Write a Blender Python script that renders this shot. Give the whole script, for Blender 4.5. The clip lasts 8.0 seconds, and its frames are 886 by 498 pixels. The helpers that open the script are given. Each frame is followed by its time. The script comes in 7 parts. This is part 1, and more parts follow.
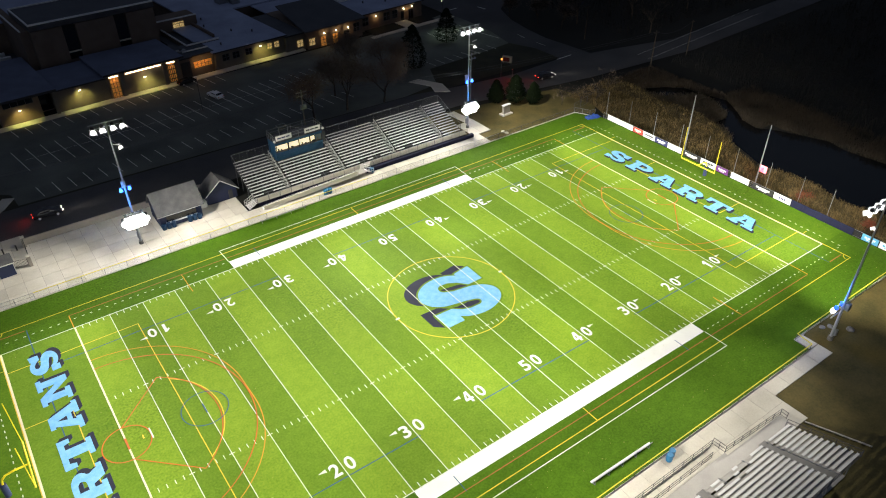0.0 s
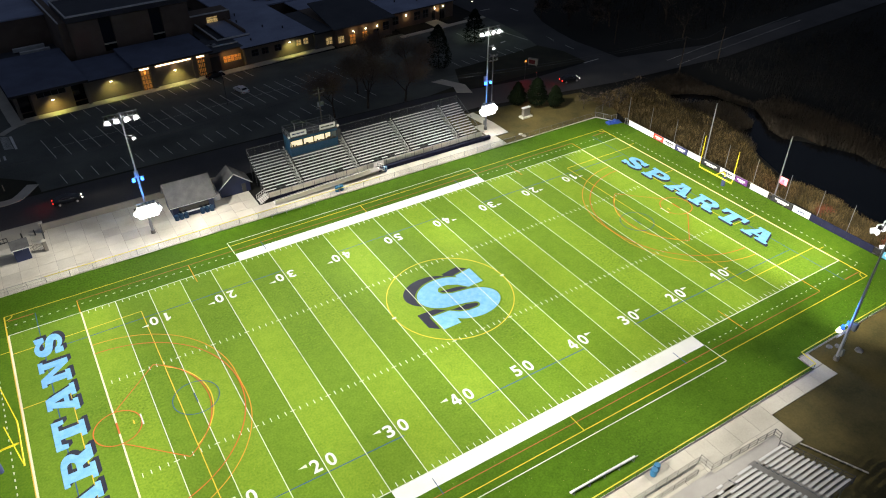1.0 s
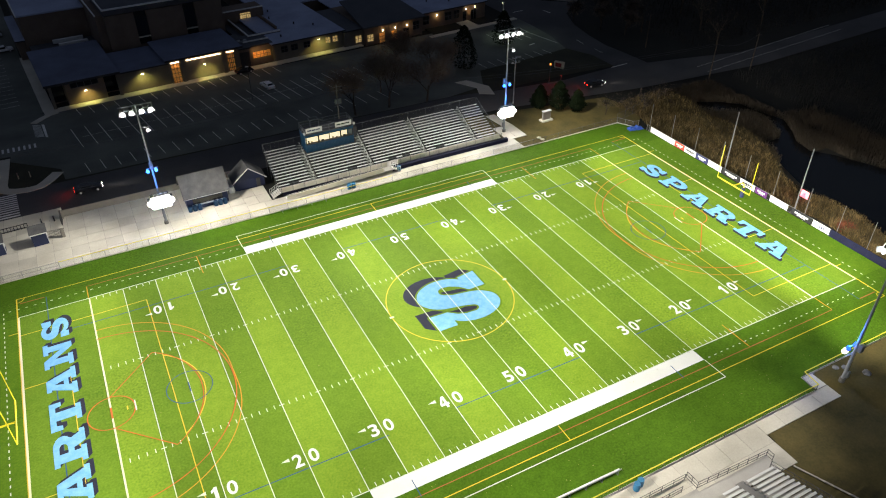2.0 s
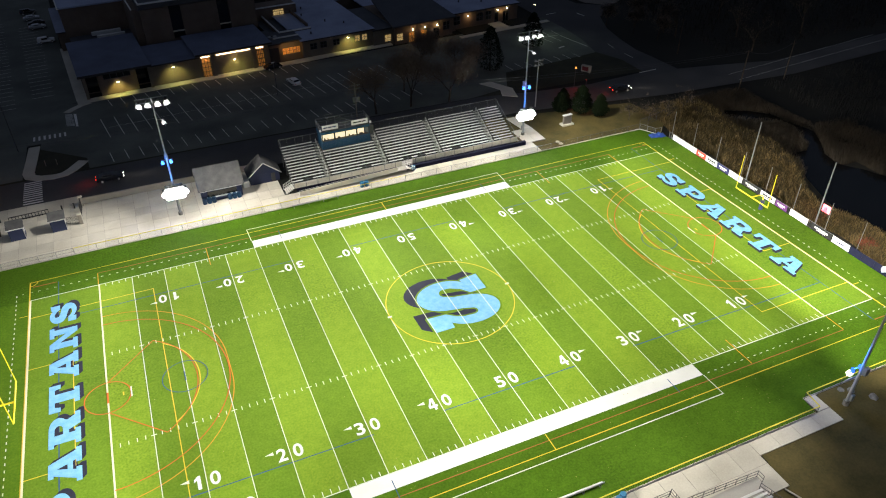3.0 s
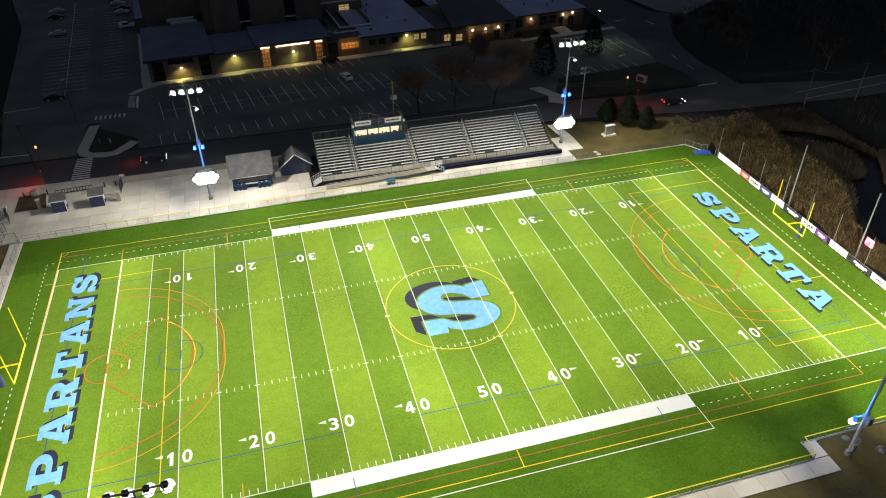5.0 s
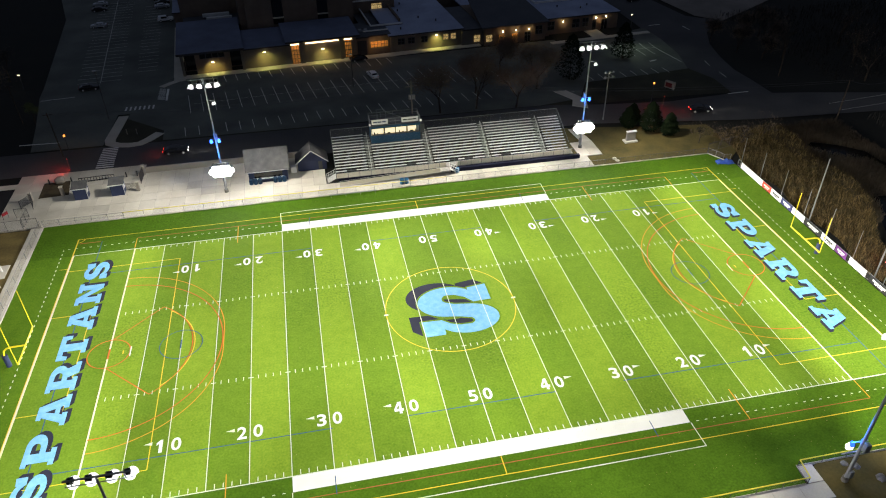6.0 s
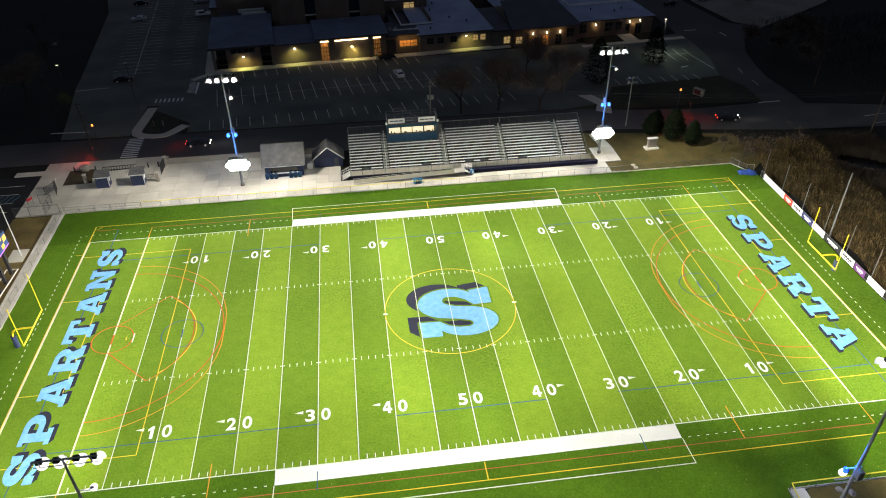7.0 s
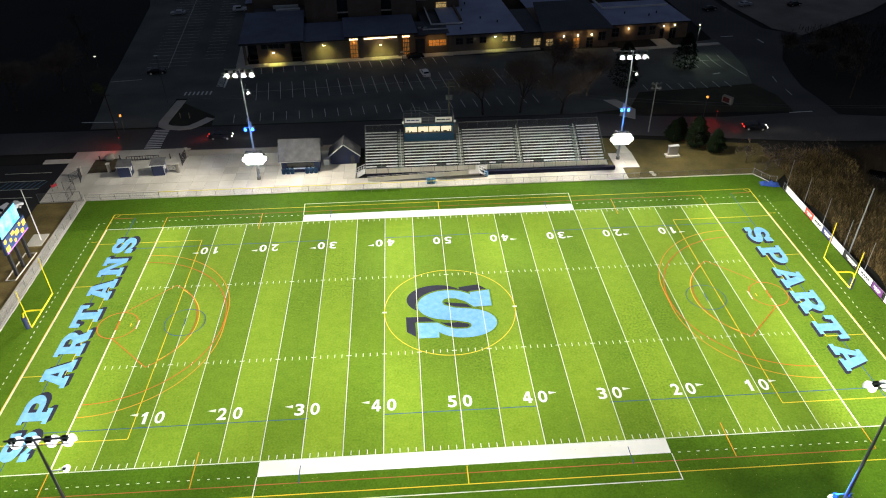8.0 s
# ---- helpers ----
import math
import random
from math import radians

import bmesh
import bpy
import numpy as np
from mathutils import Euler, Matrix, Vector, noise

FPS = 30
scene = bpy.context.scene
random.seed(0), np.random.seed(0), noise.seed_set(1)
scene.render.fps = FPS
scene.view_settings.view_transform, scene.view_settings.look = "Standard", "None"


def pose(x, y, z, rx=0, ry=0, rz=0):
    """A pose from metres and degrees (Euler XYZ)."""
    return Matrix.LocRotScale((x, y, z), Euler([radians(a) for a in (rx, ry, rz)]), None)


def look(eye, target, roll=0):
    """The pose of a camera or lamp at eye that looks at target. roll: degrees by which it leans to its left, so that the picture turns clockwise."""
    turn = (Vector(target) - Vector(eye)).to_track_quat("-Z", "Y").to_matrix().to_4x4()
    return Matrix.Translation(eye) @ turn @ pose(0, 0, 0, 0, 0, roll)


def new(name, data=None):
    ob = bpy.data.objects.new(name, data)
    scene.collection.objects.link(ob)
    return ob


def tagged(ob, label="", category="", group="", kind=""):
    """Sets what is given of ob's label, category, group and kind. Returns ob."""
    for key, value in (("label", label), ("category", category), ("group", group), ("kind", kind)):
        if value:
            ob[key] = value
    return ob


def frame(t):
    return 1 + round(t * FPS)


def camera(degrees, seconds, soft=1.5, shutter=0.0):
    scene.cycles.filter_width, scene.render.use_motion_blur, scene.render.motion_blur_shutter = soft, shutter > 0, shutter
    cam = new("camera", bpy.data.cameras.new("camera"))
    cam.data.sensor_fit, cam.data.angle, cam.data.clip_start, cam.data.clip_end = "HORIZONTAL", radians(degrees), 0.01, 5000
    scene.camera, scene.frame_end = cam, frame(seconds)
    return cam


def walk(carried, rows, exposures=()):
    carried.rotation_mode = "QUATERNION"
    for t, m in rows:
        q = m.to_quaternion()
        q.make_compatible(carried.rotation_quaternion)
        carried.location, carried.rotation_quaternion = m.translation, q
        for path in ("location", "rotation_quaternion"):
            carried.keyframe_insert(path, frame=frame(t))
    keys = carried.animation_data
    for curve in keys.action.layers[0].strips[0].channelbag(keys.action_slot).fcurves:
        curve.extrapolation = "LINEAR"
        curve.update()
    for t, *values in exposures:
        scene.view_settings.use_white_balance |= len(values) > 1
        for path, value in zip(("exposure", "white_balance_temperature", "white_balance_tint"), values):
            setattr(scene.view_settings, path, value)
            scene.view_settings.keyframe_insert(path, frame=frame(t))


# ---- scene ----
cam = camera(63.66, 8.0, soft=1.1)
# seconds, eye, yaw, pitch, roll: a steady arc round the middle of the field
ROWS = [
    (0.0, -47.605, -64.234, 65.057, -35.718, -35.498, -0.213),
    (0.5, -45.154, -65.774, 65.043, -33.703, -35.489, -0.243),
    (1.0, -42.667, -67.196, 65.030, -31.685, -35.480, -0.274),
    (1.5, -40.147, -68.505, 65.016, -29.665, -35.470, -0.304),
    (2.0, -37.595, -69.702, 65.003, -27.643, -35.461, -0.335),
    (2.5, -35.012, -70.792, 64.989, -25.618, -35.452, -0.365),
    (3.0, -32.402, -71.777, 64.976, -23.591, -35.443, -0.396),
    (3.5, -29.765, -72.660, 64.962, -21.562, -35.434, -0.426),
    (4.0, -27.103, -73.444, 64.949, -19.531, -35.424, -0.457),
    (4.5, -24.418, -74.133, 64.935, -17.497, -35.415, -0.488),
    (5.0, -21.713, -74.729, 64.922, -15.461, -35.406, -0.518),
    (5.5, -18.988, -75.235, 64.908, -13.423, -35.397, -0.549),
    (6.0, -16.245, -75.655, 64.895, -11.383, -35.388, -0.579),
    (6.5, -13.487, -75.992, 64.881, -9.340, -35.379, -0.610),
    (7.0, -10.715, -76.248, 64.868, -7.295, -35.369, -0.640),
    (7.5, -7.931, -76.427, 64.854, -5.247, -35.360, -0.671),
    (8.0, -5.136, -76.531, 64.841, -3.198, -35.351, -0.701),
]
walk(cam, [(t, pose(x, y, z, 90 + pitch, 0, yaw) @ pose(0, 0, 0, 0, 0, roll)) for t, x, y, z, yaw, pitch, roll in ROWS])
scene.view_settings.exposure = 0.03

# ---- night sky and lamps ----
YD = 0.9144
world = bpy.data.worlds.new("dusk_sky")
world.use_nodes = True
bg = world.node_tree.nodes["Background"]
bg.inputs["Color"].default_value = (0.52, 0.64, 0.94, 1)
bg.inputs["Strength"].default_value = 0.090
scene.world = world
POLES = [(-32.2, 39.3), (34.9, 41.7), (-34.8, -38.2), (35.2, -37.2)]
POLE_H = 21.0
FLOOD = 73500.0
# how strongly each floodlight of each pole burns, in the order of its aims
GAINS = {
    (-1, 1): (0.56, 0.97, 1.10, 0.84, 1.02, 0.97, 1.05, 0.93, 1.16),
    (1, 1): (0.84, 0.92, 1.02, 1.06, 1.14, 0.97, 0.97, 0.97, 1.23),
    (-1, -1): (0.76, 1.18, 0.95, 1.05, 1.04, 1.22, 1.0, 1.1, 1.07),
    (1, -1): (0.66, 0.48, 0.95, 1.55, 1.11, 1.01, 1.45, 1.25, 1.20),
}


def lamp(name, kind, power, color, m, **more):
    data = bpy.data.lights.new(name, kind)
    data.energy, data.color = power, color
    for key, value in more.items():
        if key == "angle":
            data.spot_size = radians(value)
        elif key == "blend":
            data.spot_blend = value
        elif key == "size":
            data.shadow_soft_size = value
    ob = new(name, data)
    ob.matrix_world = m
    return ob


for px_, py_ in POLES:
    s, side = (1 if px_ > 0 else -1), (1 if py_ > 0 else -1)
    aims = [(34.0, 14.0, 0.63, 79.6), (14.0, 34.0, 0.56, 80.0), (-6.0, -6.0, 1.71, 29.2), (59.0, 10.0, 0.90, 56.1), (49.0, -6.0, 0.48, 38.6), (-11.0, 34.0, 0.81, 47.8), (54.0, 34.0, 0.41, 80.0), (-31.0, 10.0, 3.87, 31.6), (-31.0, -2.0, 3.82, 29.4)]
    if side < 0:
        # the near poles throw less light at their own feet
        aims[0], aims[1], aims[6], aims[8] = (34.0, 13.0, 0.62, 77.5), (12.0, 36.0, 0.58, 79.0), (54.0, 31.0, 0.40, 75.0), (-31.0, -2.0, 3.65, 29.4)
    for i, (ax, ay, share, wide) in enumerate(aims):
        d = -2.0 + 0.5 * i
        lamp("flood_light", "SPOT", FLOOD * share * GAINS[s, side][i] * (1.06 if s > 0 else 0.94), (1.0, 0.95, 0.86), look((px_ + d, py_ - side * 2.1, POLE_H - 1.2), (s * ax, side * ay, 0)), angle=wide, blend=1.0, size=0.3)
    # low tracker lamps that throw light up and round the pole's foot, and the blue lamps under the pole's box
    lamp("tracker_light", "SPOT", 500.0 if side > 0 else 400.0, (1.0, 0.95, 0.88), look((px_, py_ - side * 2.0, 5.2), (px_, py_ - side * 3.2, 0)), angle=155, blend=0.9, size=0.5)
    lamp("up_light", "SPOT", 3600.0 if side > 0 else 250.0, (0.78, 0.86, 1.0), look((px_, py_ - side * 1.3, 6.2), (px_, py_ - side * 0.2, 17.0)), angle=26, blend=0.8, size=0.1)
    # unseen fill lamp behind each far pole, added to brighten the car park
    if side > 0:
        lamp("spill_fill", "POINT", 1350.0, (1.0, 0.96, 0.88), pose(px_, py_ + 2.4, 8.5), size=0.5)
    for z in (9.9, 7.4) if side > 0 else (6.4, 8.4):
        lamp("blue_light", "POINT", 210.0 if side > 0 else 420.0, (0.02, 0.22, 1.0), pose(px_ - 0.3, py_ - side * 0.7, z), size=0.15)

# ---- materials ----


def mat(name, c1, c2=None, scale=3.0, rough=0.8, metal=0.0, bump=0.0, fine=40.0, vary=0.0, emit=0.0, spec=0.4, detail=6.0, stretch=None):
    """A surface whose colour drifts between c1 and c2 at a coarse and a fine scale, in metres."""
    m = bpy.data.materials.new(name)
    m.use_nodes = True
    nt = m.node_tree
    b = nt.nodes["Principled BSDF"]
    b.inputs["Roughness"].default_value, b.inputs["Metallic"].default_value = rough, metal
    b.inputs["Specular IOR Level"].default_value = spec
    c2 = c2 or c1
    geo = nt.nodes.new("ShaderNodeNewGeometry")
    src = geo.outputs["Position"]
    if stretch:
        mp = nt.nodes.new("ShaderNodeMapping")
        mp.inputs["Scale"].default_value = stretch
        nt.links.new(src, mp.inputs["Vector"])
        src = mp.outputs["Vector"]
    n1, n2 = nt.nodes.new("ShaderNodeTexNoise"), nt.nodes.new("ShaderNodeTexNoise")
    n1.inputs["Scale"].default_value, n1.inputs["Detail"].default_value = 1.0 / scale, detail
    n2.inputs["Scale"].default_value, n2.inputs["Detail"].default_value = fine, 3.0
    nt.links.new(src, n1.inputs["Vector"])
    nt.links.new(src, n2.inputs["Vector"])
    add = nt.nodes.new("ShaderNodeMath")
    add.operation = "MULTIPLY_ADD"
    nt.links.new(n2.outputs["Fac"], add.inputs[0])
    add.inputs[1].default_value = 0.45
    nt.links.new(n1.outputs["Fac"], add.inputs[2])
    ramp = nt.nodes.new("ShaderNodeMapRange")
    ramp.inputs["From Min"].default_value, ramp.inputs["From Max"].default_value = 0.5, 0.95
    nt.links.new(add.outputs[0], ramp.inputs["Value"])
    mix = nt.nodes.new("ShaderNodeMix")
    mix.data_type = "RGBA"
    mix.inputs["A"].default_value, mix.inputs["B"].default_value = (*c1, 1), (*c2, 1)
    nt.links.new(ramp.outputs["Result"], mix.inputs["Factor"])
    out = mix.outputs["Result"]
    if vary:
        info = nt.nodes.new("ShaderNodeObjectInfo")
        hsv = nt.nodes.new("ShaderNodeHueSaturation")
        mr = nt.nodes.new("ShaderNodeMapRange")
        mr.inputs["To Min"].default_value, mr.inputs["To Max"].default_value = 1 - vary, 1 + vary
        nt.links.new(info.outputs["Random"], mr.inputs["Value"])
        nt.links.new(mr.outputs["Result"], hsv.inputs["Value"])
        nt.links.new(out, hsv.inputs["Color"])
        out = hsv.outputs["Color"]
    nt.links.new(out, b.inputs["Base Color"])
    if bump:
        bp = nt.nodes.new("ShaderNodeBump")
        bp.inputs["Strength"].default_value, bp.inputs["Distance"].default_value = bump, 0.02
        nt.links.new(n2.outputs["Fac"], bp.inputs["Height"])
        nt.links.new(bp.outputs["Normal"], b.inputs["Normal"])
    if emit:
        nt.links.new(out, b.inputs["Emission Color"])
        b.inputs["Emission Strength"].default_value = emit
    return m


def see_through(name, c, share):
    """Woven wire or netting: mostly open."""
    m = bpy.data.materials.new(name)
    m.use_nodes = True
    nt = m.node_tree
    b = nt.nodes["Principled BSDF"]
    b.inputs["Base Color"].default_value, b.inputs["Roughness"].default_value = (*c, 1), 0.6
    tr, mx = nt.nodes.new("ShaderNodeBsdfTransparent"), nt.nodes.new("ShaderNodeMixShader")
    mx.inputs[0].default_value = share
    nt.links.new(tr.outputs[0], mx.inputs[1])
    nt.links.new(b.outputs[0], mx.inputs[2])
    nt.links.new(mx.outputs[0], nt.nodes["Material Output"].inputs["Surface"])
    return m


def reedmat():
    """Dry stalks, each with its own shade of straw or brown."""
    m = bpy.data.materials.new("reed")
    m.use_nodes = True
    nt = m.node_tree
    b = nt.nodes["Principled BSDF"]
    b.inputs["Roughness"].default_value, b.inputs["Specular IOR Level"].default_value = 0.85, 0.2
    geo = nt.nodes.new("ShaderNodeNewGeometry")
    n = nt.nodes.new("ShaderNodeTexNoise")
    n.inputs["Scale"].default_value = 0.35
    nt.links.new(geo.outputs["Position"], n.inputs["Vector"])
    add = nt.nodes.new("ShaderNodeMath")
    add.operation = "MULTIPLY"
    nt.links.new(geo.outputs["Random Per Island"], add.inputs[0])
    nt.links.new(n.outputs["Fac"], add.inputs[1])
    ramp = nt.nodes.new("ShaderNodeValToRGB")
    ramp.color_ramp.elements[0].color, ramp.color_ramp.elements[1].color = (0.022, 0.017, 0.007, 1), (0.235, 0.168, 0.070, 1)
    ramp.color_ramp.elements[1].position = 0.62
    e = ramp.color_ramp.elements.new(0.25)
    e.color = (0.080, 0.058, 0.022, 1)
    nt.links.new(add.outputs[0], ramp.inputs["Fac"])
    nt.links.new(ramp.outputs["Color"], b.inputs["Base Color"])
    return m


def turf(name, c1, c2):
    """Short plastic grass: blade-scale speckle, hand-sized mottling, broad worn patches."""
    m = bpy.data.materials.new(name)
    m.use_nodes = True
    nt = m.node_tree
    b = nt.nodes["Principled BSDF"]
    b.inputs["Roughness"].default_value, b.inputs["Specular IOR Level"].default_value = 0.9, 0.12
    geo = nt.nodes.new("ShaderNodeNewGeometry")
    total = None
    for scale, detail, weight in ((0.07, 4.0, 0.22), (0.8, 5.0, 0.50), (4.0, 4.0, 0.95)):
        n = nt.nodes.new("ShaderNodeTexNoise")
        n.inputs["Scale"].default_value, n.inputs["Detail"].default_value, n.inputs["Roughness"].default_value = scale, detail, 0.62
        nt.links.new(geo.outputs["Position"], n.inputs["Vector"])
        ma = nt.nodes.new("ShaderNodeMath")
        ma.operation = "MULTIPLY_ADD"
        ma.inputs[1].default_value = weight
        nt.links.new(n.outputs["Fac"], ma.inputs[0])
        if total is None:
            ma.inputs[2].default_value = 0.0
        else:
            nt.links.new(total, ma.inputs[2])
        total = ma.outputs[0]
    ramp = nt.nodes.new("ShaderNodeMapRange")
    ramp.inputs["From Min"].default_value, ramp.inputs["From Max"].default_value = 0.57, 1.10
    nt.links.new(total, ramp.inputs["Value"])
    mix = nt.nodes.new("ShaderNodeMix")
    mix.data_type = "RGBA"
    mix.inputs["A"].default_value, mix.inputs["B"].default_value = (*c1, 1), (*c2, 1)
    nt.links.new(ramp.outputs["Result"], mix.inputs["Factor"])
    # crumb-rubber infill that has worked up to the surface in places
    patch, crumb = nt.nodes.new("ShaderNodeTexNoise"), nt.nodes.new("ShaderNodeTexNoise")
    patch.inputs["Scale"].default_value, patch.inputs["Detail"].default_value = 0.055, 5.0
    crumb.inputs["Scale"].default_value, crumb.inputs["Detail"].default_value = 3.4, 5.0
    both = nt.nodes.new("ShaderNodeMath")
    both.operation = "MULTIPLY"
    for n, lo, hi, k in ((patch, 0.46, 0.66, 0), (crumb, 0.42, 0.80, 1)):
        nt.links.new(geo.outputs["Position"], n.inputs["Vector"])
        r = nt.nodes.new("ShaderNodeMapRange")
        r.inputs["From Min"].default_value, r.inputs["From Max"].default_value = lo, hi
        nt.links.new(n.outputs["Fac"], r.inputs["Value"])
        nt.links.new(r.outputs["Result"], both.inputs[k])
    dark = nt.nodes.new("ShaderNodeMix")
    dark.data_type = "RGBA"
    dark.inputs["B"].default_value = (c1[0] * 0.55, c1[1] * 0.60, c1[2] * 0.7, 1)
    nt.links.new(both.outputs[0], dark.inputs["Factor"])
    nt.links.new(mix.outputs["Result"], dark.inputs["A"])
    nt.links.new(dark.outputs["Result"], b.inputs["Base Color"])
    return m


def thin_hood(name, c, through_):
    """Thin pale hood; translucency is added so that the lamp's glow shows through."""
    m = bpy.data.materials.new(name)
    m.use_nodes = True
    nt = m.node_tree
    b = nt.nodes["Principled BSDF"]
    b.inputs["Base Color"].default_value, b.inputs["Roughness"].default_value = (*c, 1), 0.5
    tl, mx = nt.nodes.new("ShaderNodeBsdfTranslucent"), nt.nodes.new("ShaderNodeMixShader")
    tl.inputs["Color"].default_value = (*c, 1)
    mx.inputs[0].default_value = through_
    nt.links.new(b.outputs[0], mx.inputs[1])
    nt.links.new(tl.outputs[0], mx.inputs[2])
    nt.links.new(mx.outputs[0], nt.nodes["Material Output"].inputs["Surface"])
    return m


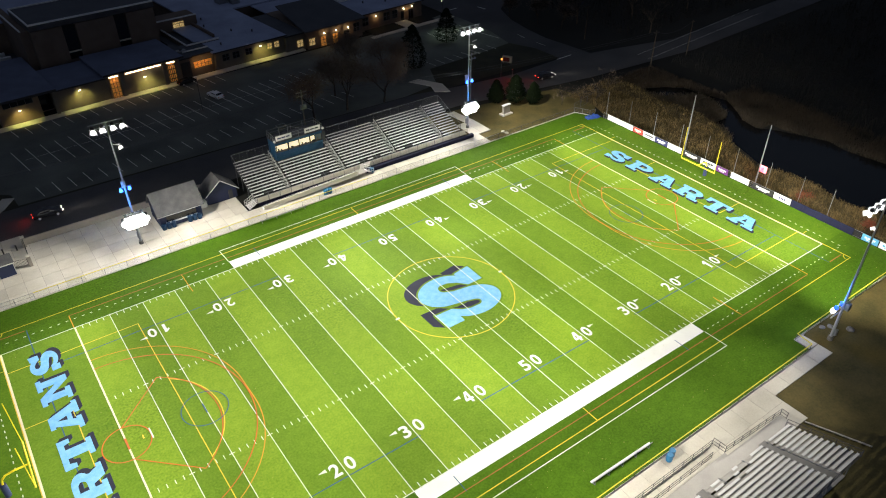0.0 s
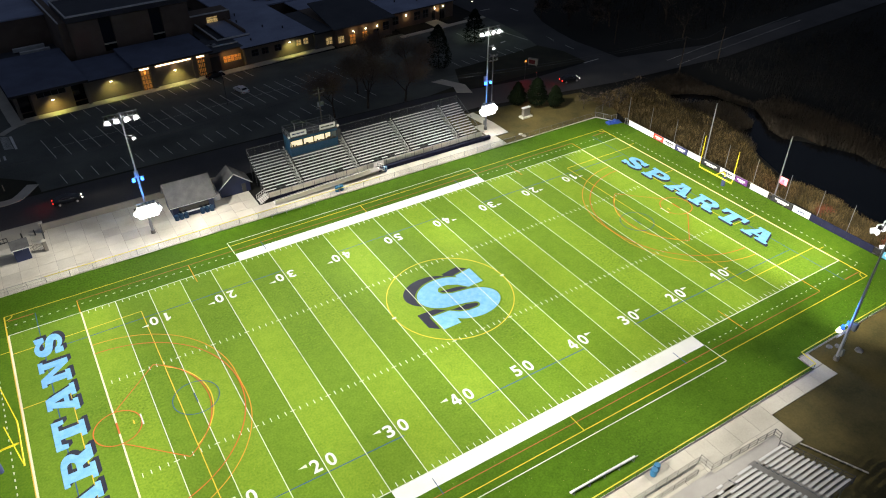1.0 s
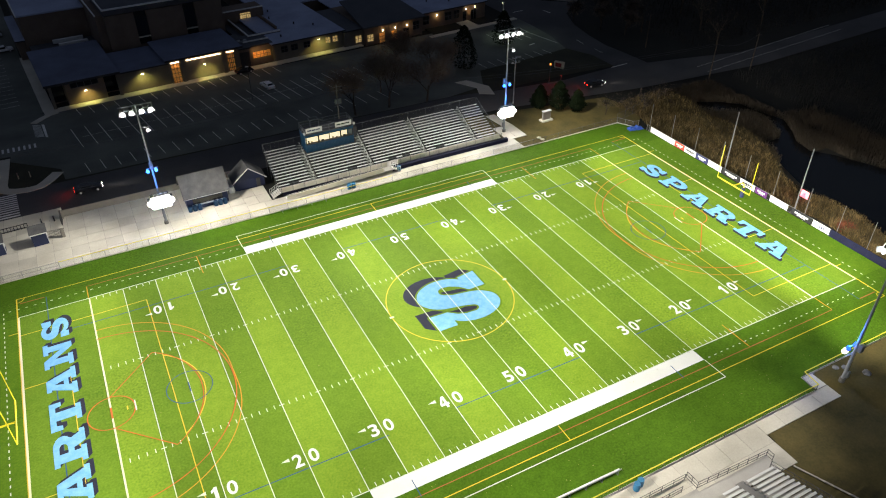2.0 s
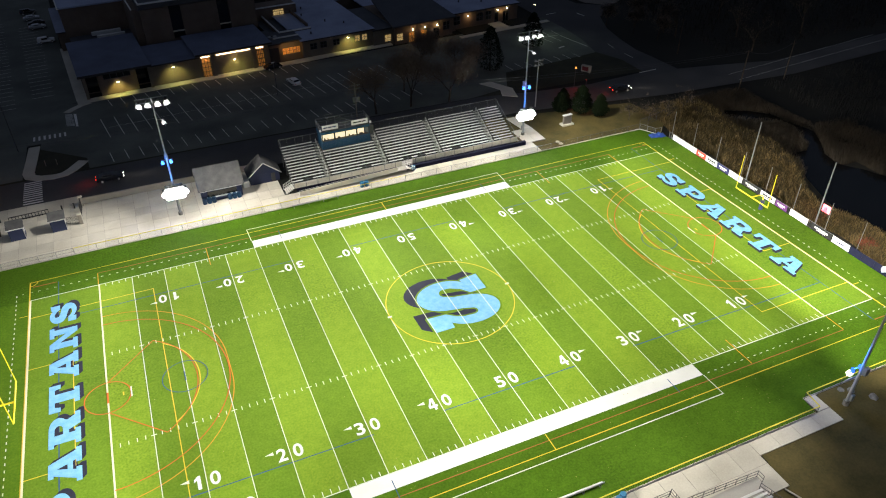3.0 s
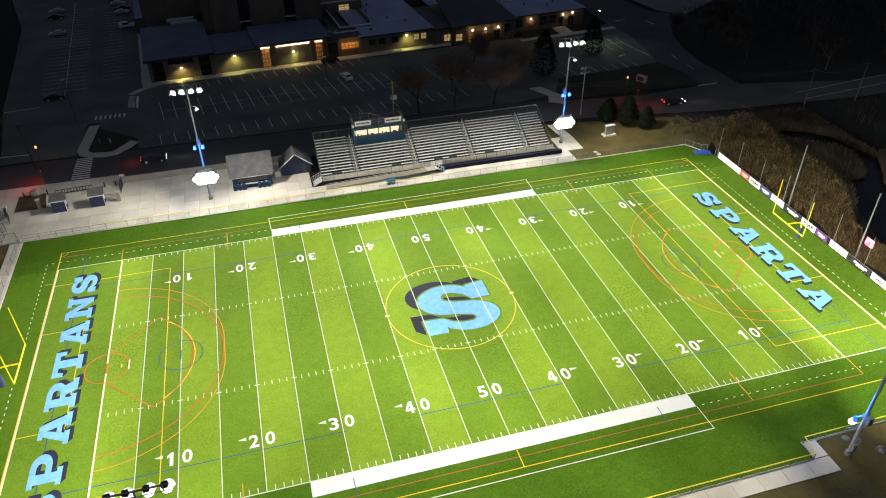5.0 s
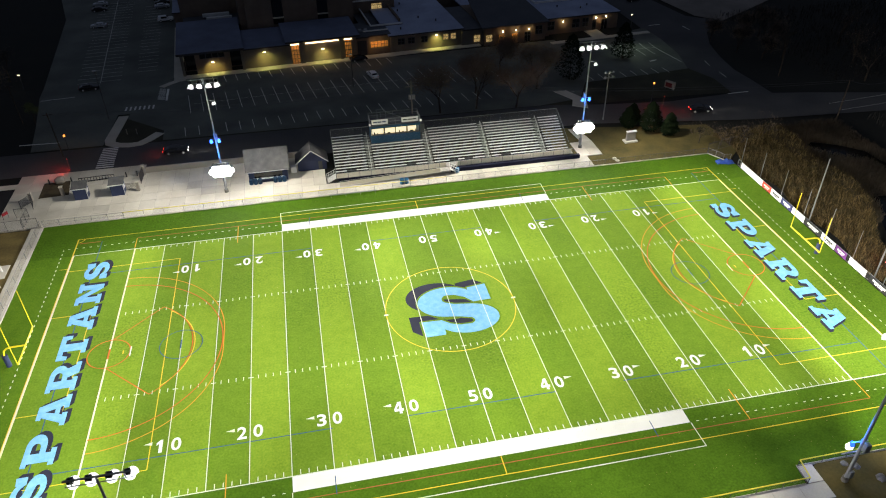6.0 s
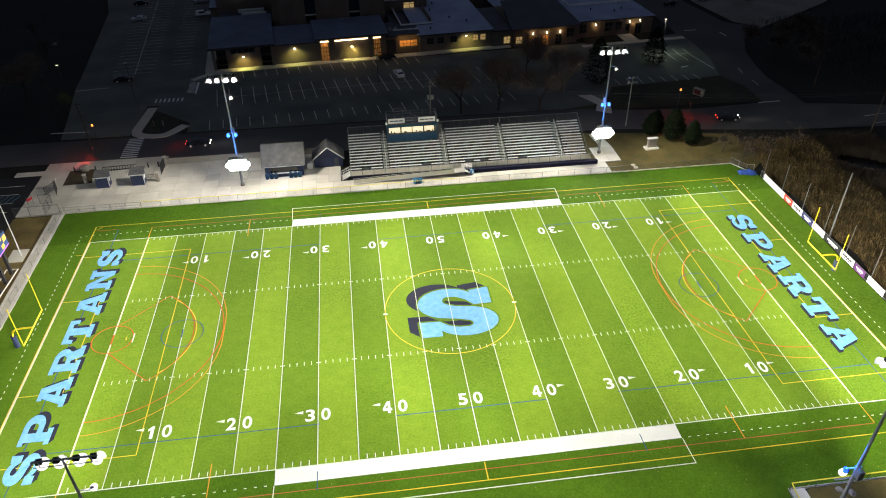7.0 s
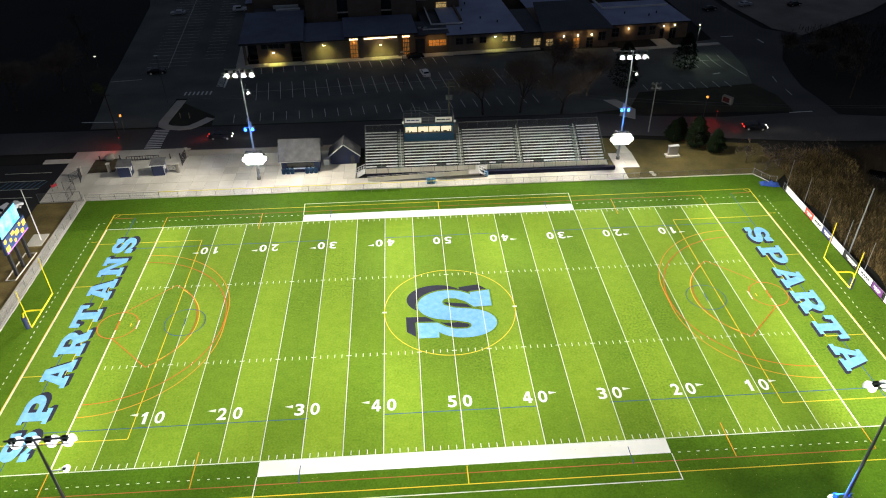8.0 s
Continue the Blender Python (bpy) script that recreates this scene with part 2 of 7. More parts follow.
M = dict(
    parapet=mat("parapet_panel", (0.74, 0.70, 0.58), (0.82, 0.78, 0.66), 3, 0.7, fine=8),
    tub=mat("dark_blue_plastic", (0.006, 0.034, 0.085), (0.009, 0.045, 0.11), 1, 0.45, fine=8),
    hood=thin_hood("pale_hood", (0.88, 0.88, 0.88), 0.55),
    turf_a=turf("turf_light", (0.126, 0.230, 0.012), (0.237, 0.354, 0.031)),
    turf_b=turf("turf_dark", (0.081, 0.166, 0.009), (0.165, 0.268, 0.021)),
    # end and margin turf: darker, part of the light's falloff put into the colour
    turf_d=turf("turf_end_dim", (0.052, 0.122, 0.004), (0.113, 0.206, 0.011)),
    turf_c=turf("turf_margin", (0.039, 0.098, 0.003), (0.088, 0.174, 0.009)),
    white=mat("line_white", (0.69, 0.72, 0.60), (0.56, 0.60, 0.48), 4, 0.7, fine=12),
    bright=mat("fresh_white", (0.78, 0.79, 0.74), (0.66, 0.67, 0.62), 3, 0.7, fine=12),
    yellow=mat("line_yellow", (0.75, 0.55, 0.03), (0.62, 0.46, 0.03), 4, 0.7, fine=12),
    orange=mat("line_orange", (0.62, 0.13, 0.012), (0.44, 0.12, 0.012), 4, 0.7, fine=12),
    cream=mat("line_cream", (0.80, 0.72, 0.45), (0.68, 0.62, 0.40), 4, 0.8, fine=12),
    amber=mat("line_amber", (0.66, 0.30, 0.02), (0.52, 0.25, 0.02), 4, 0.8, fine=12),
    red=mat("line_red", (0.42, 0.10, 0.03), (0.30, 0.09, 0.03), 4, 0.7, fine=12),
    blue=mat("line_blue", (0.015, 0.07, 0.20), (0.02, 0.08, 0.16), 4, 0.7, fine=12),
    sky=mat("letter_blue", (0.13, 0.37, 0.67), (0.22, 0.49, 0.79), 0.8, 0.9, fine=8),
    navy=mat("letter_navy", (0.009, 0.011, 0.028), (0.016, 0.018, 0.040), 2, 0.9, fine=10),
    concrete=mat("concrete", (0.47, 0.44, 0.36), (0.62, 0.59, 0.50), 4, 0.85, bump=0.2, fine=5, vary=0.11),
    # asphalt darkened: the weak light on this lot is put into its colour
    dimtar=mat("dim_asphalt", (0.008, 0.008, 0.009), (0.015, 0.015, 0.016), 7, 0.8, bump=0.3, fine=5),
    asphalt=mat("asphalt", (0.074, 0.082, 0.069), (0.148, 0.157, 0.135), 9, 0.85, bump=0.3, fine=5),
    roadtar=mat("road_asphalt", (0.046, 0.046, 0.048), (0.078, 0.076, 0.077), 12, 0.85, bump=0.3, fine=4),
    # paler asphalt copy, the light on the far lot put into its colour
    litasphalt=mat("lit_asphalt", (0.15, 0.13, 0.11), (0.24, 0.21, 0.18), 7, 0.85, bump=0.3, fine=5),
    paint=mat("lot_paint", (0.86, 0.86, 0.80), (0.62, 0.62, 0.58), 1.5, 0.8, fine=5),
    grass=mat("dry_grass", (0.052, 0.044, 0.009), (0.112, 0.086, 0.021), 4, 0.9, bump=0.8, fine=4),
    # near-black: the unlit night beyond the field is put into this ground colour
    earth=mat("unlit_ground", (0.005, 0.006, 0.004), (0.013, 0.012, 0.007), 14, 0.95, bump=0.8, fine=1.5),
    alu=mat("aluminium", (0.82, 0.80, 0.76), (0.70, 0.68, 0.64), 2, 0.45, 0.15, fine=20),
    deckgrey=mat("deck_grey", (0.34, 0.32, 0.29), (0.42, 0.40, 0.36), 2, 0.6, 0.1, fine=8),
    galv=mat("galvanised_steel", (0.30, 0.31, 0.32), (0.22, 0.23, 0.24), 2, 0.5, 0.6, fine=20),
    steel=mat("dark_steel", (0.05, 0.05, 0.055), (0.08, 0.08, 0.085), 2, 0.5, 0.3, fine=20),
    navywall=mat("navy_siding", (0.018, 0.028, 0.075), (0.025, 0.036, 0.09), 3, 0.6, fine=8),
    bluewall=mat("blue_panel", (0.010, 0.060, 0.122), (0.015, 0.075, 0.148), 2, 0.55, fine=8),
    shingle=mat("grey_shingle", (0.072, 0.072, 0.074), (0.122, 0.122, 0.119), 1.2, 0.9, bump=0.5, fine=7),
    membrane=mat("roof_membrane", (0.24, 0.27, 0.38), (0.36, 0.41, 0.55), 6, 0.8, fine=3),
    slateroof=mat("slate_roof", (0.09, 0.105, 0.155), (0.14, 0.165, 0.24), 6, 0.8, fine=3),
    darkroof=mat("dark_roof", (0.05, 0.055, 0.065), (0.08, 0.085, 0.095), 6, 0.8, fine=3),
    brick=mat("brick_wall", (0.115, 0.085, 0.066), (0.16, 0.122, 0.094), 3, 0.9, bump=0.3, fine=8),
    schoolblock=mat("school_block", (0.12, 0.105, 0.082), (0.16, 0.14, 0.11), 3, 0.9, bump=0.3, fine=6),
    block=mat("block_wall", (0.25, 0.23, 0.19), (0.31, 0.28, 0.24), 3, 0.9, bump=0.3, fine=6),
    trimwhite=mat("white_trim", (0.72, 0.72, 0.70), (0.62, 0.62, 0.60), 2, 0.6, fine=10),
    goalyellow=mat("goal_yellow", (0.80, 0.66, 0.02), (0.72, 0.60, 0.02), 2, 0.45, fine=10),
    capyellow=mat("yellow_cap", (0.78, 0.68, 0.05), (0.68, 0.58, 0.05), 2, 0.6, fine=10),
    wire=see_through("chain_link", (0.16, 0.16, 0.16), 0.07),
    net=see_through("netting", (0.10, 0.10, 0.10), 0.06),
    water=mat("pond_water", (0.002, 0.003, 0.004), (0.004, 0.005, 0.006), 20, 0.12, fine=0.6, bump=0.15, spec=0.2),
    needle=mat("conifer_needles", (0.006, 0.011, 0.005), (0.012, 0.018, 0.007), 1.5, 0.9, fine=6, spec=0.05),
    bark=mat("bark", (0.030, 0.022, 0.015), (0.055, 0.042, 0.030), 0.6, 0.9, bump=0.5, fine=12),
    reed=reedmat(),
    presslit=mat("press_room", (1.0, 0.88, 0.58), (0.9, 0.76, 0.46), 0.8, 0.6, emit=1.1, fine=2),
    glass=mat("dark_glass", (0.01, 0.012, 0.015), None, 2, 0.1, spec=0.6),
    lit=mat("lit_room", (1.0, 0.72, 0.30), (0.30, 0.17, 0.05), 0.35, 0.6, emit=0.45, fine=2),
    litwarm=mat("lit_warm", (1.0, 0.46, 0.11), (0.45, 0.17, 0.03), 0.35, 0.6, emit=0.18, fine=2),
    bulb=mat("bulb", (1, 0.86, 0.50), None, 1, 0.5, emit=14.0),
    strip=mat("strip_lamp", (1.0, 0.70, 0.42), None, 1, 0.5, emit=5.0),
    flood=mat("flood_lens", (1.0, 0.98, 0.95), None, 1, 0.5, emit=60.0),
    blueglow=mat("blue_lamp", (0.02, 0.12, 1.0), None, 1, 0.5, emit=14.0),
    deepblue=mat("deep_blue_lamp", (0.01, 0.05, 1.0), None, 1, 0.5, emit=5.0),
    mulch=mat("mulch", (0.040, 0.028, 0.012), (0.085, 0.062, 0.030), 1.5, 0.95, bump=0.8, fine=4),
    pad=mat("navy_vinyl", (0.007, 0.008, 0.026), (0.011, 0.013, 0.036), 1, 0.75, fine=6, spec=0.2),
    # brighter copy of the dry grass, stronger light on this strip put into it
    straw=mat("lit_grass", (0.095, 0.070, 0.018), (0.19, 0.140, 0.042), 3, 0.9, bump=0.8, fine=4),
    # darker copy of the dry grass, the weak light there put into its colour
    verge=mat("dim_verge_grass", (0.020, 0.021, 0.011), (0.044, 0.040, 0.022), 5, 0.95, bump=0.6, fine=3),
    plastic=mat("blue_plastic", (0.03, 0.16, 0.30), (0.04, 0.18, 0.34), 1, 0.5, fine=8),
    timber=mat("pole_timber", (0.17, 0.15, 0.12), (0.24, 0.21, 0.17), 0.8, 0.85, fine=14),
    aisle=mat("aisle_deck", (0.16, 0.155, 0.14), (0.21, 0.20, 0.185), 2, 0.65, fine=8),
    twig=mat("twigs", (0.12, 0.088, 0.060), (0.19, 0.14, 0.10), 1.2, 0.9, fine=6),
    stone=mat("field_stone", (0.10, 0.095, 0.085), (0.22, 0.21, 0.19), 0.4, 0.9, bump=0.6, fine=9),
    pole=mat("pole_steel", (0.30, 0.31, 0.33), (0.23, 0.24, 0.26), 2, 0.55, 0.2, fine=20),
    black=mat("black_metal", (0.018, 0.018, 0.02), (0.03, 0.03, 0.032), 1, 0.5, fine=8),
)

# ---- building helpers ----


def mesh_ob(name, bm, material, parent=None, label="", m=None, smooth=False):
    me = bpy.data.meshes.new(name)
    bm.to_mesh(me)
    bm.free()
    if material:
        me.materials.append(material)
    if smooth:
        for f in me.polygons:
            f.use_smooth = True
    ob = new(name, me)
    if m is not None:
        ob.matrix_basis = m
    if parent is not None:
        ob.parent = parent
    if label:
        ob["label"] = label
    return ob


def part(name, bm, material, parent, label=""):
    return mesh_ob(name, bm, material, parent, label)


def shared(name, me, parent, m):
    """A piece that shares its mesh with others."""
    ob = new(name, me)
    ob.matrix_basis = m
    ob.parent = parent
    return ob


def empty(name, m=None, label="", category="", group="", kind=""):
    ob = new(name)
    ob.matrix_basis = m or Matrix()
    return tagged(ob, label, category, group, kind)


def box(bm, x0, y0, z0, x1, y1, z1, bevel=0.0, m=None):
    r = bmesh.ops.create_cube(bm, size=1.0)
    vs = r["verts"]
    for v in vs:
        v.co = Vector((x0 + (v.co.x + 0.5) * (x1 - x0), y0 + (v.co.y + 0.5) * (y1 - y0), z0 + (v.co.z + 0.5) * (z1 - z0)))
    if bevel:
        es = list({e for v in vs for e in v.link_edges})
        vs = list({v for f in bmesh.ops.bevel(bm, geom=es, offset=bevel, segments=1, affect="EDGES")["faces"] for v in f.verts})
    if m is not None:
        for v in vs:
            v.co = m @ v.co
    return bm


def boxes(*rows, bevel=0.0):
    bm = bmesh.new()
    for r in rows:
        box(bm, *r, bevel=bevel)
    return bm


def rod(bm, a, b, r, r2=None, n=8):
    a, b = Vector(a), Vector(b)
    d = b - a
    m = Matrix.Translation((a + b) / 2) @ d.to_track_quat("Z", "Y").to_matrix().to_4x4()
    bmesh.ops.create_cone(bm, cap_ends=True, segments=n, radius1=r, radius2=r if r2 is None else r2, depth=d.length, matrix=m)
    return bm


def tube(bm, pts, r, n=4):
    """One bent tube through the points."""
    rings = []
    for i, p in enumerate(pts):
        d = (pts[min(i + 1, len(pts) - 1)] - pts[max(i - 1, 0)]).normalized()
        u = d.cross(Vector((0, 0, 1))).normalized()
        v = u.cross(d)
        rings.append([bm.verts.new(p + (u * math.cos(2 * math.pi * k / n) + v * math.sin(2 * math.pi * k / n)) * r) for k in range(n)])
    for a, b in zip(rings, rings[1:]):
        for k in range(n):
            bm.faces.new((a[k], a[(k + 1) % n], b[(k + 1) % n], b[k]))
    return bm


def rods(*rows, r=0.03, n=6):
    bm = bmesh.new()
    for a, b in rows:
        rod(bm, a, b, r, n=n)
    return bm


def zg(y):
    """Height of the land: level round the field, falling towards the school."""
    return -3.0 * min(1.0, max(0.0, (y - 56.0) / 49.0))


def sheet(points, dz, thick=0.0):
    """A polygon draped on the land, dz above it."""
    bm = bmesh.new()
    bm.faces.new([bm.verts.new((x, y, 0)) for x, y in points])
    for y in (56.0, 105.0):
        bmesh.ops.bisect_plane(bm, geom=bm.verts[:] + bm.edges[:] + bm.faces[:], plane_co=(0, y, 0), plane_no=(0, 1, 0))
    for v in bm.verts:
        v.co.z = zg(v.co.y) + dz
    bmesh.ops.recalc_face_normals(bm, faces=bm.faces)
    for f in bm.faces:
        if f.normal.z < 0:
            f.normal_flip()
    if thick:
        r = bmesh.ops.extrude_face_region(bm, geom=bm.faces[:])
        for v in [g for g in r["geom"] if isinstance(g, bmesh.types.BMVert)]:
            v.co.z -= thick
        bmesh.ops.recalc_face_normals(bm, faces=bm.faces)
    return bm


def flat(bm, x0, y0, x1, y1, z):
    bm.faces.new([bm.verts.new(p) for p in ((x0, y0, z), (x1, y0, z), (x1, y1, z), (x0, y1, z))])
    return bm


def slope_line(bm, a, b, w, z):
    (ax, ay), (bx, by) = a, b
    d = Vector((bx - ax, by - ay)).normalized() * (w / 2)
    bm.faces.new([bm.verts.new(p) for p in ((ax + d.y, ay - d.x, z), (bx + d.y, by - d.x, z), (bx - d.y, by + d.x, z), (ax - d.y, ay + d.x, z))])
    return bm


def arc(bm, cx, cy, r, a0, a1, w, z, n=64):
    for i in range(n):
        p = []
        for k, rr in ((i, r - w / 2), (i + 1, r - w / 2), (i + 1, r + w / 2), (i, r + w / 2)):
            a = radians(a0 + (a1 - a0) * k / n)
            p.append(bm.verts.new((cx + rr * math.cos(a), cy + rr * math.sin(a), z)))
        bm.faces.new(p)
    for f in bm.faces:
        f.normal_update()
        if f.normal.z < 0:
            f.normal_flip()
    bmesh.ops.remove_doubles(bm, verts=bm.verts, dist=1e-4)
    return bm


# ---- land, roads and paving ----
bm = bmesh.new()
ys = [-900, 56, 105, 1200]
xs = [-1200, 1300]
grid = [[bm.verts.new((x, y, zg(y) - 0.30)) for x in xs] for y in ys]
for a, b in zip(grid, grid[1:]):
    bm.faces.new((a[0], a[1], b[1], b[0]))
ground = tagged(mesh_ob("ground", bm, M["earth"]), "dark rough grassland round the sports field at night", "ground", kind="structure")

tagged(mesh_ob("lawn", sheet([(30, 33.9), (58.6, 33.9), (61, 31), (66, 36), (64, 46), (30, 51.5)], -0.10), M["grass"]), "dry mown grass beside the stand", "grass", kind="structure")
tagged(mesh_ob("lawn", sheet([(-75, -60), (-62.6, -60), (-62.6, 33.8), (-70, 33.8), (-75, 20)], -0.10), M["straw"]), "patchy brown grass strip behind the end line", "grass", kind="structure")
tagged(mesh_ob("lawn", sheet([(20.5, -36.5), (31.0, -36.6), (33.5, -34.6), (64, -34.6), (70, -70), (-60, -70), (-60, -40), (20.5, -40)], -0.10), M["grass"]), "worn brown grass beside the home bleachers", "grass", kind="structure")
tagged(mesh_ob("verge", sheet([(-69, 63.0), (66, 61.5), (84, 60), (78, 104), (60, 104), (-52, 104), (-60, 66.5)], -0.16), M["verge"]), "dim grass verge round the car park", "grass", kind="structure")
tagged(mesh_ob("road", sheet([(-260, 53.0), (-69.5, 53.0), (-69.5, 53.05), (-47.5, 53.0), (-47.4, 50.05), (-18, 50.05), (34, 51.6), (40, 51.6), (75, 46.0), (110, 43.5), (300, 56), (300, 66), (112, 52), (90, 57), (78, 59.8), (62, 58.6), (48, 60.5), (36, 63.2), (-260, 64.5)], -0.06), M["roadtar"]), "dark asphalt road past the stadium", "road", kind="structure")
tagged(mesh_ob("road", sheet([(78, 59.0), (86.6, 57.0), (87.2, 67), (87.4, 75), (89.4, 84.6), (92.6, 95.7), (98, 107), (107.2, 114.8), (98.8, 121.4), (95.4, 142), (93, 210), (79, 210), (81, 118), (80.5, 100), (77, 79), (79.2, 70)], -0.055), M["roadtar"]), "dark asphalt side road curving to the school", "road", kind="structure")
tagged(mesh_ob("parking_lot", sheet([(-45.9, 64.3), (34, 63.4), (44, 65.4), (49, 75.3), (65, 76.7), (77, 78.4), (80.4, 90), (82.4, 104), (82, 114), (72, 111.4), (-44, 103.8), (-49.5, 104), (-58.6, 88), (-57.6, 81.4), (-54.9, 81.4), (-54.9, 78.4), (-50, 73.4), (-46.3, 69.6)], -0.05), M["asphalt"]), "nearly empty asphalt car park in front of the school", "car park", kind="structure")
tagged(mesh_ob("parking_lot", sheet([(98.1, 141), (101.4, 121), (107.2, 114.8), (119.2, 122.1), (137.5, 133.7), (152, 146), (160, 210), (94, 210)], -0.05), M["litasphalt"]), "pale lit asphalt car park beyond the side road", "car park", kind="structure")
tagged(mesh_ob("parking_lot", sheet([(-110, 20), (-69.6, 20), (-69.6, 48.4), (-110, 48.4)], -0.045), M["dimtar"]), "small asphalt car park beside the entry walk", "car park", kind="structure")
bays = empty("stall_lines", label="white stall lines and blue hatching by the entry", category="road marking", kind="structure")
for k in range(4):
    part("stall_line", flat(bmesh.new(), -80, 36.0 + 3.0 * k, -71.5, 36.12 + 3.0 * k, -0.02), M["white"], bays)
for k in range(8):
    part("hatch_line", slope_line(bmesh.new(), (-79 + k, 39.2), (-78 + k, 41.8), 0.14, -0.016), mat("hatch_blue", (0.08, 0.22, 0.36), (0.06, 0.16, 0.28), 2, 0.8, fine=6) if k == 0 else bpy.data.materials["hatch_blue"], bays)
tagged(mesh_ob("parking_lot", sheet([(-71, 64.4), (-57.4, 64.4), (-57.4, 81.5), (-57.8, 86), (-49.5, 104), (-47.6, 104.3), (-51.3, 145), (-62, 300), (-122, 300), (-84.8, 160), (-80.2, 119.6), (-77.7, 97.7), (-73.5, 78)], -0.045), M["asphalt"]), "dim asphalt car park beside the school", "car park", kind="structure")

# ---- the artificial turf and its markings ----
turf = empty("turf_field", label="floodlit green artificial turf football field with painted lines", category="sports field", kind="structure")
GX, EX, SY = 50 * YD, 60 * YD, 80 * YD / 3
for k in range(20):
    x = -GX + 5 * YD * k
    part("turf_panel", flat(bmesh.new(), x, -SY, x + 5 * YD, SY, 0.0), M["turf_b" if (k if k < 10 else 19 - k) % 2 else "turf_a"], turf)
for s in (-1, 1):
    x0, x1 = sorted((s * GX, s * EX))
    part("turf_panel", flat(bmesh.new(), x0, -SY, x1, SY, 0.0), M["turf_b"], turf)
bm = bmesh.new()
bm.faces.new([bm.verts.new((x, y, 0)) for x, y in ((-61.4, SY), (60.9, SY), (60.9, 30.9), (59.6, 30.9), (57.9, 33.9), (-61.4, 34.0))])
part("turf_margin", bm, M["turf_c"], turf)
bm = bmesh.new()
bm.faces.new([bm.verts.new((x, y, 0)) for x, y in ((-61.4, -36.7), (30.9, -36.7), (31.2, -34.5), (60.9, -34.5), (60.9, -SY), (-61.4, -SY))])
part("turf_margin", bm, M["turf_c"], turf)
part("turf_margin", flat(bmesh.new(), -61.4, -SY, -EX, SY, 0), M["turf_d"], turf)
part("turf_margin", flat(bmesh.new(), EX, -SY, 60.9, SY, 0), M["turf_d"], turf)

Z1, Z2, Z3 = 0.012, 0.018, 0.026
for k in range(1, 20):
    x = -GX + 5 * YD * k
    part("yard_line", flat(bmesh.new(), x - 0.047, -SY, x + 0.047, SY, Z3), M["white"], turf)
for s in (-1, 1):
    part("goal_line", flat(bmesh.new(), s * GX - 0.10, -SY, s * GX + 0.10, SY, Z3), M["cream"], turf)
    part("end_line", flat(bmesh.new(), s * EX - 0.12, -SY, s * EX + 0.12, SY, Z3), M["cream"], turf)
    part("sideline", flat(bmesh.new(), -EX, s * SY - 0.06, EX, s * SY + 0.06, Z3), M["white"], turf)
    a, b = sorted((s * (SY + 0.06), s * (SY + 2.05)))
    part("team_border", flat(bmesh.new(), -22.86, a, 22.86, b, Z2), M["bright"], turf, "broad white painted sideline")
    bm = bmesh.new()
    slope_line(bm, (-22.9, s * 26.5), (-23.0, s * 29.9), 0.11, Z3), slope_line(bm, (22.9, s * 26.5), (23.0, s * 29.9), 0.11, Z3)
    flat(bm, -23.05, s * 29.95 - 0.06, 23.05, s * 29.95 + 0.06, Z3)
    part("team_box", bm, M["white"], turf)
    for row, ln in ((8.10 if s > 0 else 8.27, 0.62), (SY - 0.45, 0.62)):
        bm = bmesh.new()
        for k in range(1, 100):
            if k % 5:
                x = -GX + k * YD
                flat(bm, x - 0.045, s * row - ln / 2, x + 0.045, s * row + ln / 2, Z3)
            elif row < 9:
                x = -GX + k * YD
                flat(bm, x - 0.32, s * row - 0.06, x + 0.32, s * row + 0.06, Z3 + 0.004)
        tagged(part("hash_marks", bm, M["white"], turf), kind="stuff")
    bm = bmesh.new()
    for k in range(31):
        for sx in (-1, 1):
            x = sx * (23.8 + k * 1.07)
            flat(bm, x - 0.16, s * 26.4 - 0.05, x + 0.16, s * 26.4 + 0.05, Z3)
    tagged(part("restraint_dashes", bm, M["white"], turf), kind="stuff")
    bm = bmesh.new()
    for k in range(-49, 50):
        y = k * 0.533
        if k % 2:
            flat(bm, s * 56.7 - 0.06, y - 0.2, s * 56.7 + 0.06, y + 0.2, Z3)
    tagged(part("restraint_dashes", bm, M["white"], turf), kind="stuff")

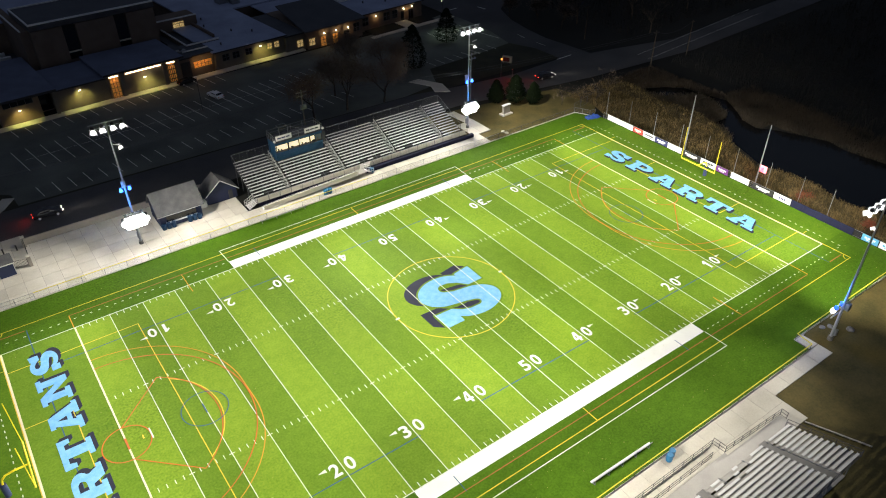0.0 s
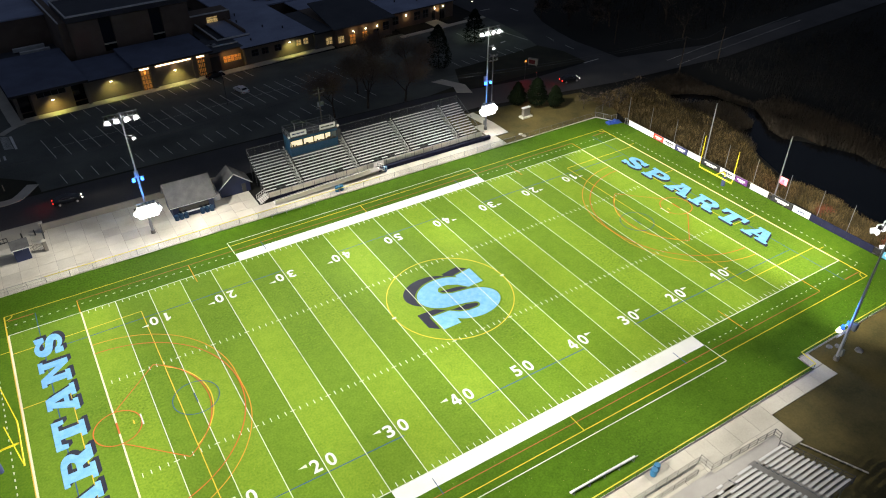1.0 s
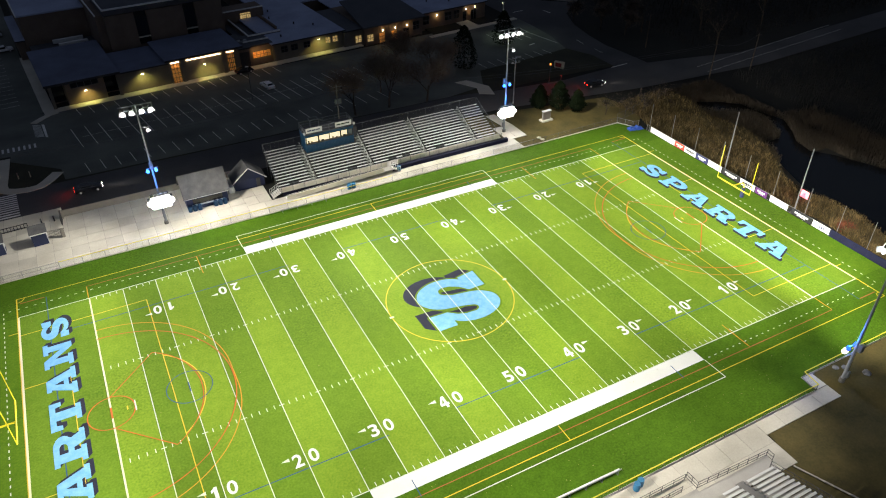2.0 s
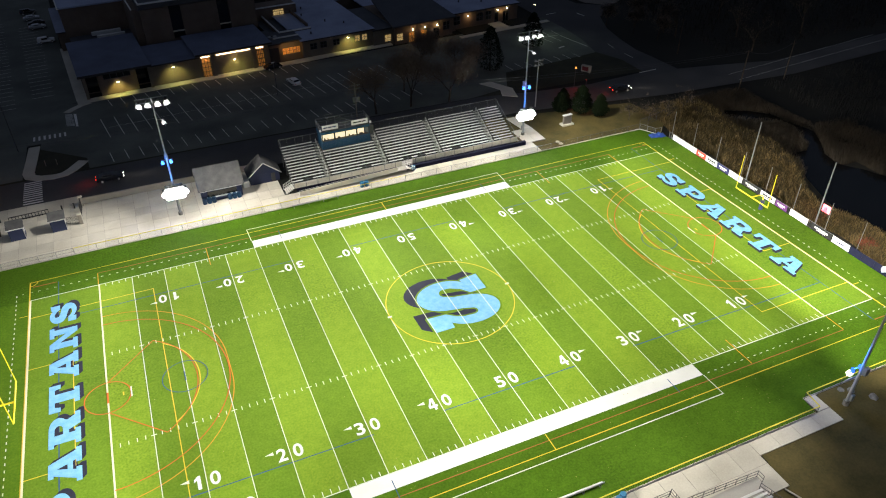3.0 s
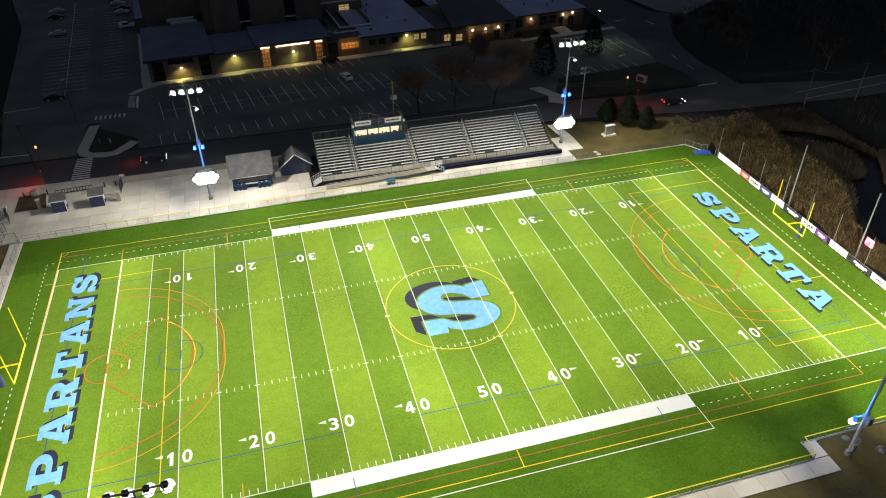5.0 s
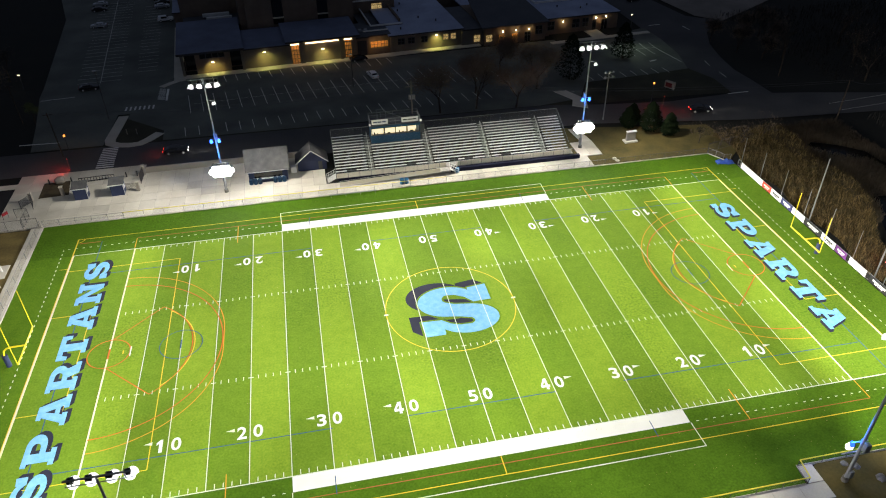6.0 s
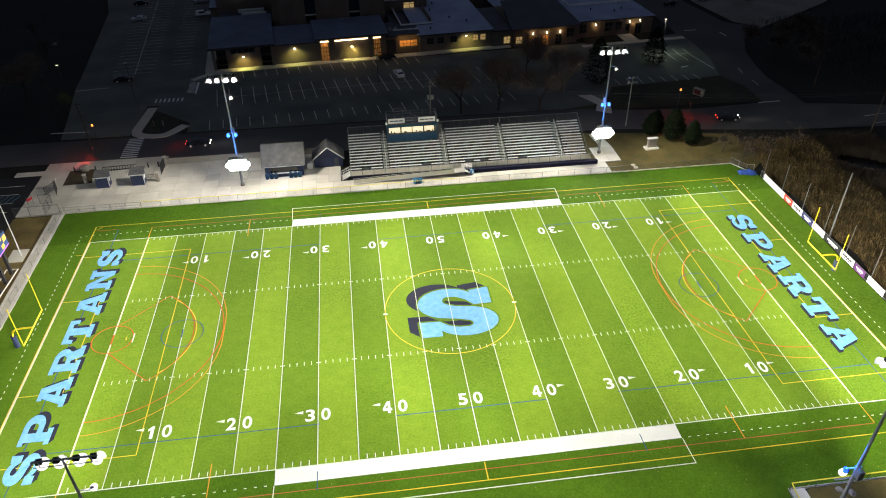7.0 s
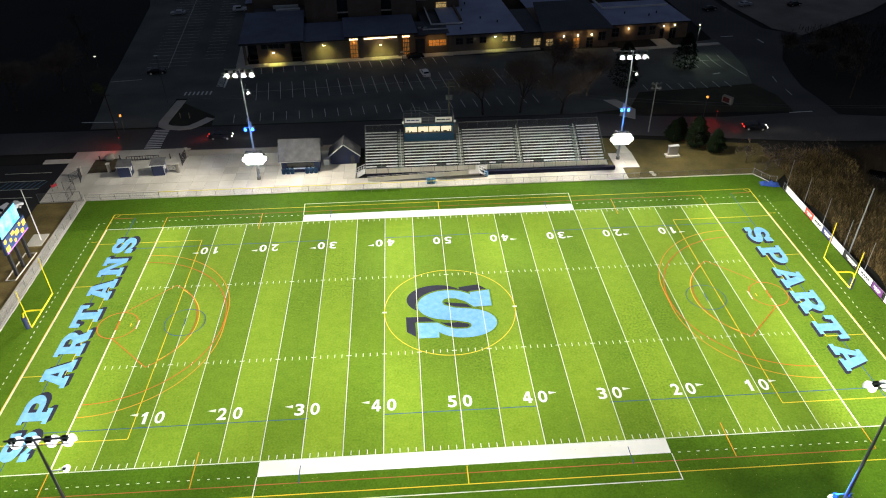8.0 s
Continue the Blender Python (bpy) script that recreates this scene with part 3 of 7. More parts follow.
# soccer lines (yellow), lacrosse (orange, red, blue)
for s in (-1, 1):
    part("soccer_touchline", flat(bmesh.new(), -55.0, s * 28.95 - 0.055, 55.0, s * 28.95 + 0.055, Z1), M["yellow"], turf)
    part("soccer_goal_line", flat(bmesh.new(), s * 55.0 - 0.09, -28.95, s * 55.0 + 0.09, 28.95, Z1 + 0.003), M["yellow"], turf)
    bm = bmesh.new()
    a, b = sorted((s * 38.5, s * 55))
    for y in (-20.16, 20.16):
        flat(bm, a, y - 0.055, b, y + 0.055, Z2)
    flat(bm, s * 38.5 - 0.055, -20.16, s * 38.5 + 0.055, 20.16, Z2 + 0.003)
    a, b = sorted((s * 49.5, s * 55))
    for y in (-9.16, 9.16):
        flat(bm, a, y - 0.055, b, y + 0.055, Z2)
    flat(bm, s * 49.5 - 0.055, -9.16, s * 49.5 + 0.055, 9.16, Z2 + 0.003)
    for y in (-20.9, 20.9):
        a, b = sorted((s * 55.1, s * 56.2))
        flat(bm, a, y - 0.05, b, y + 0.05, Z2)
    part("penalty_box", bm, M["yellow"], turf)
    part("penalty_arc", arc(bmesh.new(), s * 44.0, 0, 9.15, 180 * (s > 0) - 53, 180 * (s > 0) + 53, 0.13, Z2 + 0.006), M["yellow"], turf)
    # striking circle: a quarter round each goal post's foot and a short straight between them
    bm = flat(bmesh.new(), s * 31.09 - 0.06, -1.83, s * 31.09 + 0.06, 1.83, Z1 + 0.012)
    for sy in (-1, 1):
        arc(bm, s * 45.72, sy * 1.83, 14.63, 180 * (s > 0), 90 * sy if s < 0 else 180 - 90 * sy, 0.12, Z1 + 0.012, 48)
    part("striking_circle", bm, M["amber"], turf, "amber painted arc")
    part("lacrosse_arc", arc(bmesh.new(), s * 45.72, 0.05, 14.5, 180 * (s > 0) - 90, 180 * (s > 0) + 90, 0.13, Z1 + 0.015, 96), M["orange"], turf)
    part("crease", arc(bmesh.new(), s * 45.72, 0.05, 2.67, 0, 360, 0.13, Z3 + 0.006), M["orange"], turf, "orange painted circle")
    part("crease_mark", flat(bmesh.new(), s * 45.72 - 0.11, -0.95, s * 45.72 + 0.11, 0.95, Z3 + 0.006), M["orange"], turf)
    part("draw_mark", flat(bmesh.new(), s * 36.62 - 0.07, -0.85, s * 36.62 + 0.07, 0.85, Z3 + 0.008), M["blue"], turf)
    bm = bmesh.new()
    for sy in (-1, 1):
        slope_line(bm, (s * 45.6, sy * 2.72), (s * 39.7, sy * 8.48), 0.12, Z3 + 0.006)
    part("fan_lines", bm, M["orange"], turf)
    part("fan_arc", arc(bmesh.new(), s * 45.3, 0, 10.17, 180 * (s > 0) - 56.5, 180 * (s > 0) + 56.5, 0.12, Z2 + 0.009), M["orange"], turf)
    part("draw_circle", arc(bmesh.new(), s * 36.6, 0, 2.75, 0, 360, 0.10, Z3 + 0.006), M["blue"], turf)
    part("corner_arc", arc(bmesh.new(), s * 55, 28.95, 1.0, 270 if s < 0 else 180, 360 if s < 0 else 270, 0.10, Z3), M["yellow"], turf)
    part("corner_arc", arc(bmesh.new(), s * 55, -28.95, 1.0, 0 if s < 0 else 90, 90 if s < 0 else 180, 0.10, Z3), M["yellow"], turf)
    bm = bmesh.new()
    flat(bm, -45.8, s * 27.5 - 0.05, 45.8, s * 27.5 + 0.05, Z1)
    ticks = bmesh.new()
    for x, y in ((-45.8, 24.5), (45.8, 24.5), (-29.9, 22.6), (29.9, 22.6)):
        a, b = sorted((s * y, s * 27.44))
        flat(ticks, x - 0.06, a, x + 0.06, b, Z3 + 0.006)
    part("restraining_ticks", ticks, M["amber"], turf, "amber painted ticks")
    for x0, x1 in ((-54.6, -51.4), (51.4, 54.6)):
        flat(bm, x0, s * 27.7 - 0.07, x1, s * 27.7 + 0.07, Z1 + 0.003)
    part("lacrosse_border", bm, M["red"], turf, "thin red painted line")
    bm = bmesh.new()
    flat(bm, s * 51.2 - 0.06, -27.7, s * 51.2 + 0.06, 27.7, Z1)
    for x0, x1 in ((-51, -18), (-9.2, 9.2), (18, 51)):
        flat(bm, x0, s * 18.55 - 0.06, x1, s * 18.55 + 0.06, Z1)
    flat(bm, -18.3 - 0.05, s * 26.45 - 1.2, -18.3 + 0.05, s * 26.45 + 1.2, Z3)
    flat(bm, 18.3 - 0.05, s * 26.45 - 1.2, 18.3 + 0.05, s * 26.45 + 1.2, Z3)
    part("field_hockey_lines", bm, M["blue"], turf, "thin dark blue painted lines")
    bm = bmesh.new()
    flat(bm, -0.06, s * 27.75 - 1.25, 0.06, s * 27.75 + 1.2, Z3)
    part("halfway_mark", bm, M["yellow"], turf)
    for u, w, tone in ((43.0, 0.9, "white"), (43.92, 0.32, "yellow")):
        part("spot_mark", flat(bmesh.new(), s * u - 0.08, -w, s * u + 0.08, w, Z3 + 0.01), M[tone], turf)
part("center_circle", arc(bmesh.new(), 0, 0, 9.15, 0, 360, 0.12, Z3 + 0.004, 128), M["yellow"], turf)
for s in (-1, 1):
    part("center_spot", flat(bmesh.new(), s * 9.15 - 0.3, -0.16, s * 9.15 + 0.3, 0.16, Z3 + 0.012), M["white"], turf)


# block letters, drawn as outlines in a box one unit high
def arc_pts(cx, cy, r, a0, a1, n=12, ry=None):
    return [(cx + r * math.cos(radians(a0 + (a1 - a0) * i / n)), cy + (ry or r) * math.sin(radians(a0 + (a1 - a0) * i / n))) for i in range(n + 1)]


def stroke(pts, w):
    """Outline of a band of width w along pts."""
    left, right = [], []
    for i, p in enumerate(pts):
        a, b = Vector(pts[max(0, i - 1)]), Vector(pts[min(len(pts) - 1, i + 1)])
        d = (b - a).normalized() * (w / 2)
        left.append((p[0] - d.y, p[1] + d.x))
        right.append((p[0] + d.y, p[1] - d.x))
    return left + right[::-1]


# the school's slab-serif S: two bowls, a square serif at each end, a long drop-shaped counter in each bowl
BIG_S = (
    [(3.15, 3.63), (5.95, 4.05), (5.95, 0.48), (3.4, 0.40), (2.3, 1.68), (1.0, 2.41)]
    + arc_pts(-0.1, 1.65, 0.86, 80, 255, 10)
    + [(0.6, 0.38), (2.0, 0.14)]
    + arc_pts(1.9, -2.9, 4.37, 75, -147, 40, 2.98)
    + [(-1.8, -5.62), (-4.6, -5.62), (-4.67, -2.55), (-1.85, -2.67), (-0.75, -3.6), (0.5, -4.06)]
    + arc_pts(1.9, -3.45, 0.82, -100, 60, 10, 0.68)
    + [(0.9, -2.41)]
    + arc_pts(-0.2, 1.1, 4.3, 257, 39, 40, 3.2)
)
GLYPHS = {
    "T": [[(0, 1), (0.98, 1), (0.98, 0.62), (0.84, 0.62), (0.80, 0.81), (0.64, 0.81), (0.64, 0.17), (0.76, 0.17), (0.76, 0), (0.22, 0), (0.22, 0.17), (0.34, 0.17), (0.34, 0.81), (0.18, 0.81), (0.14, 0.62), (0, 0.62)]],
    "A": [[(0, 0), (0.42, 0), (0.42, 0.17), (0.35, 0.17), (0.38, 0.27), (0.62, 0.27), (0.65, 0.17), (0.57, 0.17), (0.57, 0), (1.02, 0), (1.02, 0.17), (0.94, 0.17), (0.69, 1), (0.26, 1), (0.26, 0.84), (0.33, 0.84), (0.09, 0.17), (0, 0.17)], [(0.425, 0.43), (0.575, 0.43), (0.50, 0.74)]],
    "N": [[(0, 0), (0.44, 0), (0.44, 0.17), (0.34, 0.17), (0.34, 0.62), (0.72, 0), (0.93, 0), (0.93, 0.83), (1.02, 0.83), (1.02, 1), (0.58, 1), (0.58, 0.83), (0.69, 0.83), (0.69, 0.42), (0.33, 1), (0, 1), (0, 0.83), (0.10, 0.83), (0.10, 0.17), (0, 0.17)]],
    "P": [[(0, 0), (0.50, 0), (0.50, 0.17), (0.38, 0.17), (0.38, 0.34)] + arc_pts(0.60, 0.67, 0.36, -90, 90, 12, 0.33) + [(0, 1), (0, 0.83), (0.10, 0.83), (0.10, 0.17), (0, 0.17)], [(0.38, 0.53)] + arc_pts(0.56, 0.67, 0.13, -90, 90, 8, 0.14) + [(0.38, 0.81)]],
    "R": [[(0, 0), (0.48, 0), (0.48, 0.17), (0.38, 0.17), (0.38, 0.37), (0.48, 0.37), (0.62, 0), (1.04, 0), (1.04, 0.17), (0.94, 0.17), (0.83, 0.42)] + arc_pts(0.60, 0.70, 0.36, -45, 90, 10, 0.30) + [(0, 1), (0, 0.83), (0.10, 0.83), (0.10, 0.17), (0, 0.17)], [(0.38, 0.55)] + arc_pts(0.56, 0.685, 0.13, -90, 90, 8, 0.13) + [(0.38, 0.82)]],
    "S": [[(0.05 + 0.88 * (x + 4.67) / 10.94, (y + 5.88) / 10.16) for x, y in BIG_S]],
}


def outline_mesh(loops, z):
    """Faces of flat outlines with holes."""
    cu = bpy.data.curves.new("outline", "CURVE")
    cu.dimensions, cu.fill_mode = "2D", "BOTH"
    for loop in loops:
        sp = cu.splines.new("POLY")
        sp.points.add(len(loop) - 1)
        for p, (x, y) in zip(sp.points, loop):
            p.co = (x, y, 0, 1)
        sp.use_cyclic_u = True
    ob = bpy.data.objects.new("outline", cu)
    me = bpy.data.meshes.new_from_object(ob)
    bm = bmesh.new()
    bm.from_mesh(me)
    bpy.data.objects.remove(ob)
    bpy.data.curves.remove(cu)
    bpy.data.meshes.remove(me)
    for v in bm.verts:
        v.co.z = z
    for f in bm.faces:
        f.normal_update()
        if f.normal.z < 0:
            f.normal_flip()
    return bm


def glyph(ch, z):
    return outline_mesh(GLYPHS[ch], z)


def stacked(loops, z, m, steps):
    """Copies of a letter laid over one another at the given shifts."""
    whole = bmesh.new()
    for k, d in enumerate(steps):
        bm = outline_mesh(loops, z + 0.0075 / len(steps) * (len(steps) - 1 - k))
        bm.transform(Matrix.Translation(d) @ m)
        me = bpy.data.meshes.new("layer")
        bm.to_mesh(me)
        bm.free()
        whole.from_mesh(me)
        bpy.data.meshes.remove(me)
    return whole


def extruded(loops, z, m, d, n):
    """A letter drawn out along d like a solid block's side."""
    return stacked(loops, z, m, [d * ((k + 1) / n) for k in range(n)])


def word(text, x_base, y_start, direction, height, pitch, width, turn):
    for i, ch in enumerate(text):
        # letter axes: right along y, top towards the end line
        m = Matrix.Translation((x_base, y_start + direction * i * pitch, 0)) @ pose(0, 0, 0, 0, 0, turn) @ Matrix.Diagonal((width, height, 1, 1))
        bm = glyph(ch, 0.034)
        bm.transform(m)
        letter = part("letter", bm, M["sky"], turf, "pale blue painted block letter %s" % ch)
        bm = extruded(GLYPHS[ch], 0.018, m, Matrix.Rotation(radians(turn), 3, "Z") @ Vector((0.50, -0.46, 0)), 5)
        part("drop_shadow", bm, M["navy"], letter, "dark navy painted edge")


word("SPARTANS", -48.85, -22.85, 1, 3.45, 5.71, 4.9, 90)
word("SPARTA", 48.95, 17.2, -1, 3.5, 5.58, 4.8, -90)

# the big S at midfield: navy shade, a green gap, then the pale blue letter, all under the yard lines
emblem = part("emblem", outline_mesh([BIG_S], 0.021), M["sky"], turf, "large pale blue painted letter S")
part("drop_shadow", extruded([BIG_S], 0.001, Matrix(), Vector((-1.52, 1.36, 0)), 22), M["navy"], emblem, "dark navy painted edge")
ring = [Vector((math.cos(radians(22.5 * k)), math.sin(radians(22.5 * k)), 0)) * 0.27 for k in range(16)]
part("outline_gap", stacked([BIG_S], 0.011, Matrix(), ring), M["turf_b"], emblem, "narrow band of bare green turf")


ONE = [(0.34, 0), (0.72, 0), (0.72, 1), (0.46, 1), (0.06, 0.80), (0.06, 0.60), (0.34, 0.70)]


FOUR = [[(0.52, 0), (0.79, 0), (0.79, 0.21), (0.95, 0.21), (0.95, 0.41), (0.79, 0.41), (0.79, 1), (0.48, 1), (0.03, 0.41), (0.03, 0.21), (0.52, 0.21)], [(0.52, 0.41), (0.52, 0.75), (0.26, 0.41)]]


def digits(ch, cx, cy, w, h, turn, z):
    if ch in "14":
        bm = outline_mesh([ONE] if ch == "1" else FOUR, 0)
    else:
        cu = bpy.data.curves.new("digit", "FONT")
        cu.body, cu.offset = ch, 0.022
        ob = bpy.data.objects.new("digit", cu)
        me = bpy.data.meshes.new_from_object(ob)
        bm = bmesh.new()
        bm.from_mesh(me)
        bpy.data.objects.remove(ob)
        bpy.data.meshes.remove(me)
    lo = [min(v.co[k] for v in bm.verts) for k in (0, 1)]
    hi = [max(v.co[k] for v in bm.verts) for k in (0, 1)]
    s = Vector((w / (hi[0] - lo[0]), h / (hi[1] - lo[1])))
    r = Matrix.Rotation(radians(turn), 3, "Z")
    for v in bm.verts:
        p = Vector(((v.co.x - (lo[0] + hi[0]) / 2) * s.x, (v.co.y - (lo[1] + hi[1]) / 2) * s.y, 0))
        v.co = r @ p + Vector((cx, cy, z))
    return bm


for s in (-1, 1):
    for k in range(1, 10):
        n = 10 * min(k, 10 - k)
        x, y, turn = -GX + 10 * YD * k, s * 17.1, 0 if s < 0 else 180
        for i, ch in enumerate(str(n)):
            d = (-1 if i == 0 else 1) * (1 if s < 0 else -1)
            part("field_number", digits(ch, x + d * 0.92, y, 0.68 if ch == "1" else 1.1, 1.85, turn, Z3 + 0.006), M["bright"], turf, "white painted yard number")
        if n < 50:
            e = -1 if k < 5 else 1
            bm = bmesh.new()
            yy = y - s * 0.55
            bm.faces.new([bm.verts.new(p) for p in ((x + e * 1.75, yy - 0.24, Z3 + 0.006), (x + e * 1.75, yy + 0.24, Z3 + 0.006), (x + e * 2.75, yy, Z3 + 0.006))])
            for f in bm.faces:
                f.normal_update()
                if f.normal.z < 0:
                    f.normal_flip()
            part("number_arrow", bm, M["white"], turf)

# ---- flood light poles ----


def light_pole(px, py, s, side):
    ob = empty("light_pole", pose(px, py, -0.1), "tall galvanised stadium light pole with glowing floodlights", "light pole", "stadium light poles")
    part("pole", rod(bmesh.new(), (0, 0, 0.6), (0, 0, POLE_H + 0.3), 0.21, 0.09, 14), M["pole"], ob)
    part("footing", rod(bmesh.new(), (0, 0, 0), (0, 0, 0.65), 0.36, 0.34, 16), M["stone"], ob, "round weathered concrete footing")
    f = -side
    bm = bmesh.new()
    for z, r in ((POLE_H + 0.2, 0.06), (POLE_H - 0.45, 0.035)):
        box(bm, -2.4, f * 0.18 - r, z - r, 2.4, f * 0.18 + r, z + r)
    for x in (-1.9, 1.9):
        box(bm, x - 0.04, f * 0.18 - 0.04, POLE_H - 0.4, x + 0.04, f * 0.18 + 0.04, POLE_H + 0.15)
    part("crossarm", bm, M["galv"], ob)

    def head(x, y, z, w, tilt, turn, glow, hooded=True):
        m = pose(x, y, z, tilt * f, 0, turn)
        bm = bmesh.new()
        box(bm, -w * 0.30, -f * 0.18 - w * 0.26, w * 0.50, w * 0.30, -f * 0.18 + w * 0.26, w * 0.98, bevel=0.03)
        box(bm, -0.06, -f * 0.18 - 0.06, w * 0.95, 0.06, -f * 0.18 + 0.06, w * 1.15)
        h = part("flood_head", bm, M["black"], ob, "black floodlight ballast box")
        for v in h.data.vertices:
            v.co += Vector((x, y, z))
        bm = bmesh.new()
        rod(bm, (0, -f * w * 0.02, 0), (0, f * w * (0.16 if hooded else 0.40), 0), w * 0.44, w * (0.46 if hooded else 0.34), 20)
        bm.transform(m)
        part("lens", bm, glow, h, "glaring white lens")
        # pale bowl round the lamp, drawn out above into a half-round hood
        bm = bmesh.new()
        rings = []
        for yy, rr in ((-0.34, 0.12), (-0.28, 0.34), (-0.10, 0.50), (0.14, 0.56)):
            rings.append([bm.verts.new((w * rr * math.cos(radians(22.5 * k)), f * yy * w, w * rr * math.sin(radians(22.5 * k)))) for k in range(16)])
        for a, b in zip(rings, rings[1:]):
            for k in range(16):
                bm.faces.new((a[k], a[(k + 1) % 16], b[(k + 1) % 16], b[k]))
        bm.faces.new(rings[0])
        if hooded:
            lip = [bm.verts.new((w * 0.60 * math.cos(radians(22.5 * k)), f * 0.72 * w, w * 0.60 * math.sin(radians(22.5 * k)))) for k in range(9)]
            for k in range(8):
                bm.faces.new((rings[3][k], rings[3][k + 1], lip[k + 1], lip[k]))
        bmesh.ops.recalc_face_normals(bm, faces=bm.faces)
        bmesh.ops.solidify(bm, geom=bm.faces[:], thickness=0.012)
        bm.transform(m)
        part("visor", bm, M["hood"], h, "pale bowl-shaped visor")

    for i, x in enumerate((-2.0, -0.72, 0.72, 2.0)):
        head(x, f * 0.62, POLE_H - 0.72, 0.80, -32, (-14, -5, 5, 14)[i] * side, M["flood"])
    # one lower head on a short side arm
    bm = bmesh.new()
    rod(bm, (0, 0, 17.6), (0.9, f * 0.2, 17.4), 0.05)
    part("arm", bm, M["galv"], ob)
    head(0.95, f * 0.5, 17.1, 0.48, -38, 20, M["flood"])
    # electrical box and blue lamps half way up; on the near poles the blue lamps sit low
    zb = 10.65 if side > 0 else 5.9
    part("box", boxes((-0.30, -f * 0.55 - 0.25, zb - 0.45, 0.30, -f * 0.55 + 0.25, zb + 0.65), bevel=0.03), M["galv"], ob, "grey electrical box")
    part("crossarm", boxes((-0.9, f * 0.34 - 0.05, zb - 0.03, 0.9, f * 0.34 + 0.05, zb + 0.09)), M["galv"], ob)
    for x in (-0.72, 0.55):
        part("blue_lamp", rod(bmesh.new(), (x, f * 0.45, zb - 0.5), (x, f * 0.50, zb - 0.1), 0.24, 0.18, 12), M["blueglow"] if side > 0 else M["deepblue"], ob, "glowing blue lamp")
    # low tracker lamps; far poles get extra heads, added to fill their glare's shape
    part("crossarm", boxes((-1.6, f * 0.34 - 0.06, 4.25, 1.6, f * 0.34 + 0.06, 4.40)), M["galv"], ob)
    if side > 0:
        for z, n, reach in ((5.25, 5, 1.15), (4.65, 6, 1.65), (4.05, 5, 1.15)):
            for k in range(n):
                head(reach * (2 * k / (n - 1) - 1), f * 0.75, z, 0.92, 40, 0, M["flood"], False)
    else:
        head(-0.55, f * 0.7, 4.75, 0.8, 14, 0, M["flood"], False)
    part("service_box", boxes((-0.22, -f * 0.40 - 0.14, 1.0, 0.22, -f * 0.40 + 0.14, 2.0), bevel=0.03), M["galv"], ob, "grey service cabinet")
    return ob


for px_, py_ in POLES:
    light_pole(px_, py_, 1 if px_ > 0 else -1, 1 if py_ > 0 else -1)

# ---- paving ----


def paving(name, x0, y0, x1, y1, nx, ny, z, label, keep=None):
    ob = empty(name, label=label, category="pavement", kind="structure")
    part("base", boxes((x0, y0, z - 0.25, x1, y1, z - 0.03)), M["block"], ob)
    dx, dy = (x1 - x0) / nx, (y1 - y0) / ny
    me = bpy.data.meshes.new("slab")
    bm = boxes((-dx / 2 + 0.02, -dy / 2 + 0.02, -0.10, dx / 2 - 0.02, dy / 2 - 0.02, 0.0))
    bm.to_mesh(me)
    bm.free()
    me.materials.append(M["concrete"])
    for i in range(nx):
        for j in range(ny):
            cx, cy = x0 + (i + 0.5) * dx, y0 + (j + 0.5) * dy
            if keep is None or keep(cx, cy):
                shared("slab", me, ob, Matrix.Translation((cx, cy, z)))
    return ob


PAVE = 0.03
paving("pavement", -62.0, 34.15, -19.0, 49.6, 17, 6, PAVE, "pale concrete plaza slabs by the far fence")
paving("pavement", -19.0, 34.15, 35.0, 38.2, 18, 1, PAVE, "pale concrete walk in front of the stand")
paving("pavement", -19.0, 38.2, -14.6, 43.9, 2, 2, PAVE, "pale concrete plaza end before the storage shed")
paving("pavement", 33.6, 38.2, 38.2, 44.0, 2, 2, PAVE, "pale concrete path beside the stand")
paving("pavement", -69.5, 34.15, -62.0, 53.0, 3, 6, PAVE, "concrete entry walk with railings")
paving("pavement", -62.0, 49.6, -47.5, 53.0, 5, 1, PAVE, "concrete kerb walk along the road")
paving("pavement", -63.4, -30, -61.55, 34.0, 1, 22, 0.02, "concrete strip behind the end line")
paving("pavement", -30, -40.0, 20.3, -36.95, 16, 1, 0.02, "pale concrete walk along the near fence")
paving("pavement", 20.3, -38.9, 33.0, -36.85, 4, 1, 0.02, "pale concrete walk end")
paving("pavement", 31.2, -36.8, 33.0, -34.6, 1, 1, 0.02, "concrete corner slab at the fence jog")
paving("pavement", -30, -40.88, 7.6, -40.0, 12, 1, 0.016, "grey concrete ramp strip before the bleacher deck")
paving("pavement", 7.6, -41.25, 16.0, -40.0, 3, 1, 0.02, "pale concrete strip before the bleacher deck")
paving("pavement", 16.0, -43.2, 20.3, -40.0, 1, 1, 0.02, "concrete landing at the bleachers")
tagged(mesh_ob("pavement", sheet([(36.0, 44.0), (38.2, 44.0), (37.4, 49.8), (35.4, 49.8)], 0.0, 0.08), M["concrete"]), "concrete path towards the road", "pavement", kind="structure")
tagged(mesh_ob("pavement", sheet([(39.6, 71.0), (42.0, 65.0), (40.6, 61.4), (43.4, 59.2), (45.0, 64.6), (42.6, 71.0)], 0.02, 0.08), M["concrete"]), "concrete path across the verge", "pavement", kind="structure")
tagged(mesh_ob("pavement", sheet(stroke([(-56.0, 80.2), (-56.2, 74), (-56.5, 67.0), (-56.1, 65.0), (-54.6, 63.8), (-52.0, 63.2), (-50.2, 63.5), (-48.9, 65.0), (-46.9, 68.4)], 2.1), 0.04, 0.1), M["concrete"]), "kerbed concrete walk curving at the car park entry", "pavement", kind="structure")
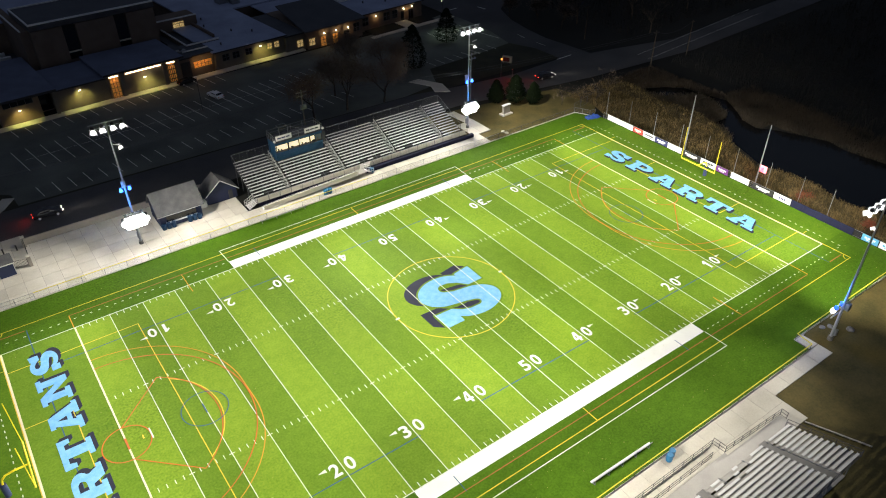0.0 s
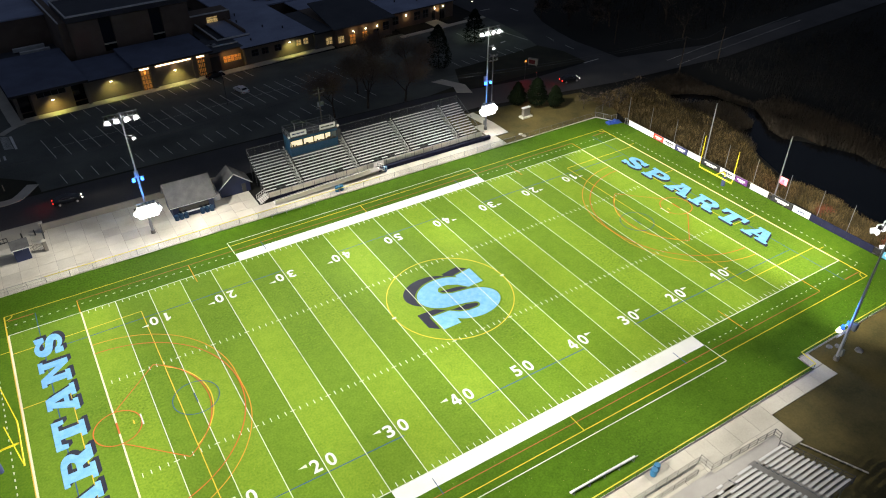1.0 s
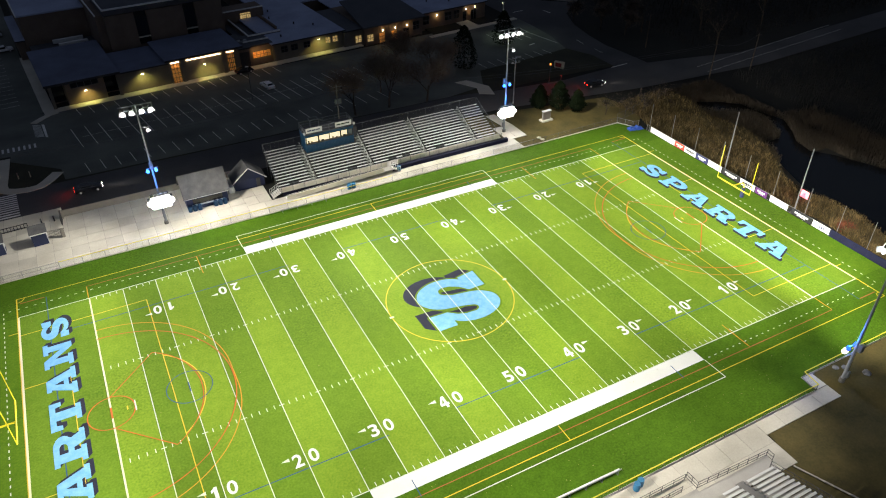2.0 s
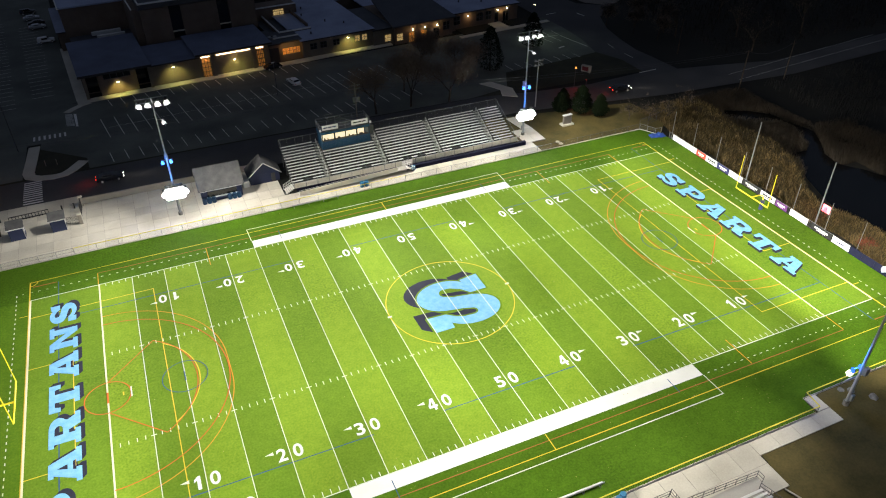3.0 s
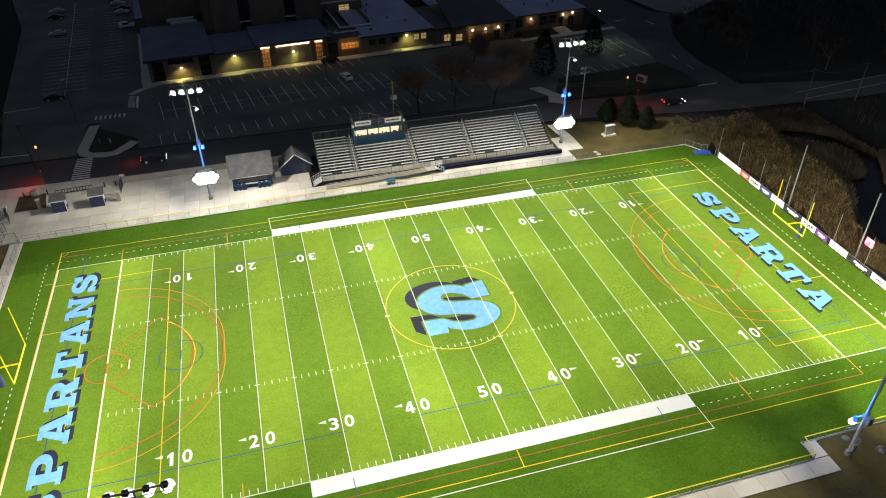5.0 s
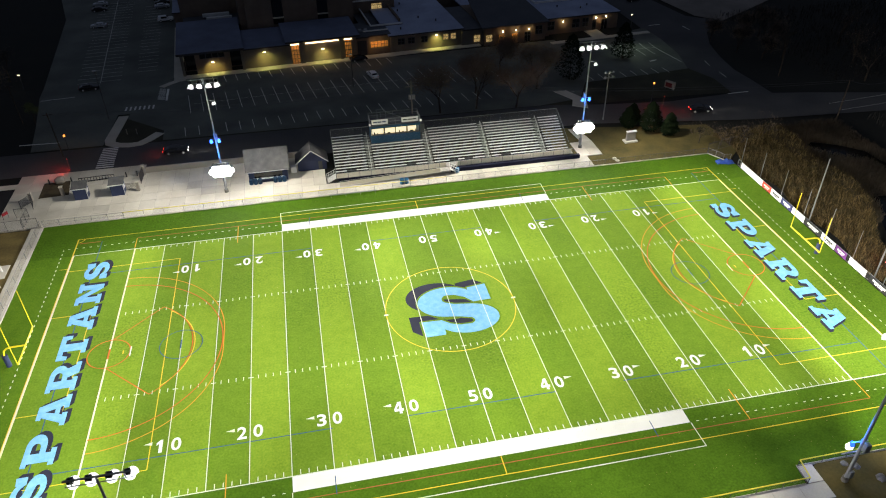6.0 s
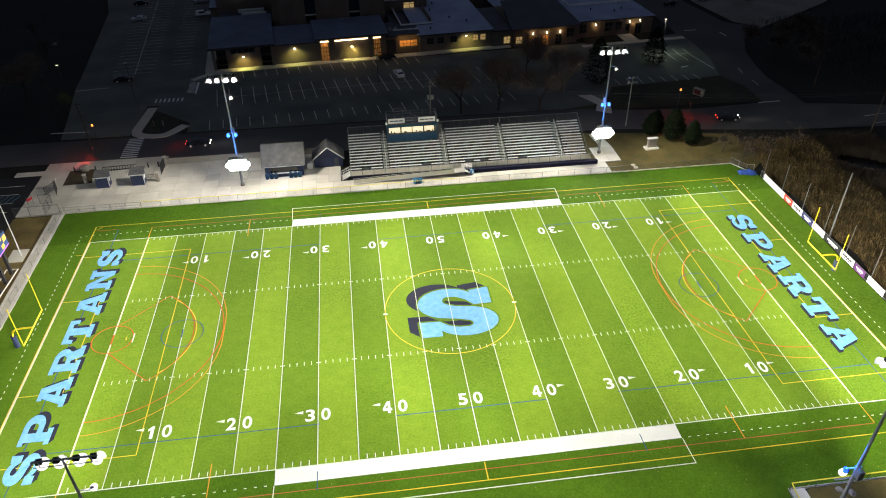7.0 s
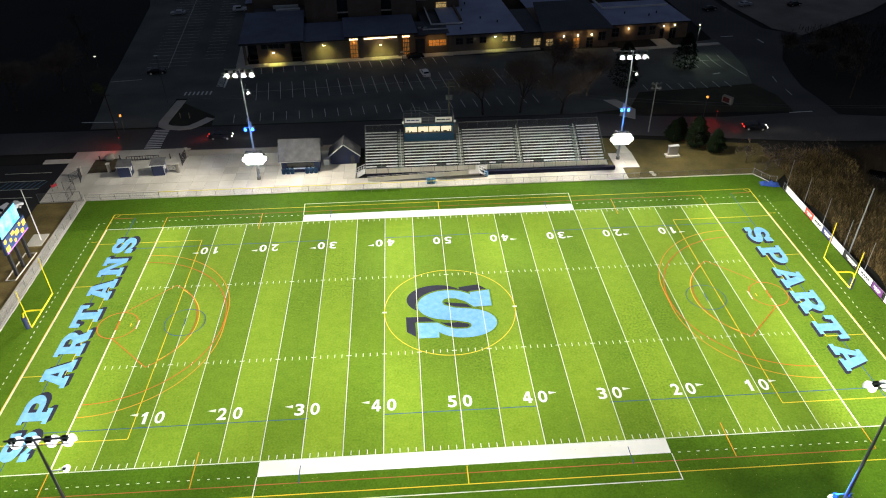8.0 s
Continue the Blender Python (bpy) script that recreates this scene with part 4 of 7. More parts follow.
tagged(mesh_ob("pavement", sheet([(-74.5, 48.6), (-69.5, 48.6), (-69.5, 50.2), (-74.5, 50.2)], 0.02, 0.1), M["concrete"]), "narrow concrete walk by the road", "pavement", kind="structure")

# kerbs round the turf
kerb = tagged(mesh_ob("kerb", boxes((-61.75, 34.0, -0.2, 57.9, 34.15, 0.07), (-61.55, -37, -0.2, -61.4, 34.0, 0.06), (-61.4, -36.95, -0.2, 30.9, -36.75, 0.06), (31.2, -34.6, -0.2, 60.9, -34.45, 0.06)), M["concrete"]), "pale concrete kerb round the turf", "kerb", kind="structure")
bm = bmesh.new()
box(bm, 0, -0.07, -0.2, 3.6, 0.07, 0.07)
bm.transform(pose(57.9, 34.05, 0, 0, 0, -60))
tagged(mesh_ob("kerb", bm, M["concrete"]), "slanted concrete kerb at the corner", "kerb", kind="structure")

# ---- chain link fences ----


def fence(name, pts, h, step, post_mat, label, cap=None, cap_r=0.05, mesh=True, mid=False):
    ob = empty(name, label=label, category="fence")
    for (ax, ay), (bx, by) in zip(pts, pts[1:]):
        d = Vector((bx - ax, by - ay, 0))
        n = max(1, round(d.length / step))
        u = d / n
        for i in range(n + 1):
            p = Vector((ax, ay, 0)) + u * i
            part("post", rod(bmesh.new(), p, p + Vector((0, 0, h + 0.04)), 0.035, n=6), post_mat, ob)
        a, b = Vector((ax, ay, h)), Vector((bx, by, h))
        part("top_rail", rod(bmesh.new(), a, b, cap_r if cap else 0.028, n=8), cap or post_mat, ob, "bright yellow plastic cap" if cap else "")
        if mid:
            part("rail", rod(bmesh.new(), a * 1 - Vector((0, 0, h * 0.5)), b - Vector((0, 0, h * 0.5)), 0.022, n=6), post_mat, ob)
        part("rail", rod(bmesh.new(), a - Vector((0, 0, h - 0.08)), b - Vector((0, 0, h - 0.08)), 0.018, n=6), post_mat, ob)
        if mesh:
            bm = bmesh.new()
            q = d.normalized().cross(Vector((0, 0, 1))) * 0.012
            for w in (q, -q):
                bm.faces.new([bm.verts.new(v) for v in (a + w - Vector((0, 0, h - 0.08)), b + w - Vector((0, 0, h - 0.08)), b + w, a + w)])
            part("mesh_panel", bm, M["wire"], ob, "grey woven wire")
    return ob


fence("fence", [(-61.5, 34.2), (-48.8, 34.2)], 1.15, 2.6, M["galv"], "grey chain link fence with gates by the plaza", mid=True)
fence("fence", [(-48.8, 34.2), (6.6, 34.2)], 1.15, 3.3, M["galv"], "chain link fence with a yellow top cap", cap=M["capyellow"])
fence("fence", [(6.6, 34.2), (37.0, 34.2)], 1.1, 3.0, M["galv"], "grey chain link fence along the far touchline")
fence("fence", [(37.0, 34.2), (58.0, 34.2)], 1.1, 3.0, M["steel"], "dark chain link fence beside the lawn")
fence("fence", [(-61.9, 34.2), (-61.9, -30)], 1.2, 3.0, M["galv"], "grey chain link fence behind the end line")
fence("fence", [(-30, -36.85), (31.0, -36.85), (31.3, -34.6), (60.9, -34.6)], 1.1, 3.0, M["steel"], "black chain link fence with a yellow top cap", cap=M["capyellow"], cap_r=0.065)
fence("fence", [(58.0, 34.2), (59.6, 31.2), (60.9, 31.0)], 1.1, 1.5, M["galv"], "grey chain link fence at the field corner")
fence("fence", [(58.2, 34.6), (66, 36.5), (69.5, 39.5)], 1.8, 2.6, M["steel"], "dark chain link fence above the reeds")

# ---- sponsor boards and netting behind the end line ----
FX = 61.0
tones = {
    "white": mat("board_white", (0.74, 0.74, 0.72), (0.66, 0.66, 0.64), 1.5, 0.6, fine=6),
    "red": mat("board_red", (0.50, 0.055, 0.03), (0.42, 0.05, 0.03), 1.5, 0.6, fine=6),
    "navy": mat("board_navy", (0.02, 0.025, 0.10), (0.03, 0.035, 0.12), 1.5, 0.6, fine=6),
    "black": mat("board_black", (0.012, 0.012, 0.014), (0.02, 0.02, 0.022), 1.5, 0.6, fine=6),
    "purple": mat("board_purple", (0.10, 0.02, 0.14), (0.12, 0.03, 0.16), 1.5, 0.6, fine=6),
    "teal": mat("board_teal", (0.10, 0.36, 0.55), (0.12, 0.40, 0.60), 1.5, 0.6, fine=6),
}
barred = [(27.4, 20.5, "white", None), (20.4, 17.9, "red", "white"), (17.8, 14.8, "white", "black"), (14.7, 11.7, "navy", "white"), (11.6, 8.3, "white", None), (8.1, 3.9, "black", "white"), (3.8, 0.5, "white", "black"), (0.3, -2.2, "purple", "white"), (-2.9, -6.6, "white", None), (-7.4, -11.4, "black", "white"), (-11.6, -14.8, "white", "navy"), (-27.3, -29.9, "teal", "white"), (-30.1, -33.0, "white", "teal")]
for y1, y0, tone, ink in barred:
    ob = tagged(mesh_ob("banner", boxes((FX - 0.06, y0, 0.10, FX - 0.02, y1, 1.22), bevel=0.008), tones[tone]), "%s sponsor banner on the end fence" % tone, "banner", "sponsor banners")
    if ink:
        w = y1 - y0
        rows_ = [(0.16, 0.74, 0.30), (0.28, 0.42, 0.16)] if ink != "navy" else [(0.30, 0.62, 0.34)]
        for k, (inset, zc, hh) in enumerate(rows_):
            a, b = y0 + w * inset, y1 - w * inset
            nb = 4 if k == 0 else 3
            for j in range(nb):
                c0 = a + (b - a) * j / nb + 0.04
                part("bar", boxes((FX - 0.075, c0, zc - hh / 2, FX - 0.062, c0 + (b - a) / nb - 0.08, zc + hh / 2)), tones[ink], ob)
ob = empty("padded_wall", label="navy padded wall along the end fence", category="padding")
for k in range(5):
    a = -25.9 + k * 2.2
    part("pad", boxes((FX - 0.16, a + 0.01, 0.05, FX - 0.02, a + 2.19, 1.35), bevel=0.03), M["pad"], ob)
fence("fence", [(FX + 0.05, 28.6), (FX + 0.05, -34.5)], 1.2, 3.0, M["galv"], "chain link end fence that carries the banners")
for y, h in ((28.2, 5.8), (22.0, 5.9), (15.6, 5.9), (9.2, 5.9), (3.2, 5.9), (-3.0, 5.9), (-9.6, 5.9), (-15.7, 6.0), (-21.0, 6.0)):
    tagged(mesh_ob("net_pole", rod(bmesh.new(), (FX + 0.35, y, -0.3), (FX + 0.35, y, h), 0.05, 0.04, 8), M["galv"]), "thin steel netting pole", "pole", "netting poles")
for y in (8.4, -7.2):
    tagged(mesh_ob("net_pole", rod(bmesh.new(), (FX + 1.0, y, -0.3), (FX + 1.0, y, 11.8), 0.12, 0.09, 10), M["galv"]), "tall steel netting pole", "pole", "netting poles")

# folded blue tarpaulin in the corner
bm = bmesh.new()
bmesh.ops.create_grid(bm, x_segments=18, y_segments=10, size=1.0)
for v in bm.verts:
    k = noise.noise(Vector((v.co.x * 2.5, v.co.y * 2.5, 3.0)))
    r = max(abs(v.co.x), abs(v.co.y))
    v.co = Vector((v.co.x * 1.6 + 0.3 * k, v.co.y * 0.8 + 0.2 * k, 0.07 + (1 - r) ** 0.6 * max(0.0, 0.42 + 0.75 * k)))
bmesh.ops.recalc_face_normals(bm, faces=bm.faces)
bmesh.ops.solidify(bm, geom=bm.faces[:], thickness=0.04)
tagged(mesh_ob("tarpaulin", bm, mat("tarp", (0.02, 0.06, 0.30), (0.05, 0.12, 0.45), 0.5, 0.5, fine=3), m=pose(59.2, 30.0, 0.05, 0, 0, -12)), "crumpled blue tarpaulin on the turf corner", "tarpaulin")

# ---- goal posts ----


def goal_post(s):
    ob = empty("goal_post", pose(s * 55.0, 0.45, 0), "yellow gooseneck goal post with a padded base", "goal post", "goal posts")
    bm = bmesh.new()
    rod(bm, (0, -3.56, 3.05), (0, 3.56, 3.05), 0.10, n=12)
    part("crossbar", bm, M["goalyellow"], ob)
    for y in (-3.56, 3.56):
        part("upright", rod(bmesh.new(), (0, y, 3.0), (0, y, 9.1), 0.055, n=10), M["goalyellow"], ob)
    bm = bmesh.new()
    pts = [(s * 2.9, 0, 0), (s * 2.9, 0, 1.9), (s * 2.75, 0, 2.5), (s * 2.3, 0, 2.9), (s * 1.6, 0, 3.03), (0, 0, 3.05)]
    for a, b in zip(pts, pts[1:]):
        rod(bm, a, b, 0.11, n=10)
    part("gooseneck", bm, M["goalyellow"], ob)
    part("base_pad", rod(bmesh.new(), (s * 2.9, 0, 0), (s * 2.9, 0, 1.85), 0.34, n=14), M["navywall"], ob, "navy foam pad")
    return ob


goal_post(-1)
goal_post(1)

# ---- grandstand ----
ROWS_N, Y0, Y1, ZR0, ZR1 = 13, 40.2, 47.4, 1.2, 4.55
SX0, SX1 = -12.7, 31.75
AISLES = (-6.1, 5.0, 16.0, 27.0)
stand = empty("grandstand", pose(0, 0, 0), "aluminium grandstand with aisles, railings and a ramp", "grandstand")
edges = [SX0]
for a in AISLES:
    edges += [a - 0.65, a + 0.65]
edges.append(SX1)
GAPS = ((-10.7, -8.9), (0.4, 2.2), (8.5, 10.2), (11.4, 13.0), (18.5, 20.4))
for i in range(ROWS_N):
    y, z = Y0 + (Y1 - Y0) * i / (ROWS_N - 1), ZR0 + (ZR1 - ZR0) * i / (ROWS_N - 1)
    for a, b in zip(edges[::2], edges[1::2]):
        if i >= ROWS_N - 4 and a > -6 and b < 5.1:
            continue
        spans = [(a, b)]
        if i < 1:
            for g0, g1 in GAPS:
                spans = [q for s0, s1 in spans for q in (((s0, g0), (g1, s1)) if s0 < g0 and g1 < s1 else ((s0, s1),))]
        for s0, s1 in spans:
            part("seat_plank", boxes((s0, y - 0.15, z - 0.05, s1, y + 0.15, z), bevel=0.01), M["alu"], stand)
            # foot planks dark: the shade between the rows is put into their colour
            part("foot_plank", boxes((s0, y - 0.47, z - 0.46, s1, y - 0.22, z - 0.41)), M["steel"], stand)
    for a in AISLES:
        part("aisle_step", boxes((a - 0.55, y - 0.47, z - 0.44, a + 0.55, y - 0.22, z - 0.40), (a - 0.5, y - 0.02, z - 0.28, a + 0.5, y + 0.14, z - 0.24)), M["deckgrey"], stand)
for x in [SX0 + 0.1 + k * (SX1 - SX0 - 0.2) / 16 for k in range(17)]:
    bm = bmesh.new()
    rod(bm, (x, Y0 - 0.3, ZR0 - 0.5), (x, Y1 + 0.3, ZR1 - 0.45), 0.06, n=6)
    for k in range(4):
        yy = Y0 + 0.2 + k * 2.25
        rod(bm, (x, yy, 0), (x, yy, ZR0 - 0.5 + (yy - Y0) * (ZR1 - ZR0) / (Y1 - Y0)), 0.055, n=6)
    # frame dark too, the gaps' shade put into its colour
    part("frame", bm, M["steel"], stand)
for a in AISLES:
    bm = bmesh.new()
    rod(bm, (a, Y0 + 0.1, ZR0 + 0.55), (a, Y1 - 0.1, ZR1 + 0.55), 0.03, n=6)
    for k in range(6):
        t = k / 5
        rod(bm, (a, Y0 + 0.1 + t * (Y1 - Y0 - 0.2), ZR0 - 0.3 + t * (ZR1 - ZR0)), (a, Y0 + 0.1 + t * (Y1 - Y0 - 0.2), ZR0 + 0.55 + t * (ZR1 - ZR0)), 0.025, n=6)
    part("handrail", bm, M["alu"], stand)
# back and side guard rails
def guard(a, b, h, n, name="guard_rail", rails=(1.0,), front=False):
    a, b = Vector(a), Vector(b)
    metal = M["alu"] if front else M["galv"]
    for k in rails:
        part(name, rod(bmesh.new(), a + Vector((0, 0, h * k)), b + Vector((0, 0, h * k)), 0.03, n=6), metal, stand)
    me = bpy.data.meshes.new("post")
    bm = rod(bmesh.new(), (0, 0, 0), (0, 0, h), 0.03, n=6)
    bm.to_mesh(me)
    bm.free()
    me.materials.append(metal if front else M["steel"])
    for i in range(n + 1):
        shared("post", me, stand, Matrix.Translation(a.lerp(b, i / n)))
    bm = bmesh.new()
    bm.faces.new([bm.verts.new(v) for v in (a, b, b + Vector((0, 0, h)), a + Vector((0, 0, h)))])
    part("mesh_panel", bm, M["wire"], stand)


guard((SX0, Y1 + 0.45, ZR1 - 0.2), (-5.4, Y1 + 0.45, ZR1 - 0.2), 1.55, 5)
guard((4.9, Y1 + 0.45, ZR1 - 0.2), (SX1, Y1 + 0.45, ZR1 - 0.2), 1.55, 14)
guard((SX0, Y0 - 0.3, ZR0 - 0.3), (SX0, Y1 + 0.45, ZR1 - 0.2), 1.5, 6)
guard((SX1, Y0 - 0.3, ZR0 - 0.3), (SX1, Y1 + 0.45, ZR1 - 0.2), 1.5, 6)
# front walkway with its pale parapet panels
DZ = 0.85
part("walkway", boxes((SX0, 38.35, DZ - 0.08, SX1 + 0.4, Y0 - 0.2, DZ)), M["deckgrey"], stand)
for k in range(22):
    a = SX0 + k * (SX1 - SX0) / 22
    if 6.2 < a < 7.6:
        continue
    part("parapet_panel", boxes((a + 0.03, 38.30, DZ + 0.02, a + (SX1 - SX0) / 22 - 0.03, 38.34, DZ + 0.92)), M["parapet"], stand, "pale mesh parapet panel")
guard((SX0, 38.25, DZ), (6.2, 38.25, DZ), 1.05, 9, rails=(1.0,))
guard((8.2, 38.25, DZ), (SX1 + 0.4, 38.25, DZ), 1.05, 12, rails=(1.0,))
# navy skirt below the walkway
part("skirt", boxes((8.2, 37.55, 0.03, 33.3, 38.2, DZ - 0.1)), M["pad"], stand, "navy cloth skirt")
part("skirt", boxes((SX0 + 0.3, 38.5, 0.03, 7.9, 38.6, DZ - 0.1)), M["pad"], stand, "navy cloth skirt")
# ramp along the front
bm = bmesh.new()
bm.faces.new([bm.verts.new(p) for p in ((SX0 + 0.4, 36.7, 0.08), (6.0, 36.7, DZ), (6.0, 38.1, DZ), (SX0 + 0.4, 38.1, 0.08))])
bmesh.ops.recalc_face_normals(bm, faces=bm.faces)
bmesh.ops.solidify(bm, geom=bm.faces[:], thickness=0.08)
part("ramp", bm, M["alu"], stand)
guard((SX0 + 0.4, 36.7, 0.1), (6.0, 36.7, DZ), 1.0, 12, rails=(1.0, 0.5), front=True)
for k in range(12):
    x = SX0 + 0.4 + k * (5.6 - SX0) / 12
    z = 0.1 + (DZ - 0.1) * (x - SX0 - 0.4) / (5.6 - SX0)
    part("parapet_panel", boxes((x + 0.03, 36.62, z + 0.1, x + (5.6 - SX0) / 12 - 0.03, 36.66, z + 0.85)), M["parapet"], stand, "pale mesh parapet panel")
part("landing", boxes((6.0, 36.7, DZ - 0.08, 8.0, 38.3, DZ)), M["deckgrey"], stand)
# stairs at the left end and at the landing
for k in range(5):
    part("stair_tread", boxes((SX0 - 0.4 - k * 0.3, 38.3, DZ - 0.05 - k * 0.17, SX0 - 0.1 - k * 0.3, 40.0, DZ - k * 0.17)), M["alu"], stand)
    part("stair_tread", boxes((8.0 + k * 0.3, 36.8, DZ - 0.05 - k * 0.17, 8.3 + k * 0.3, 38.0, DZ - k * 0.17)), M["alu"], stand)
for y in (38.3, 40.0):
    guard((SX0 - 1.7, y, 0.05), (SX0 - 0.1, y, DZ), 1.05, 5, rails=(1.0, 0.5, 0.12), front=True)
for y in (36.8, 38.0):
    guard((9.4, y, 0.05), (8.0, y, DZ), 1.0, 3, rails=(1.0, 0.5, 0.12), front=True)

# ---- press box ----
press = empty("press_box", pose(0, 0, 0), "blue press box with lit windows on the grandstand", "press box")
PX0, PX1, PY0, PY1 = -5.35, 4.0, 45.5, 48.6
bm = boxes((PX0, PY0, 3.45, PX1, PY0 + 0.12, 4.95), (PX0, PY0, 6.38, PX1, PY0 + 0.12, 6.95), (PX0, PY1 - 0.12, 3.45, PX1, PY1, 6.95), (PX0, PY0 + 0.12, 3.45, PX0 + 0.12, PY1 - 0.12, 6.95), (PX1 - 0.12, PY0 + 0.12, 3.45, PX1, PY1 - 0.12, 6.95), (PX0 + 0.12, PY0 + 0.12, 3.45, PX1 - 0.12, PY1 - 0.12, 3.55))
part("wall", bm, M["bluewall"], press)
bm = bmesh.new()
for k in range(38):
    x = PX0 + 0.1 + k * (PX1 - PX0 - 0.2) / 37
    box(bm, x - 0.05, PY0 - 0.05, 3.5, x + 0.05, PY0, 4.9)
part("siding", bm, M["bluewall"], press, "ribbed blue metal siding")
part("roof", boxes((PX0 - 0.12, PY0 - 0.15, 6.95, PX1 + 0.12, PY1 + 0.1, 7.15), bevel=0.02), M["darkroof"], press)
for x0, x1 in ((-5.05, -2.95), (-2.65, -0.80), (-0.62, 1.35), (1.62, 3.75)):
    win = part("window", boxes((x0 - 0.06, PY0 + 0.02, 4.90, x1 + 0.06, PY0 + 0.10, 4.98), (x0 - 0.06, PY0 + 0.02, 6.34, x1 + 0.06, PY0 + 0.10, 6.42), (x0 - 0.14, PY0 + 0.02, 4.95, x0, PY0 + 0.10, 6.38), (x1, PY0 + 0.02, 4.95, x1 + 0.14, PY0 + 0.10, 6.38)), M["black"], press)
part("room_light", boxes((PX0 + 0.3, PY1 - 0.20, 3.6, PX1 - 0.3, PY1 - 0.14, 6.9)), M["presslit"], press, "lit cream back wall")
part("ceiling_lamp", boxes((PX0 + 0.6, 46.6, 6.86, PX1 - 0.6, 46.9, 6.92)), M["presslit"], press)
bm = bmesh.new()
for k, (x, w, h) in enumerate(((-4.6, 0.25, 0.5), (-4.0, 0.2, 0.35), (-1.9, 0.5, 0.3), (0.1, 0.2, 0.45), (0.8, 0.3, 0.25), (2.4, 0.7, 0.3), (3.2, 0.15, 0.5))):
    box(bm, x - w / 2, PY0 + 0.35, 4.96, x + w / 2, PY0 + 0.6, 4.96 + h, 0.02)
box(bm, PX0 + 0.2, PY0 + 0.14, 4.86, PX1 - 0.2, PY0 + 0.75, 4.95)
part("counter", bm, M["steel"], press, "counter with equipment")
bm = bmesh.new()
for a, b in (((PX0, PY0 - 0.1), (PX1, PY0 - 0.1)), ((PX0, PY1), (PX1, PY1)), ((PX0, PY0 - 0.1), (PX0, PY1)), ((PX1, PY0 - 0.1), (PX1, PY1))):
    for z in (8.25, 7.7):
        rod(bm, (*a, z), (*b, z), 0.03, n=6)
    for k in range(5):
        p = Vector(a).lerp(Vector(b), k / 4)
        rod(bm, (p.x, p.y, 7.1), (p.x, p.y, 8.25), 0.03, n=6)
for a, b in (((-3.9, 46.2, 7.15), (-3.9, 46.2, 9.3)), ((-2.3, 46.2, 7.15), (-2.3, 46.2, 9.3)), ((-3.9, 46.2, 9.3), (-2.3, 46.2, 9.3)), ((-3.9, 47.5, 9.3), (-2.3, 47.5, 9.3)), ((-3.9, 46.2, 9.3), (-3.9, 47.5, 9.3)), ((-2.3, 46.2, 9.3), (-2.3, 47.5, 9.3)), ((-2.3, 47, 9.0), (1.0, 47.2, 7.4))):
    rod(bm, a, b, 0.03, n=6)
part("roof_rail", bm, M["galv"], press)
for x0, x1, ink in ((-5.1, -2.05, "navy"), (0.5, 3.65, "black")):
    sign = part("banner", boxes((x0, PY0 - 0.20, 7.30, x1, PY0 - 0.16, 8.25), bevel=0.008), tones["white"], press, "white sign on the roof rail")
    for j in range(3):
        w = (x1 - x0 - 0.6) / 3
        part("bar", boxes((x0 + 0.3 + j * w, PY0 - 0.215, 7.68, x0 + 0.3 + (j + 1) * w - 0.1, PY0 - 0.202, 7.90)), tones[ink], sign)
for x in (PX0 - 0.1, PX1 + 0.1):
    part("loudspeaker", boxes((x - 0.18, PY0 - 0.4, 7.2, x + 0.18, PY0 - 0.05, 7.6), bevel=0.05), M["trimwhite"], press, "small white loudspeaker")
part("side_stair", boxes((PX1, PY0 + 0.6, 4.4, PX1 + 0.9, PY1, 6.2)), M["steel"], press, "dark grey side entry")

# ---- sheds on the plaza ----


